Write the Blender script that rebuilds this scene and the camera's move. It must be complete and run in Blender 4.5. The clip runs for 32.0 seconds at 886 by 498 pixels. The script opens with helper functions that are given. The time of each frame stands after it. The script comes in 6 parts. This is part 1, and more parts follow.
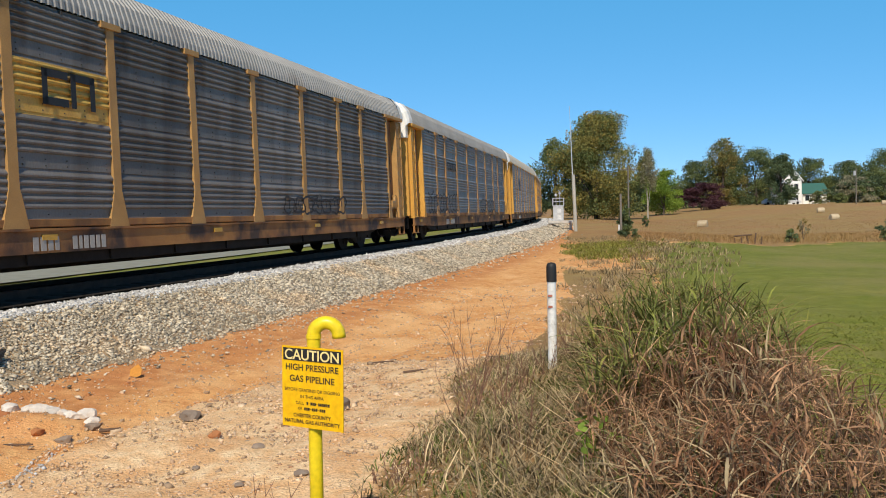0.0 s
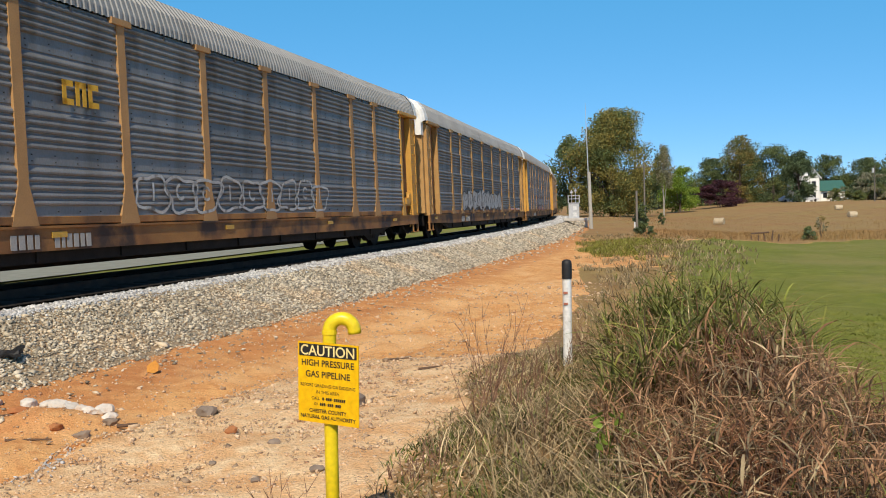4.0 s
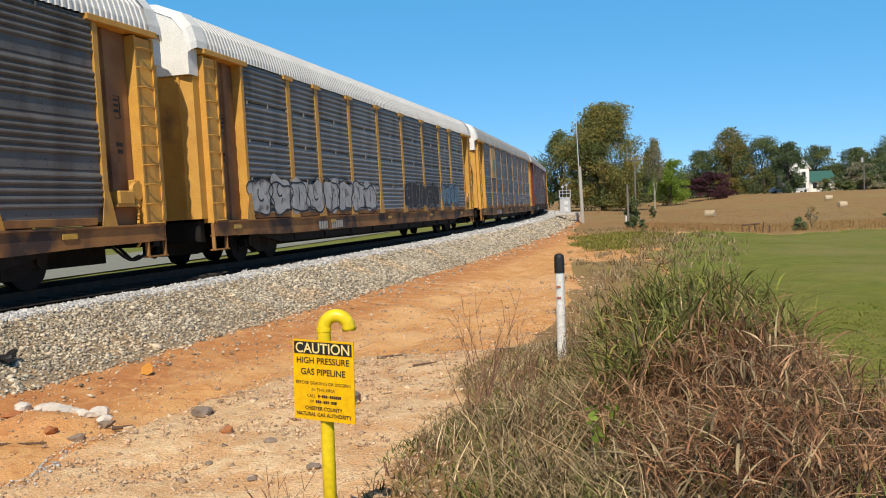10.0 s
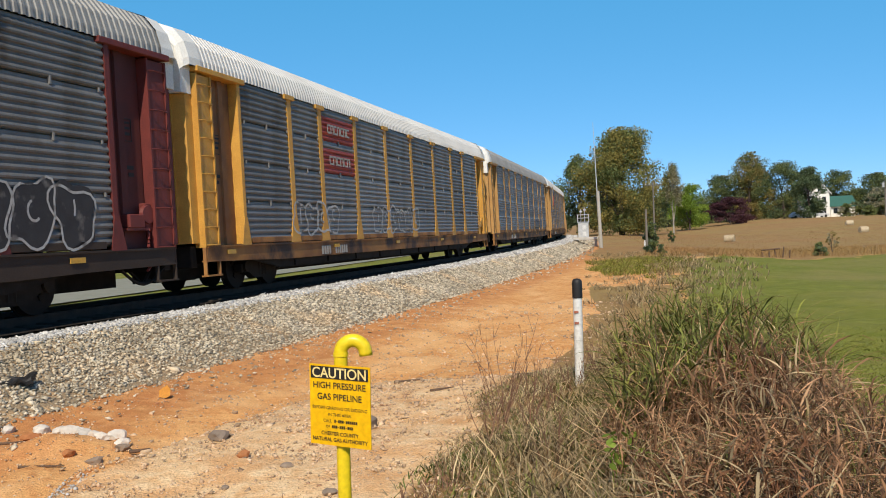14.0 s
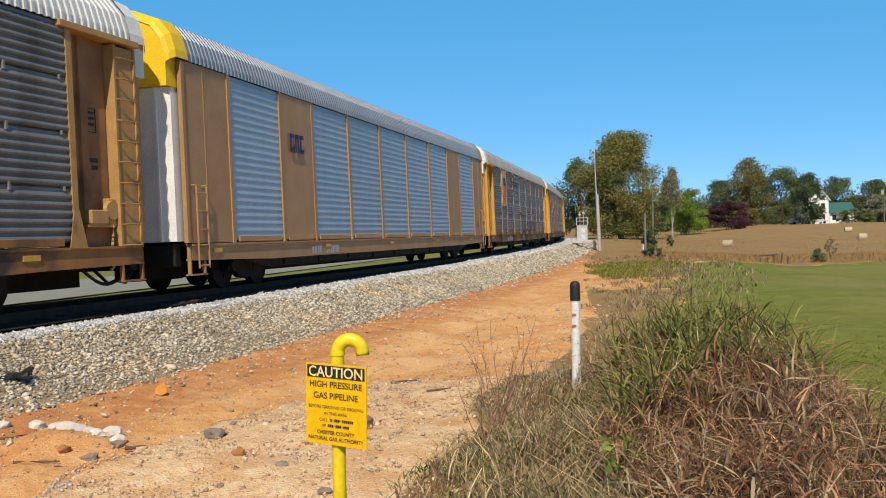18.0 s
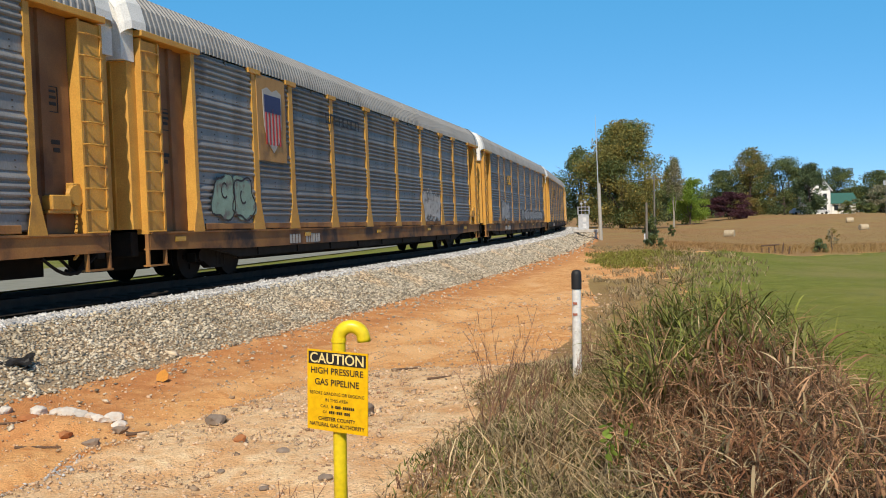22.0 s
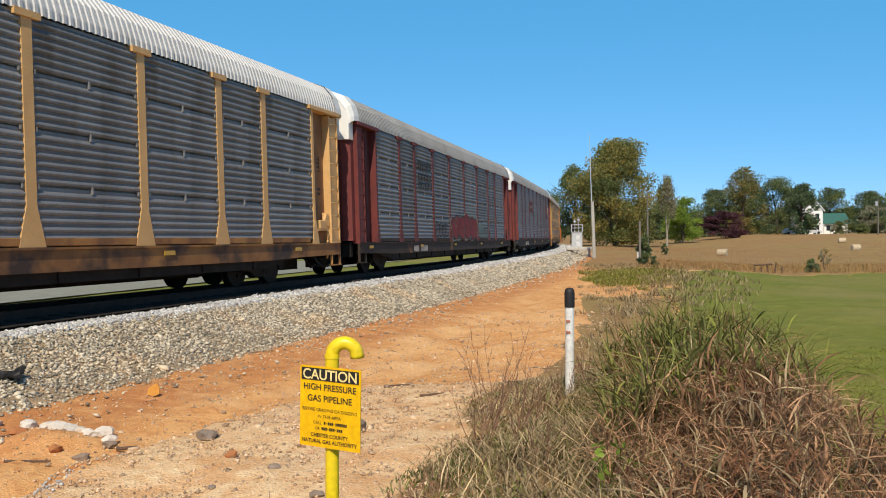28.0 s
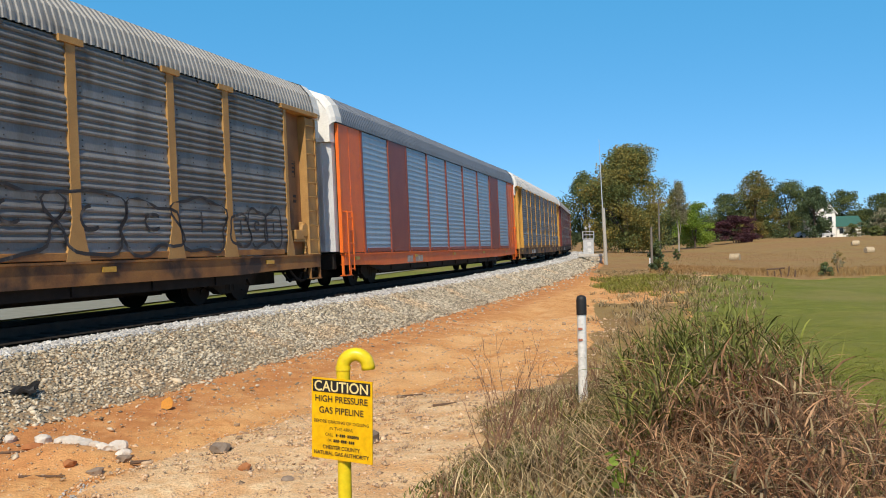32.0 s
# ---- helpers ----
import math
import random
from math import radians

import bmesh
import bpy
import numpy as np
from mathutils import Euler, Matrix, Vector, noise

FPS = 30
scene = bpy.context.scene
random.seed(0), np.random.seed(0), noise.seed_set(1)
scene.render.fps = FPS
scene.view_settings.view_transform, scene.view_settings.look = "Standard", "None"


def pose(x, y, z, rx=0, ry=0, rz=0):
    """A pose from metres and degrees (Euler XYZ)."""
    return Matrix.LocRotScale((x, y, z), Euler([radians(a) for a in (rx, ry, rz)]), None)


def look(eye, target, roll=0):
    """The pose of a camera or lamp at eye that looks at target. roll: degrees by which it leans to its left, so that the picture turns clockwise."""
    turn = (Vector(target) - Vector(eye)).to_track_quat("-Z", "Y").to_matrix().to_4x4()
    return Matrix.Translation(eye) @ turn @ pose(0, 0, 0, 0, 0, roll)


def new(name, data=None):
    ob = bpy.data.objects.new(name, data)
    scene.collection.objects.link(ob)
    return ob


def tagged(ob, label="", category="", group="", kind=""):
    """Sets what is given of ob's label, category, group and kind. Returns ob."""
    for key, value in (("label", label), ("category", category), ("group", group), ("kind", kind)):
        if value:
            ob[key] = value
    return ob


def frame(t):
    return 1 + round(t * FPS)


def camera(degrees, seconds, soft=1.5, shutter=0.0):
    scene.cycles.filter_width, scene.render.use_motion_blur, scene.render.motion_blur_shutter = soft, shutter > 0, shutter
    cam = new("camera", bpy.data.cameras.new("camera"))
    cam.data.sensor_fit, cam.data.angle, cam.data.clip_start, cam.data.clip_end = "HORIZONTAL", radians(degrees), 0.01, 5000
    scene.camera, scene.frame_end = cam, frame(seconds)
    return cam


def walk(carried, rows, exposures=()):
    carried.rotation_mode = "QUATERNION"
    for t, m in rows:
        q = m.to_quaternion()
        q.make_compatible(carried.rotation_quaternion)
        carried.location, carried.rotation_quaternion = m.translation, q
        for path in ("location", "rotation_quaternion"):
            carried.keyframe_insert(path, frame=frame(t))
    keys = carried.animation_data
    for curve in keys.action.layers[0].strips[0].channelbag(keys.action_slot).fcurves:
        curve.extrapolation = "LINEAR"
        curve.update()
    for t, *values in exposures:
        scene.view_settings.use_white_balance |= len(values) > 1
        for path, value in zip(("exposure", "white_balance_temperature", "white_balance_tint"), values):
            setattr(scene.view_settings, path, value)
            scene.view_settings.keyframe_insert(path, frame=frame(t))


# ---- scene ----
cam = camera(51.3, 32.0, soft=1.0)
# seconds, x, y, z, yaw, pitch, roll of the hand-held camera
PATH = [
    (0, 0.000, 0.010, 1.548, 0.01, -2.39, 1.34),
    (0.5, -0.003, 0.004, 1.548, 0.30, -2.14, 1.25),
    (1, -0.006, -0.013, 1.548, 0.65, -2.08, 0.89),
    (1.5, -0.004, -0.003, 1.546, 0.77, -2.19, 0.88),
    (2, -0.004, -0.004, 1.547, 0.50, -2.34, 0.95),
    (2.5, -0.003, -0.002, 1.549, 0.90, -2.30, 1.24),
    (3, -0.004, -0.001, 1.548, 0.75, -2.24, 1.43),
    (3.5, -0.000, 0.003, 1.546, 0.97, -2.41, 1.34),
    (5.5, -0.002, 0.000, 1.539, 0.74, -2.62, 1.44),
    (6, 0.001, 0.002, 1.541, 0.67, -2.58, 1.62),
    (6.5, 0.000, -0.004, 1.540, 1.06, -2.31, 1.85),
    (7, -0.000, -0.008, 1.537, 1.24, -2.38, 1.57),
    (7.5, -0.001, 0.000, 1.535, 0.56, -2.62, 1.03),
    (8, -0.006, -0.000, 1.535, -0.21, -3.36, 0.86),
    (8.5, -0.009, -0.001, 1.533, -0.26, -3.87, 1.02),
    (9, -0.010, -0.007, 1.537, -0.33, -3.96, 0.76),
    (9.5, -0.006, 0.006, 1.537, -0.64, -3.64, 0.97),
    (10, -0.004, -0.006, 1.538, 0.42, -2.74, 2.31),
    (10.5, -0.003, -0.005, 1.543, 0.91, -2.22, 2.44),
    (11, -0.001, -0.008, 1.539, 1.23, -2.44, 2.70),
    (11.5, 0.001, -0.005, 1.541, 1.22, -2.40, 2.17),
    (12, -0.005, -0.022, 1.541, 1.62, -1.73, 1.97),
    (12.5, 0.000, -0.004, 1.540, 2.07, -1.61, 1.54),
    (13, -0.001, -0.012, 1.542, 2.18, -1.69, 1.70),
    (13.5, 0.004, -0.006, 1.540, 1.98, -1.30, 1.99),
    (14, 0.000, -0.006, 1.542, 1.54, -1.20, 2.17),
    (14.5, 0.001, -0.008, 1.542, 1.62, -1.15, 2.20),
    (16.5, -0.002, -0.009, 1.538, 1.53, -1.29, 1.39),
    (17, 0.002, -0.007, 1.538, 1.37, -1.29, 1.40),
    (17.5, 0.002, -0.005, 1.542, 1.42, -1.22, 1.40),
    (18, 0.001, -0.005, 1.539, 1.47, -1.13, 1.38),
    (18.5, 0.004, 0.007, 1.540, 1.40, -1.12, 1.18),
    (19, -0.001, -0.008, 1.539, 1.51, -1.11, 1.20),
    (19.5, 0.000, -0.011, 1.540, 1.72, -1.00, 1.34),
    (20, 0.001, -0.004, 1.539, 1.52, -0.93, 1.37),
    (20.5, -0.002, -0.005, 1.539, 1.51, -0.96, 1.17),
    (21, 0.004, 0.002, 1.540, 1.77, -0.62, 1.71),
    (21.5, -0.004, -0.003, 1.539, 1.87, -0.94, 0.95),
    (22, -0.002, 0.000, 1.534, 1.55, -1.84, 1.09),
    (22.5, -0.001, 0.010, 1.535, 1.72, -2.33, 0.49),
    (23, -0.006, -0.002, 1.536, 1.53, -2.19, 0.43),
    (23.5, -0.007, -0.004, 1.535, 1.51, -2.28, 0.55),
    (24, -0.005, -0.011, 1.539, 1.40, -1.88, 1.52),
    (24.5, -0.001, -0.007, 1.541, 1.17, -1.64, 1.21),
    (25, -0.003, -0.006, 1.537, 1.42, -1.19, 1.30),
    (25.5, 0.001, -0.005, 1.539, 1.32, -1.16, 1.23),
    (26, -0.002, -0.011, 1.539, 1.06, -0.68, 1.54),
    (26.5, -0.000, -0.002, 1.538, 1.22, -0.57, 1.32),
    (28.5, -0.006, -0.014, 1.539, 1.10, -0.88, 0.45),
    (29, -0.000, -0.014, 1.541, 1.04, -0.51, 0.82),
    (29.5, -0.002, -0.009, 1.542, 1.72, -0.30, 1.08),
    (30, -0.005, -0.017, 1.539, 1.51, -0.36, 1.05),
    (30.5, -0.000, -0.000, 1.541, 1.58, -0.43, 1.26),
    (31, 0.002, -0.007, 1.543, 1.97, -0.36, 1.23),
    (31.5, 0.003, -0.002, 1.541, 1.76, -0.49, 1.39),
    (32, 0.002, -0.001, 1.542, 1.85, -0.27, 1.40),
]
walk(cam, [(t, pose(x, y, z, 90 + pitch, roll, yaw)) for t, x, y, z, yaw, pitch, roll in PATH])

import itertools

# ---- world and sun ----
SUN_EL, SUN_HEAD = 46.0, 3.0         # the light travels towards this heading (degrees from +y to +x)
world = bpy.data.worlds.new("sky")
scene.world = world
world.use_nodes = True
wn, wl = world.node_tree.nodes, world.node_tree.links
sky = wn.new("ShaderNodeTexSky")
sky.sky_type, sky.sun_disc = "NISHITA", False
sky.sun_elevation, sky.sun_rotation = radians(SUN_EL), radians(180 + SUN_HEAD)
sky.air_density, sky.dust_density, sky.ozone_density, sky.altitude = 0.8, 0.0, 5.0, 2500
tint = wn.new("ShaderNodeMix")
tint.data_type, tint.blend_type = "RGBA", "MULTIPLY"
tint.inputs[0].default_value, tint.inputs[7].default_value = 1.0, (0.82, 0.74, 0.78, 1)
wl.new(sky.outputs[0], tint.inputs[6])
haze = wn.new("ShaderNodeMix")       # a blue veil that thins out where the sky is deep
haze.data_type = "RGBA"
haze.inputs[7].default_value = (0.25, 3.5, 6.4, 1)
split, thin = wn.new("ShaderNodeSeparateColor"), wn.new("ShaderNodeMapRange")
for k, v in ((1, 0.9), (2, 2.1), (3, 0.0), (4, 0.5)):
    thin.inputs[k].default_value = v
wl.new(sky.outputs[0], split.inputs[0])
wl.new(split.outputs[1], thin.inputs[0])
wl.new(thin.outputs[0], haze.inputs[0])
wl.new(tint.outputs[2], haze.inputs[6])
wl.new(haze.outputs[2], wn["Background"].inputs[0])
wn["Background"].inputs[1].default_value = 0.155
sun = new("sun", bpy.data.lights.new("sun", "SUN"))
sun.data.energy, sun.data.angle, sun.data.color = 4.6, radians(0.53), (1.0, 0.88, 0.70)
_a, _e = radians(SUN_HEAD), radians(SUN_EL)
sun.matrix_world = look((0, 0, 60), (60 * math.sin(_a) * math.cos(_e), 60 * math.cos(_a) * math.cos(_e), 60 - 60 * math.sin(_e)))
scene.view_settings.exposure = 0.0

# ---- track geometry ----
X0, H0, RAD, S0, VEL, ACC, JRK = -1.078, 0.22325, 709.8, -0.929, 21.4010, 0.004156, 0.0000741
RAIL_Z, GRADE, LEAN, HALF_W = 0.30, -0.0045, -1.3, 1.52
RC = RAD - HALF_W
CX, CY = X0 - RAD * math.cos(H0), 36 + RAD * math.sin(H0)


def heading(s):
    return H0 - s / RAD


def on_track(s, u=0.0):
    """Plan place at s along the line and u metres to the camera's side of its middle."""
    a = heading(s)
    return CX + (RC + u) * math.cos(a), CY - (RC + u) * math.sin(a)


def rail_z(s):
    """Height of the rails, which fall gently away from the camera and level out."""
    return RAIL_Z + GRADE * 55 * math.tanh(s / 55)


def shoulder(y):
    """Metres by which the ballast shoulder is narrower towards the camera's end."""
    return np.interp(y, [-25, 9, 16.5, 26, 36, 55, 85], [1.7, 1.08, 0.89, 0.68, 0.49, 0.2, 0.0])


def off_track(x, y):
    """Metres off the line of the ballast shoulder, towards the camera's side."""
    return np.hypot(x - CX, y - CY) - RC + shoulder(y)


def smooth(a, b, v):
    k = np.clip((v - a) / (b - a), 0, 1)
    return k * k * (3 - 2 * k)


def clay_heap(x, y):
    """A small heap of red clay at the lip of the bank."""
    return np.exp(-((x + 2.82) / 0.34) ** 2 - ((y - 6.25) / 0.24) ** 2)


def ground_z(x, y):
    x, y = np.asarray(x, float), np.asarray(y, float)
    u = off_track(x, y)
    near = np.interp(u, [-2000, -60, -16, -8, -5, -4, 4.0, 4.6, 6, 7.3, 8.05, 8.5, 9.5, 12, 2000],
                     [-0.6, -0.6, -0.35, -0.5, -0.6, -0.62, -0.62, -0.46, -0.56, -0.52, -0.34, -0.02, 0.04, 0.06, 0.06])
    bank = smooth(15, 7.5, y) * (1 - smooth(1.8, 5.0, x - 0.1 * y)) * smooth(6.2, 7.0, u)
    dist = np.hypot(x, y)
    field = -0.55 - 0.45 * smooth(10, 50, dist) * smooth(9, 20, u) + 2.1 * smooth(105, 215, dist) * smooth(15, 60, u)
    low = np.where(u > 6.2, np.where(u > 7, field, -0.55), near)
    z = low * (1 - bank) + near * bank
    z = z + 0.20 * np.exp(-((x + 4.2) / 0.42) ** 2 - ((y - 9.15) / 0.38) ** 2) + 0.22 * clay_heap(x, y)
    z = z - 0.07 * np.exp(-((u - 6.9) / 0.25) ** 2) - 0.05 * np.exp(-((u - 8.0) / 0.22) ** 2) * smooth(22, 12, y)
    z = z + 0.05 * np.sin(x * 1.3 + 0.7 * y) * np.sin(y * 0.9 - 0.4 * x) * smooth(5, 8, u) + 0.02 * np.sin(x * 4.1 + y) * np.sin(y * 3.7)
    return z


def gz(x, y):
    return float(ground_z(x, y))


# ---- materials ----
def mat(name, c1, c2, scale=3.0, rough=0.75, metal=0.0, bump=0.15, fine=40.0, c3=None, c3_scale=0.8, c3_at=0.55, stretch=(1, 1, 1), vary=0.12, trans=0.0, bump_m=0.01, island=False, spec=0.4):
    m = bpy.data.materials.new(name)
    m.use_nodes = True
    n, l = m.node_tree.nodes, m.node_tree.links
    b = n["Principled BSDF"]
    co = n.new("ShaderNodeTexCoord")
    mp = n.new("ShaderNodeMapping")
    mp.inputs["Scale"].default_value = stretch
    l.new(co.outputs["Object"], mp.inputs[0])

    def nz(sc, det=4.0):
        t = n.new("ShaderNodeTexNoise")
        t.inputs["Scale"].default_value, t.inputs["Detail"].default_value = sc, det
        l.new(mp.outputs[0], t.inputs["Vector"])
        return t

    def mix(f, a, c):
        x = n.new("ShaderNodeMix")
        x.data_type = "RGBA"
        for s, v in ((0, f), (6, a), (7, c)):
            if isinstance(v, (float, int)):
                x.inputs[s].default_value = v
            elif isinstance(v, tuple):
                x.inputs[s].default_value = (*v, 1)
            else:
                l.new(v, x.inputs[s])
        return x.outputs[2]

    def ramp(src, lo, hi):
        r = n.new("ShaderNodeMapRange")
        r.inputs[1].default_value, r.inputs[2].default_value = lo, hi
        l.new(src, r.inputs[0])
        return r.outputs[0]

    col = mix(ramp(nz(scale).outputs[0], 0.3, 0.7), c1, c2)
    if c3:
        col = mix(ramp(nz(c3_scale, 6).outputs[0], c3_at, c3_at + 0.12), col, c3)
    g = nz(fine, 3)
    if vary:
        hv = n.new("ShaderNodeHueSaturation")
        if island:
            src = n.new("ShaderNodeNewGeometry").outputs["Random Per Island"]
        else:
            src = n.new("ShaderNodeObjectInfo").outputs["Random"]
        r = n.new("ShaderNodeMapRange")
        r.inputs[3].default_value, r.inputs[4].default_value = 1 - vary, 1 + vary
        l.new(src, r.inputs[0])
        mu = n.new("ShaderNodeMath")
        mu.operation = "MULTIPLY"
        l.new(r.outputs[0], mu.inputs[0])
        r2 = n.new("ShaderNodeMapRange")
        r2.inputs[1].default_value, r2.inputs[2].default_value, r2.inputs[3].default_value, r2.inputs[4].default_value = 0.25, 0.75, 0.86, 1.14
        l.new(g.outputs[0], r2.inputs[0])
        l.new(r2.outputs[0], mu.inputs[1])
        l.new(mu.outputs[0], hv.inputs["Value"])
        l.new(col, hv.inputs["Color"])
        col = hv.outputs[0]
    l.new(col, b.inputs["Base Color"])
    b.inputs["Roughness"].default_value, b.inputs["Metallic"].default_value = rough, metal
    b.inputs["Specular IOR Level"].default_value = spec
    if trans:
        tr = n.new("ShaderNodeBsdfTranslucent")
        l.new(col, tr.inputs[0])
        ms = n.new("ShaderNodeMixShader")
        ms.inputs[0].default_value = trans
        l.new(b.outputs[0], ms.inputs[1])
        l.new(tr.outputs[0], ms.inputs[2])
        l.new(ms.outputs[0], n["Material Output"].inputs[0])
    if bump:
        bp = n.new("ShaderNodeBump")
        bp.inputs["Strength"].default_value, bp.inputs["Distance"].default_value = bump, bump_m
        l.new(g.outputs[0], bp.inputs["Height"])
        l.new(bp.outputs[0], b.inputs["Normal"])
    return m


def plain(name, c, rough=0.6, metal=0.0):
    return mat(name, c, tuple(v * 0.82 for v in c), rough=rough, metal=metal, vary=0.05)


RUST = (0.10, 0.045, 0.025)
M = {}
M["yellow"] = mat("weathered_yellow_paint", (0.62, 0.34, 0.065), (0.52, 0.265, 0.05), 2.5, 0.6, c3=(0.20, 0.10, 0.045), c3_at=0.60, vary=0.08)
M["ochre"] = mat("ochre_paint", (0.47, 0.275, 0.095), (0.37, 0.205, 0.07), 2.5, 0.65, c3=(0.15, 0.08, 0.04), c3_at=0.6, vary=0.06)
M["tan"] = mat("tan_paint", (0.68, 0.42, 0.175), (0.58, 0.34, 0.13), 2.5, 0.6, c3=(0.30, 0.16, 0.08), c3_at=0.64, vary=0.05)
M["brown"] = mat("tan_brown_paint", (0.42, 0.25, 0.11), (0.34, 0.19, 0.08), 1.5, 0.55, c3=(0.16, 0.09, 0.05), c3_at=0.64, vary=0.05)
# end-bay paints: weathered brown and oxide, darkened for the shade in the recess
M["bay"] = mat("shaded_rusty_brown_paint", (0.30, 0.15, 0.06), (0.20, 0.092, 0.042), 1.8, 0.7, c3=(0.10, 0.05, 0.03), c3_at=0.55, vary=0.12)
M["red_bay"] = mat("shaded_oxide_paint", (0.10, 0.022, 0.02), (0.07, 0.018, 0.017), 2.0, 0.7, vary=0.06)
M["red"] = mat("oxide_red_paint", (0.17, 0.032, 0.027), (0.115, 0.024, 0.022), 2.5, 0.65, c3=(0.06, 0.025, 0.02), c3_at=0.62, vary=0.06)
M["orange"] = mat("bright_orange_paint", (0.80, 0.17, 0.02), (0.68, 0.13, 0.02), 2.0, 0.5, c3=(0.36, 0.10, 0.03), c3_at=0.66, vary=0.04)
M["maroon"] = mat("red_brown_paint", (0.26, 0.065, 0.035), (0.20, 0.045, 0.028), 1.2, 0.5, c3=(0.36, 0.10, 0.05), c3_at=0.62, vary=0.05)
M["faded"] = mat("faded_orange_brown_paint", (0.45, 0.255, 0.10), (0.36, 0.20, 0.08), 2.5, 0.65, c3=(0.20, 0.10, 0.05), c3_at=0.62, vary=0.12)
M["white"] = mat("white_paint", (0.80, 0.80, 0.78), (0.70, 0.70, 0.67), 2.0, 0.6, c3=(0.45, 0.38, 0.30), c3_at=0.68, vary=0.03)
M["capyellow"] = mat("signal_yellow_paint", (0.85, 0.58, 0.02), (0.78, 0.50, 0.02), 2.0, 0.5, vary=0.03)
M["silver"] = mat("pale_grey_paint", (0.62, 0.64, 0.66), (0.50, 0.52, 0.55), 2.0, 0.45, vary=0.03)
M["sill"] = mat("rusty_side_sill", (0.38, 0.185, 0.055), (0.19, 0.085, 0.035), 1.2, 0.75, c3=(0.055, 0.035, 0.028), c3_at=0.52, c3_scale=0.9, vary=0.15)
M["sill_dark"] = mat("dark_rusty_side_sill", (0.050, 0.034, 0.026), (0.032, 0.024, 0.020), 1.6, 0.8, c3=(0.28, 0.14, 0.045), c3_at=0.64, c3_scale=1.1, vary=0.15)
M["under"] = mat("black_grimy_steel", (0.014, 0.012, 0.011), (0.024, 0.020, 0.017), 4.0, 0.85, vary=0.1, spec=0.2)
M["wheel"] = mat("brown_wheel_steel", (0.022, 0.017, 0.015), (0.015, 0.013, 0.012), 4.0, 0.8, 0.1, vary=0.1, spec=0.2)
M["panel"] = mat("weathered_galvanized_panel", (0.235, 0.238, 0.240), (0.165, 0.166, 0.167), 1.3, 0.5, 0.2, c3=(0.120, 0.108, 0.096), c3_at=0.52, c3_scale=0.9, stretch=(1, 1, 0.35), vary=0.22)
M["panel_dark"] = mat("grimy_galvanized_panel", (0.195, 0.184, 0.174), (0.132, 0.123, 0.116), 1.3, 0.55, 0.18, c3=(0.098, 0.080, 0.065), c3_at=0.50, c3_scale=0.9, stretch=(1, 1, 0.35), vary=0.22)
M["panel_pale"] = mat("pale_galvanized_panel", (0.355, 0.358, 0.358), (0.26, 0.262, 0.262), 1.3, 0.5, 0.2, c3=(0.165, 0.155, 0.145), c3_at=0.56, c3_scale=0.9, stretch=(1, 1, 0.35), vary=0.22)
M["panel_blue"] = mat("new_galvanized_panel", (0.35, 0.43, 0.50), (0.29, 0.365, 0.44), 1.6, 0.42, 0.35, c3=(0.26, 0.32, 0.38), c3_at=0.6, stretch=(1, 1, 0.3), vary=0.08)
M["roof_grey"] = mat("galvanized_roof", (0.31, 0.31, 0.305), (0.245, 0.245, 0.24), 0.6, 0.6, 0.1, c3=(0.20, 0.193, 0.185), c3_at=0.6, vary=0.1)
M["roof_cream"] = mat("cream_roof", (0.46, 0.44, 0.38), (0.38, 0.36, 0.31), 0.6, 0.6, 0.0, c3=(0.30, 0.275, 0.23), c3_at=0.6, vary=0.05)
M["roof_white"] = mat("white_roof", (0.62, 0.62, 0.61), (0.54, 0.54, 0.535), 0.6, 0.6, 0.0, c3=(0.44, 0.42, 0.39), c3_at=0.64, vary=0.05)
M["roof_slate"] = mat("slate_blue_roof", (0.135, 0.16, 0.20), (0.11, 0.13, 0.165), 0.6, 0.5, 0.2, vary=0.05)
M["roof_blue"] = mat("new_galvanized_roof", (0.24, 0.27, 0.32), (0.20, 0.225, 0.27), 0.6, 0.5, 0.3, vary=0.05)
M["spray_grey"] = mat("worn_grey_spray_paint", (0.30, 0.30, 0.30), (0.17, 0.17, 0.17), 4.0, 0.7, c3=(0.12, 0.115, 0.11), c3_at=0.5, c3_scale=2.0)
M["black"] = plain("black_paint", (0.02, 0.02, 0.022))
M["latch"] = plain("steel_latch", (0.24, 0.235, 0.225), 0.5)
M["rivet"] = plain("dark_bolt_head", (0.085, 0.08, 0.075), 0.7)
M["navy"] = plain("navy_blue_paint", (0.03, 0.04, 0.13))
M["mark_white"] = plain("chalky_white_lettering", (0.42, 0.40, 0.37))
M["emblem_yellow"] = mat("weathered_emblem_yellow", (0.66, 0.42, 0.10), (0.52, 0.31, 0.07), 3.0, 0.6, c3=(0.24, 0.16, 0.07), c3_at=0.58, c3_scale=2.5, vary=0.03)
M["emblem_red"] = mat("weathered_emblem_red", (0.36, 0.06, 0.045), (0.28, 0.05, 0.04), 3.0, 0.6, c3=(0.16, 0.06, 0.05), c3_at=0.6, vary=0.03)
M["gold"] = plain("gold_lettering", (0.75, 0.42, 0.03))
M["spray_white"] = mat("white_spray_paint", (0.52, 0.53, 0.53), (0.364, 0.371, 0.371), 3.0, 0.75, c3=(0.15, 0.142, 0.135), c3_at=0.54, c3_scale=3.5, vary=0.05)
M["spray_black"] = mat("black_spray_paint", (0.04, 0.04, 0.045), (0.028, 0.028, 0.032), 3.0, 0.75, c3=(0.15, 0.142, 0.135), c3_at=0.58, c3_scale=3.5, vary=0.05)
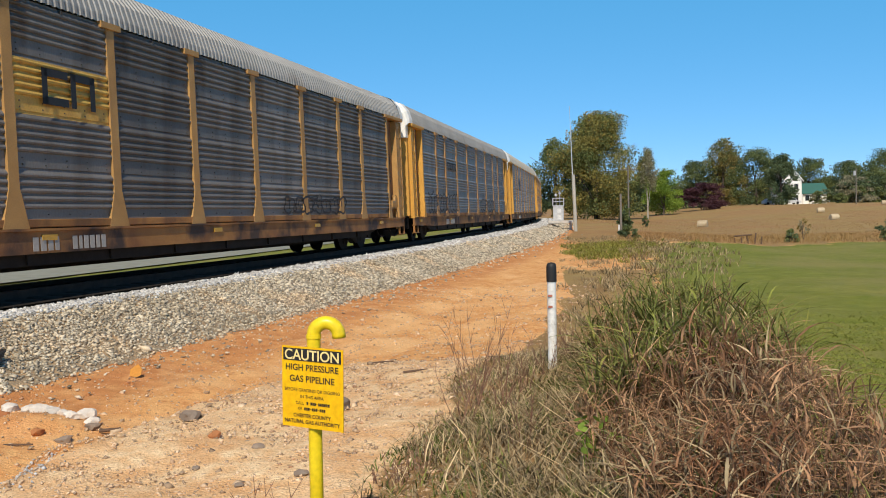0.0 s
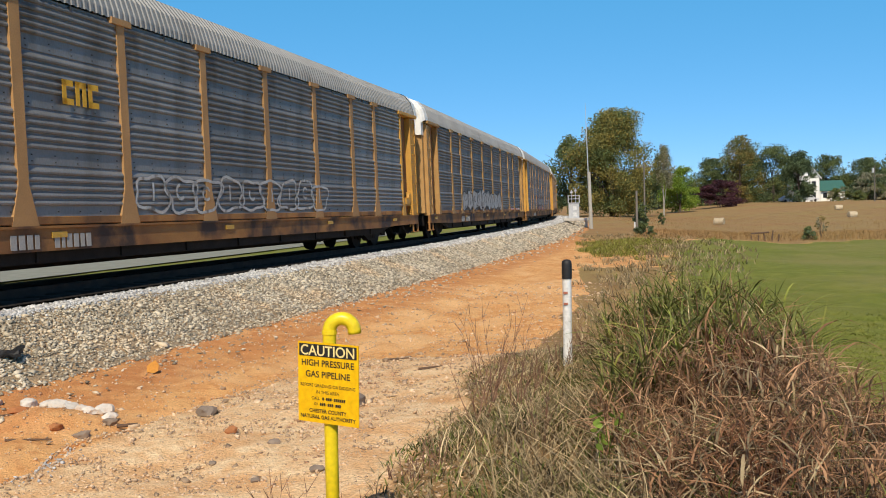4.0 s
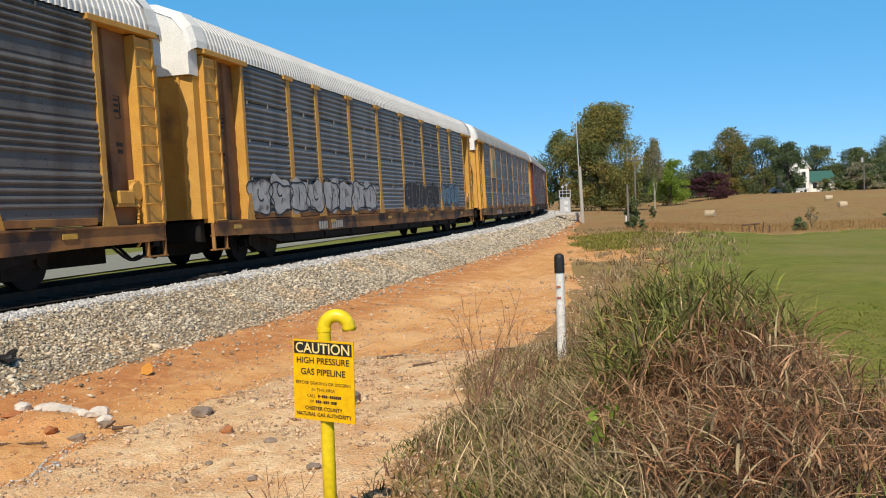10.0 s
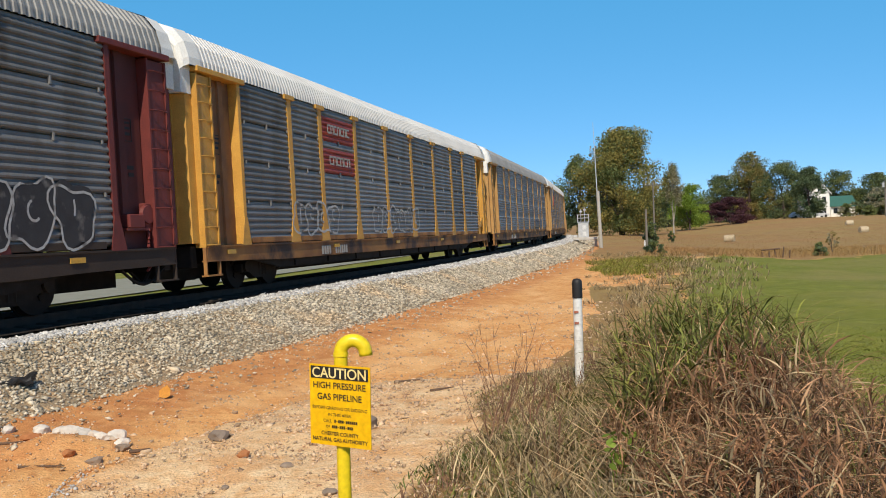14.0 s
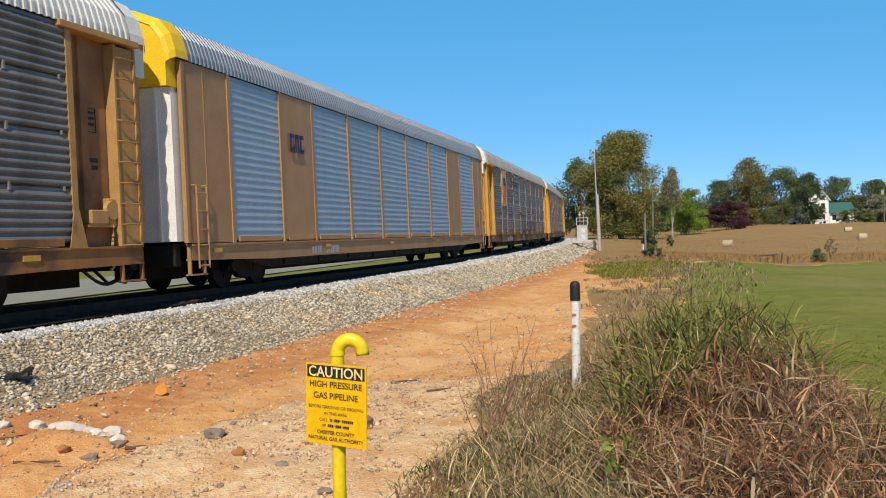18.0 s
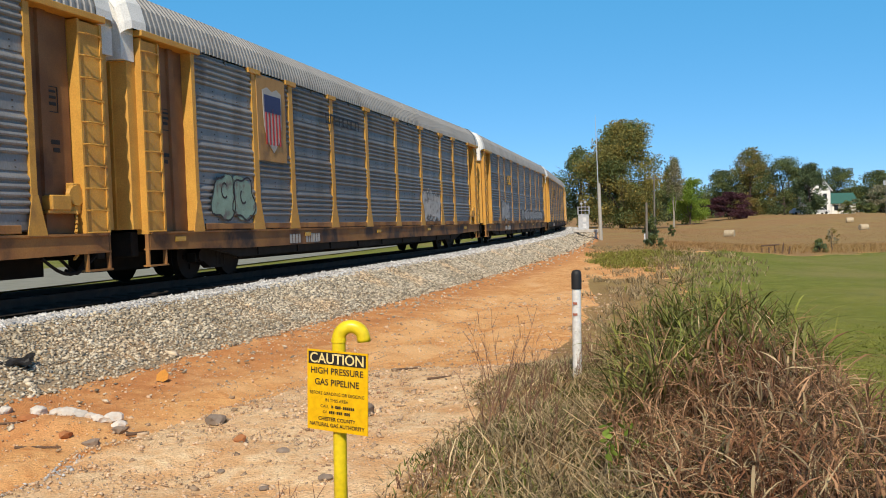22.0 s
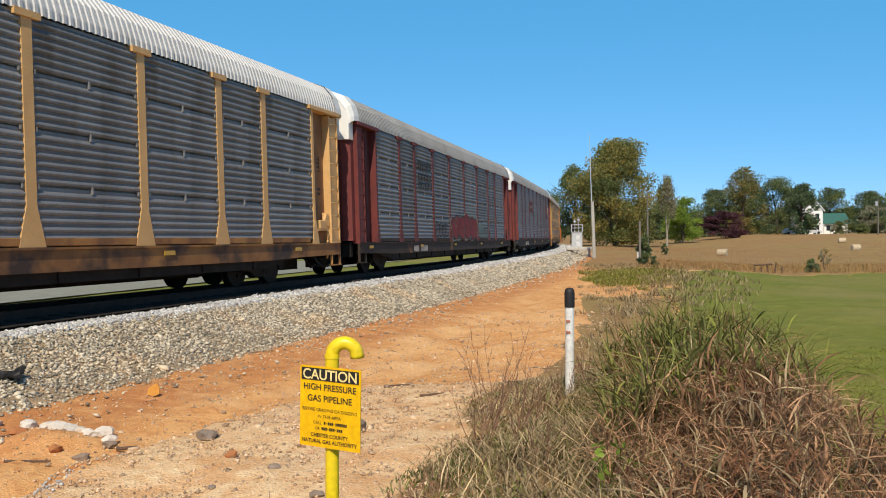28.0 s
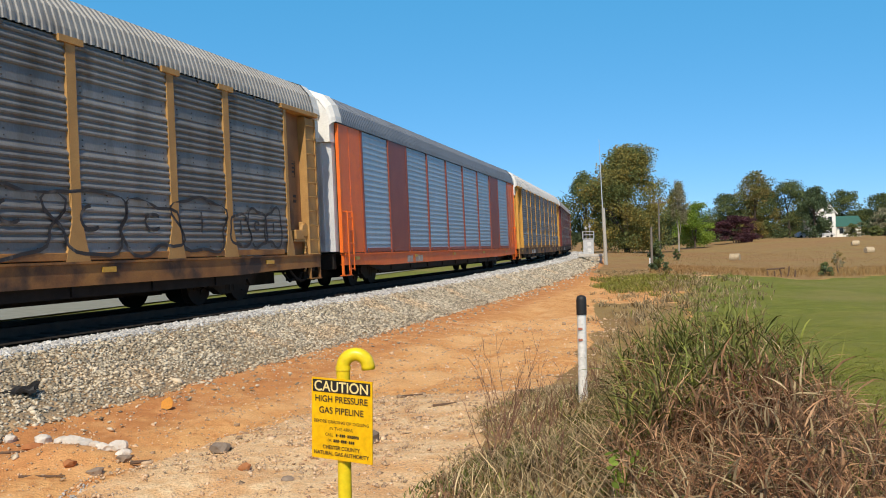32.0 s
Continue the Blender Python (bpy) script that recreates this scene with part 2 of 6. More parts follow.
M["spray_pink"] = mat("pink_spray_paint", (0.46, 0.2, 0.28), (0.322, 0.14, 0.196), 3.0, 0.75, c3=(0.15, 0.142, 0.135), c3_at=0.54, c3_scale=3.5, vary=0.05)
M["spray_red"] = plain("red_spray_paint", (0.42, 0.04, 0.04))
M["tag_red"] = mat("dark_red_spray_paint", (0.27, 0.03, 0.03), (0.17, 0.02, 0.022), 3.0, 0.7, c3=(0.10, 0.075, 0.07), c3_at=0.56, c3_scale=3.5, vary=0.05)
M["spray_blue"] = mat("faded_blue_spray_paint", (0.17, 0.3, 0.42), (0.119, 0.21, 0.294), 3.0, 0.75, c3=(0.15, 0.142, 0.135), c3_at=0.55, c3_scale=3.5, vary=0.05)
M["spray_green"] = mat("pale_green_spray_paint", (0.27, 0.4, 0.33), (0.189, 0.28, 0.231), 3.0, 0.75, c3=(0.15, 0.142, 0.135), c3_at=0.54, c3_scale=3.5, vary=0.05)
M["refl_red"] = plain("red_reflector", (0.5, 0.03, 0.03), 0.3)
M["refl_white"] = plain("white_reflector", (0.8, 0.8, 0.8), 0.3)
M["refl_yellow"] = plain("yellow_reflector", (0.62, 0.36, 0.05), 0.4)
M["rail"] = mat("rusty_rail_steel", (0.07, 0.045, 0.035), (0.045, 0.032, 0.027), 5, 0.8, 0.0, spec=0.1)
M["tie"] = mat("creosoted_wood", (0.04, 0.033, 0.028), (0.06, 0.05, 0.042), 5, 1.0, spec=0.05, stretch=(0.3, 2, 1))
M["ballast"] = mat("crushed_stone_bed", (0.36, 0.27, 0.17), (0.24, 0.18, 0.115), 14, 0.9, bump=1.0, fine=22, c3=(0.44, 0.30, 0.17), c3_scale=3, c3_at=0.52, vary=0.05, bump_m=0.04)
M["stone"] = mat("crushed_granite", (0.51, 0.45, 0.35), (0.365, 0.312, 0.23), 0.7, 0.9, bump=0.3, fine=60, vary=0.60, island=True, c3=(0.52, 0.40, 0.265), c3_scale=0.5, c3_at=0.56)
M["pebble"] = mat("pale_pebbles", (0.62, 0.46, 0.31), (0.47, 0.32, 0.20), 2.0, 0.9, vary=0.45, island=True, c3=(0.34, 0.16, 0.08), c3_scale=1.5, c3_at=0.58)
M["sign_yellow"] = mat("sign_yellow_enamel", (0.88, 0.515, 0.004), (0.82, 0.46, 0.004), 4, 0.35, bump=0.02, vary=0.02)
M["pipe_yellow"] = mat("yellow_pipe_paint", (0.82, 0.64, 0.02), (0.74, 0.55, 0.015), 6, 0.35, bump=0.1, c3=(0.45, 0.34, 0.08), c3_scale=9, c3_at=0.68, vary=0.02)
M["post_white"] = mat("white_plastic_post", (0.80, 0.80, 0.78), (0.70, 0.69, 0.66), 8, 0.45, c3=(0.45, 0.36, 0.28), c3_scale=7, c3_at=0.64, vary=0.02)
M["grey_box"] = plain("grey_plastic", (0.45, 0.47, 0.48))
M["cabinet"] = plain("aluminium_cabinet", (0.62, 0.63, 0.64), 0.4, 0.3)
M["concrete"] = mat("concrete", (0.55, 0.52, 0.48), (0.45, 0.42, 0.38), 3, 0.9)
M["pole"] = mat("weathered_grey_pole", (0.42, 0.40, 0.36), (0.34, 0.32, 0.28), 2, 0.85, stretch=(1, 1, 0.2))
M["bark"] = mat("bark", (0.13, 0.10, 0.08), (0.08, 0.06, 0.05), 3, 0.95, bump=0.6, stretch=(1, 1, 0.3), bump_m=0.05)
M["pale_bark"] = mat("pale_bark", (0.42, 0.39, 0.34), (0.30, 0.27, 0.23), 3, 0.9, stretch=(1, 1, 0.3))
LEAF = {}
for nm, a, b in (("oak", (0.22, 0.22, 0.07), (0.36, 0.27, 0.07)), ("dark", (0.095, 0.14, 0.075), (0.13, 0.17, 0.075)), ("mid", (0.14, 0.18, 0.065), (0.20, 0.22, 0.075)), ("bright", (0.17, 0.27, 0.035), (0.24, 0.32, 0.045)),
                 ("purple", (0.075, 0.032, 0.042), (0.11, 0.045, 0.055)), ("gold", (0.32, 0.23, 0.07), (0.22, 0.19, 0.06)), ("grey", (0.27, 0.26, 0.16), (0.34, 0.31, 0.20))):
    LEAF[nm] = mat("leaves_" + nm, a, b, 0.25, 0.6, bump=0, vary=0.35, island=True, trans=0.3, spec=0.25)
for nm, a, b, c in (("green", (0.105, 0.135, 0.03), (0.205, 0.205, 0.06), None), ("straw", (0.58, 0.46, 0.28), (0.42, 0.31, 0.16), None), ("rust", (0.175, 0.072, 0.034), (0.52, 0.32, 0.18), None), ("dead", (0.44, 0.345, 0.205), (0.25, 0.185, 0.095), None),
                    ("lawn", (0.19, 0.225, 0.036), (0.28, 0.28, 0.062), None), ("weed", (0.17, 0.20, 0.036), (0.26, 0.25, 0.06), None)):
    M["grass_" + nm] = mat("grass_" + nm, a, b, 1.5, 0.7, bump=0, vary=0.22 if nm == "lawn" else 0.62, island=True, trans=0.2, spec=0.2)


def ground_material():
    m = bpy.data.materials.new("ground_soil_and_grass")
    m.use_nodes = True
    n, l = m.node_tree.nodes, m.node_tree.links
    b = n["Principled BSDF"]
    co = n.new("ShaderNodeTexCoord")
    zone = n.new("ShaderNodeAttribute")
    zone.attribute_name = "zone"
    sep = n.new("ShaderNodeSeparateColor")
    l.new(zone.outputs["Color"], sep.inputs[0])

    def nz(sc, det=5.0):
        t = n.new("ShaderNodeTexNoise")
        t.inputs["Scale"].default_value, t.inputs["Detail"].default_value = sc, det
        l.new(co.outputs["Object"], t.inputs["Vector"])
        return t.outputs[0]

    def rng(src, lo, hi, a=0.0, c=1.0):
        r = n.new("ShaderNodeMapRange")
        for i, v in enumerate((lo, hi, a, c)):
            r.inputs[i + 1].default_value = v
        l.new(src, r.inputs[0])
        return r.outputs[0]

    def math2(op, a, c):
        x = n.new("ShaderNodeMath")
        x.operation = op
        for i, v in enumerate((a, c)):
            if isinstance(v, (float, int)):
                x.inputs[i].default_value = v
            else:
                l.new(v, x.inputs[i])
        return x.outputs[0]

    def mix(f, a, c):
        x = n.new("ShaderNodeMix")
        x.data_type = "RGBA"
        for s, v in ((0, f), (6, a), (7, c)):
            if isinstance(v, (float, int)):
                x.inputs[s].default_value = v
            elif isinstance(v, tuple):
                x.inputs[s].default_value = (*v, 1)
            else:
                l.new(v, x.inputs[s])
        return x.outputs[2]

    def edge(i, w=0.5):
        return rng(math2("ADD", sep.outputs[i], math2("MULTIPLY", math2("SUBTRACT", nz(1.3, 6), 0.5), w)), 0.42, 0.58)

    big, mid, small, grit = nz(0.35), nz(2.2), nz(9), nz(55, 3)
    pad = mix(rng(small, 0.35, 0.65), (0.72, 0.46, 0.24), (0.82, 0.61, 0.37))
    pad = mix(rng(mid, 0.45, 0.7), pad, (0.66, 0.37, 0.17))
    dirt = mix(rng(mid, 0.3, 0.7), (0.64, 0.305, 0.11), (0.76, 0.445, 0.19))
    dirt = mix(rng(small, 0.5, 0.75), dirt, (0.53, 0.225, 0.08))
    dirt = mix(rng(nz(0.9), 0.48, 0.66), dirt, (0.78, 0.47, 0.22))
    lawn = mix(rng(mid, 0.3, 0.7), (0.150, 0.180, 0.028), (0.225, 0.235, 0.048))
    lawn = mix(rng(big, 0.45, 0.65, 0, 0.8), lawn, (0.255, 0.235, 0.065))
    lawn = mix(rng(nz(2.6), 0.45, 0.7, 0, 0.4), lawn, (0.105, 0.140, 0.022))
    lawn = mix(rng(nz(0.7), 0.42, 0.66, 0, 0.5), lawn, (0.118, 0.150, 0.025))
    lawn = mix(rng(nz(0.09), 0.5, 0.62, 0, 0.6), lawn, (0.255, 0.225, 0.08))
    field = mix(rng(nz(0.05), 0.38, 0.62), (0.335, 0.20, 0.09), (0.325, 0.235, 0.095))
    field = mix(rng(nz(0.6), 0.45, 0.72), field, (0.265, 0.165, 0.075))
    dirt = mix(math2("MULTIPLY", zone.outputs["Alpha"], rng(nz(3.0), 0.30, 0.62, 0.25, 1.0)), dirt, (0.52, 0.225, 0.085))
    col = mix(edge(0), pad, dirt)
    col = mix(edge(2), col, field)
    col = mix(edge(1), col, lawn)
    hv = n.new("ShaderNodeHueSaturation")
    l.new(rng(grit, 0.25, 0.75, 0.78, 1.22), hv.inputs["Value"])
    l.new(col, hv.inputs["Color"])
    l.new(hv.outputs[0], b.inputs["Base Color"])
    b.inputs["Roughness"].default_value = 0.95
    b.inputs["Specular IOR Level"].default_value = 0.15
    bp = n.new("ShaderNodeBump")
    bp.inputs["Strength"].default_value, bp.inputs["Distance"].default_value = 0.7, 0.03
    l.new(math2("ADD", grit, small), bp.inputs["Height"])
    l.new(bp.outputs[0], b.inputs["Normal"])
    return m


M["ground"] = ground_material()
# dirty stone, taken near black to hold the shade under the train
M["trackbed"] = mat("dirty_shaded_ballast", (0.045, 0.038, 0.032), (0.025, 0.022, 0.02), 14, 1.0, spec=0.05, bump=1.0, fine=22, vary=0.0, bump_m=0.05)
M["road"] = mat("pale_asphalt", (0.265, 0.268, 0.215), (0.215, 0.218, 0.17), 2, 0.9, vary=0)


# ---- mesh helpers ----
def part(name, data, material, parent=None, label="", m=None):
    """Links a bmesh or a mesh as one object under parent."""
    if isinstance(data, bmesh.types.BMesh):
        me = bpy.data.meshes.new(name)
        data.to_mesh(me)
        data.free()
        data = me
    if material and not data.materials:
        data.materials.append(material)
    ob = new(name, data)
    if parent:
        ob.parent = parent
    if m is not None:
        ob.matrix_basis = m
    if label:
        ob["label"] = label
    return ob


def box(bm, x0, x1, y0, y1, z0, z1, bevel=0.0):
    r = bmesh.ops.create_cube(bm, size=1, matrix=Matrix.LocRotScale(((x0 + x1) / 2, (y0 + y1) / 2, (z0 + z1) / 2), None, (abs(x1 - x0), abs(y1 - y0), abs(z1 - z0))))
    if bevel:
        es = list({e for v in r["verts"] for e in v.link_edges})
        bmesh.ops.bevel(bm, geom=es, offset=bevel, segments=1, affect="EDGES")


def rod(bm, p, q, r, seg=6, r2=None):
    p, q = Vector(p), Vector(q)
    d = q - p
    bmesh.ops.create_cone(bm, cap_ends=True, segments=seg, radius1=r, radius2=r if r2 is None else r2, depth=d.length,
                          matrix=Matrix.Translation((p + q) / 2) @ d.to_track_quat("Z", "Y").to_matrix().to_4x4())


def prism(bm, outline, axis, a, b):
    """A closed outline of 2D points drawn out along an axis from a to b."""
    def at(pt, k):
        return {"x": (k, pt[0], pt[1]), "y": (pt[0], k, pt[1]), "z": (pt[0], pt[1], k)}[axis]
    lo = [bm.verts.new(at(pt, a)) for pt in outline]
    hi = [bm.verts.new(at(pt, b)) for pt in outline]
    n = len(outline)
    for i in range(n):
        bm.faces.new((lo[i], lo[(i + 1) % n], hi[(i + 1) % n], hi[i]))
    bm.faces.new(lo)
    bm.faces.new(hi[::-1])
    bmesh.ops.recalc_face_normals(bm, faces=bm.faces)


def raw_mesh(name, verts, faces, material):
    """A mesh from arrays: verts (n, 3), faces (m, k)."""
    verts, faces = np.asarray(verts, np.float32), np.asarray(faces, np.int32)
    me = bpy.data.meshes.new(name)
    me.vertices.add(len(verts))
    me.vertices.foreach_set("co", verts.ravel())
    k = faces.shape[1]
    me.loops.add(faces.size)
    me.loops.foreach_set("vertex_index", faces.ravel())
    me.polygons.add(len(faces))
    me.polygons.foreach_set("loop_start", np.arange(0, faces.size, k, dtype=np.int32))
    me.polygons.foreach_set("loop_total", np.full(len(faces), k, np.int32))
    me.update(calc_edges=True)
    me.validate()
    if material:
        me.materials.append(material)
    return me


# ---- ground, ballast, road ----
def steps(near0, near1, d, far0, far1, grow=1.12):
    v = list(np.arange(near0, near1 + d / 2, d))
    k, x = d, near1
    while x < far1:
        k = min(k * grow, 120)
        x += k
        v.append(x)
    k, x, lo = d, near0, []
    while x > far0:
        k = min(k * grow, 120)
        x -= k
        lo.append(x)
    return np.array(lo[::-1] + v)


def left_edge(y):
    """Where the verge grass begins beside the clay."""
    return np.where(y < 9, -0.15 + 0.13 * (y - 4.8), 0.40 + 0.215 * (y - 9)) + 0.10 * np.sin(y * 2.1)


def right_edge(y):
    """Where the thicket ends against the lawn."""
    return 1.38 + 0.165 * y + 0.10 * np.sin(y * 1.7 + 1)


def build_ground():
    xs, ys = steps(-8, 8, 0.16, -1800, 1800), steps(2, 22, 0.16, -1500, 2500)
    gx, gy = np.meshgrid(xs, ys)
    z = ground_z(gx, gy)
    rng = np.random.default_rng(3)
    z += rng.normal(0, 0.010, z.shape) * (np.hypot(gx, gy) < 40) * (off_track(gx, gy) > 4)
    nx, ny = len(xs), len(ys)
    idx = np.arange(nx * ny).reshape(ny, nx)
    faces = np.stack([idx[:-1, :-1], idx[:-1, 1:], idx[1:, 1:], idx[1:, :-1]], -1).reshape(-1, 4)
    me = raw_mesh("ground", np.stack([gx, gy, z], -1).reshape(-1, 3), faces, M["ground"])
    u, d = off_track(gx, gy), np.hypot(gx, gy)
    pad = smooth(7.6, 8.8, u) * smooth(13, 9, gy)
    grass_line = left_edge(gy)
    grass = smooth(-0.5, 0.5, gx - grass_line) * smooth(6.5, 8.0, u)
    far_grass = smooth(19, 30, gy) * smooth(5.6, 7.2, u) * smooth(-0.5, 0.6, gx - 0.128 * gy) * smooth(-0.5, 0.6, gx - 0.128 * gy)
    lawn = np.maximum(grass, far_grass)
    heap = clay_heap(gx, gy)
    pad = pad * (1 - lawn) * (1 - np.clip(1.6 * heap, 0, 1))
    dirt = (1 - pad) * (u > 3)
    lawn_end = 55 + 0.05 * gx
    brown = np.clip(smooth(-5, 4, gy - lawn_end + 2.0 * np.sin(gx * 0.7) + 1.2 * np.sin(gx * 2.3)), 0, 1) * smooth(4.8, 5.8, u)
    weedy = smooth(0.5, -0.5, gx - right_edge(gy)) * smooth(0.0, 0.5, lawn) * (gy < 30) * 1.6 + 0.9 * smooth(2.5, 0.3, gx - grass_line - 0.05 * gy) * smooth(0.0, 0.5, lawn) * (gy >= 12) * (gy < 60) * 0.62
    back = (u < -4) | (gy < -6)
    lawn = np.where(back, 1.0, lawn * (1 - brown) * (1 - np.clip(0.8 * weedy, 0, 1)))
    margin = smooth(0.5, -0.8, gx - (0.195 + 0.0006 * gy) * gy + 0.5 * np.sin(gy * 0.8)) * lawn * smooth(11, 15, gy) * (gy < 62) * ~back
    lawn = lawn * (1 - 0.8 * margin)
    brown = np.where(back, 0.0, np.clip(np.maximum(np.maximum(brown, 0.62 * weedy), 0.75 * margin), 0, 1))
    dirt = np.where(back, 0.0, dirt)
    ca = me.color_attributes.new("zone", "FLOAT_COLOR", "POINT")
    ca.data.foreach_set("color", np.stack([dirt, lawn, brown, np.maximum(smooth(3.8, 4.4, u) * smooth(6.6, 5.6, u), heap)], -1).astype(np.float32).ravel())
    ob = new("ground", me)
    for p in me.polygons:
        p.use_smooth = True
    return tagged(ob, "orange clay verge, mown lawn and brown hayfield", "ground", kind="structure")


build_ground()


def strip(name, s0, s1, ds, prof, material, closed=False, lift=1.0, verge=False):
    """A sheet along the track with a cross-section of (u, z)."""
    n = int((s1 - s0) / ds) + 1
    vs = []
    for i in range(n):
        s = s0 + i * ds
        for u, z in prof:
            x, y = on_track(s, u - float(shoulder(s + 36)) if verge and u > 2 else u)
            vs.append((x, y, z + (rail_z(s) - RAIL_Z) * lift))
    k = len(prof)
    fs = [(i * k + j, (i + 1) * k + j, (i + 1) * k + (j + 1) % k, i * k + (j + 1) % k) for i in range(n - 1) for j in range(k if closed else k - 1)]
    return raw_mesh(name, vs, fs, material)


BALLAST = [(-4.9, -0.66), (-2.6, 0.06), (-1.5, 0.14), (1.5, 0.14), (2.85, 0.12), (3.1, 0.05), (3.85, -0.25), (4.75, -0.56)]
tagged(new("ballast_bed", strip("ballast_bed", -720, 900, 4, BALLAST, M["ballast"], lift=0.5, verge=True)), "grey crushed-stone railway ballast bed", "ballast", kind="structure")
for u0 in (-0.755, 0.755):
    tilt = 0.025 * u0
    prof = [(u0 - 0.07, 0.12 + tilt), (u0 + 0.07, 0.12 + tilt), (u0 + 0.015, 0.15 + tilt), (u0 + 0.037, 0.26 + tilt), (u0 + 0.037, 0.30 + tilt), (u0 - 0.037, 0.30 + tilt), (u0 - 0.037, 0.26 + tilt), (u0 - 0.015, 0.15 + tilt)]
    tagged(new("rail", strip("rail", -720, 900, 3, prof, M["rail"], True)), "worn steel rail spiked to dark wooden ties", "rail", "rails of the track", "structure")
tagged(new("road", strip("road", -400, 500, 8, [(-16.5, -0.30), (-9.5, -0.42)], M["road"], lift=0.0)), "pale asphalt road running beside the railway", "road", kind="structure")


# dark sheet over the ballast: the train's shadow is in its colour
tagged(new("trackbed", strip("trackbed", -720, 900, 4, [(-1.42, 0.144), (-1.40, 0.16), (1.40, 0.16), (1.42, 0.144)], M["trackbed"])), "dirty stone between and beside the rails, darkened for the train's shade", "trackbed", kind="structure")


def ties():
    bm_v, bm_f = [], []
    for i in range(270):
        s = -42 + 0.5 * i
        a, z = heading(s), rail_z(s) - RAIL_Z
        x, y = on_track(s)
        m = pose(x, y, z + 0.14, 0, 0, -math.degrees(a))
        for dx, dy, dz in itertools.product((-1.3, 1.3), (-0.11, 0.11), (-0.1, 0.045)):
            bm_v.append(m @ Vector((dx, dy, dz)))
        k = 8 * i
        bm_f += [(k, k + 1, k + 3, k + 2), (k + 4, k + 6, k + 7, k + 5), (k, k + 4, k + 5, k + 1), (k + 2, k + 3, k + 7, k + 6), (k, k + 2, k + 6, k + 4), (k + 1, k + 5, k + 7, k + 3)]
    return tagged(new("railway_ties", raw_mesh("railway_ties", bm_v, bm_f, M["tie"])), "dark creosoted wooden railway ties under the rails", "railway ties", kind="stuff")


ties()

# ---- rail cars ----
CACHE = {}
POSTS = (-11.53, -8.93, -6.96, -4.27, -1.42, 1.48, 4.43, 7.23, 9.27, 11.97)
REAR = 0.44            # the rear end lies this much farther from the middle than the front end
ZP0, ZP1 = 1.10, 5.02
NEAR = -HALF_W


def squat(z):
    """Heights over the deck, with the eave brought to 4.58 m over the rail."""
    return z if z < 1 else 0.95 + (z - 1) * 0.9 if z < 5.03 else z - 0.453


def cached(key, make, material, name):
    k = (key, material.name)
    if k not in CACHE:
        bm = bmesh.new()
        make(bm)
        for v in bm.verts:
            v.co.z = squat(v.co.z)
        me = bpy.data.meshes.new(name)
        bm.to_mesh(me)
        bm.free()
        me.materials.append(material)
        CACHE[k] = me
    return CACHE[k]


def rib_profile(kind):
    """Heights and depths of the sheet-metal ribs of one side panel, from bottom to top."""
    pts, h = [], ZP1 - ZP0
    rib = ((0.0, 0.0), (0.016, 0.032), (0.045, 0.040), (0.070, 0.032), (0.118, 0.0))
    if kind == "fine":
        g = h / 22
        for i in range(22):
            z = ZP0 + i * g
            pts += [(z + 0.03, 0.0), (z + 0.045, 0.014), (z + 0.06, 0.014), (z + 0.12, 0.0)]
        return [(ZP0, 0.0)] + pts + [(ZP1, 0.0)]
    g, per = h / 4, 0.136 if kind == "bands" else 0.150
    n = 5 if kind == "bands" else 6
    for i in range(4):
        z = ZP0 + i * g
        if kind == "bands":
            pts += [(z + 0.006, -0.012), (z + 0.018, 0.006)]
            a = z + g - n * per - 0.02
        else:
            pts += [(z - 0.002, 0.0)] * (i > 0) + [(z + 0.001, -0.05), (z + 0.026, -0.05), (z + 0.028, 0.008)]
            a = z + 0.04
        for k in range(n):
            pts += [(a + k * per + q * per / 0.135, d) for q, d in rib]
    return [(ZP0, 0.0)] + pts + [(ZP1, 0.0)]


def make_panel(kind, w, far=False):
    def make(bm):
        prof = rib_profile(kind)
        out = [(-d, z) for z, d in prof] + [(0.08, ZP1), (0.08, ZP0)]
        prism(bm, out, "x", -w / 2, w / 2)
    return make


def make_post(style):
    def make(bm):
        if style == "slim":
            box(bm, -0.06, 0.06, -0.045, 0.02, 1.02, 5.03)
            return
        w = 0.115
        out = [(-w, 1.75), (-w, 4.98), (w, 4.98), (w, 1.75), (0.30, 1.02), (-0.30, 1.02)]
        prism(bm, [(p[0], p[1]) for p in out], "y", -0.05, 0.02)
        box(bm, -0.29, 0.29, -0.085, 0.02, 4.93, 5.05)
    return make


def make_bolts(bm):
    for i in range(9):
        z = 1.9 + i * 0.37
        for sx in (-0.15, 0.15):
            box(bm, sx - 0.012, sx + 0.012, -0.062, 0, z, z + 0.024)


ROOF_PROF = [(-1.56, 5.03), (-1.55, 5.18), (-1.46, 5.49), (-1.24, 5.77), (-0.70, 5.99), (0.0, 6.06), (0.70, 5.99), (1.24, 5.77), (1.46, 5.49), (1.55, 5.18), (1.56, 5.03)]


def loft(bm, stations):
    """Sheets between cross-sections: (x, list of (y, z))."""
    rows = [[bm.verts.new((x, y, z)) for y, z in pr] for x, pr in stations]
    for a, b in zip(rows, rows[1:]):
        for i in range(len(a) - 1):
            bm.faces.new((a[i], a[i + 1], b[i + 1], b[i]))


def grow(prof, d):
    return [(y * (1 + d / 1.6), z + d * (1 if abs(y) < 1.5 else 0.3)) for y, z in prof]


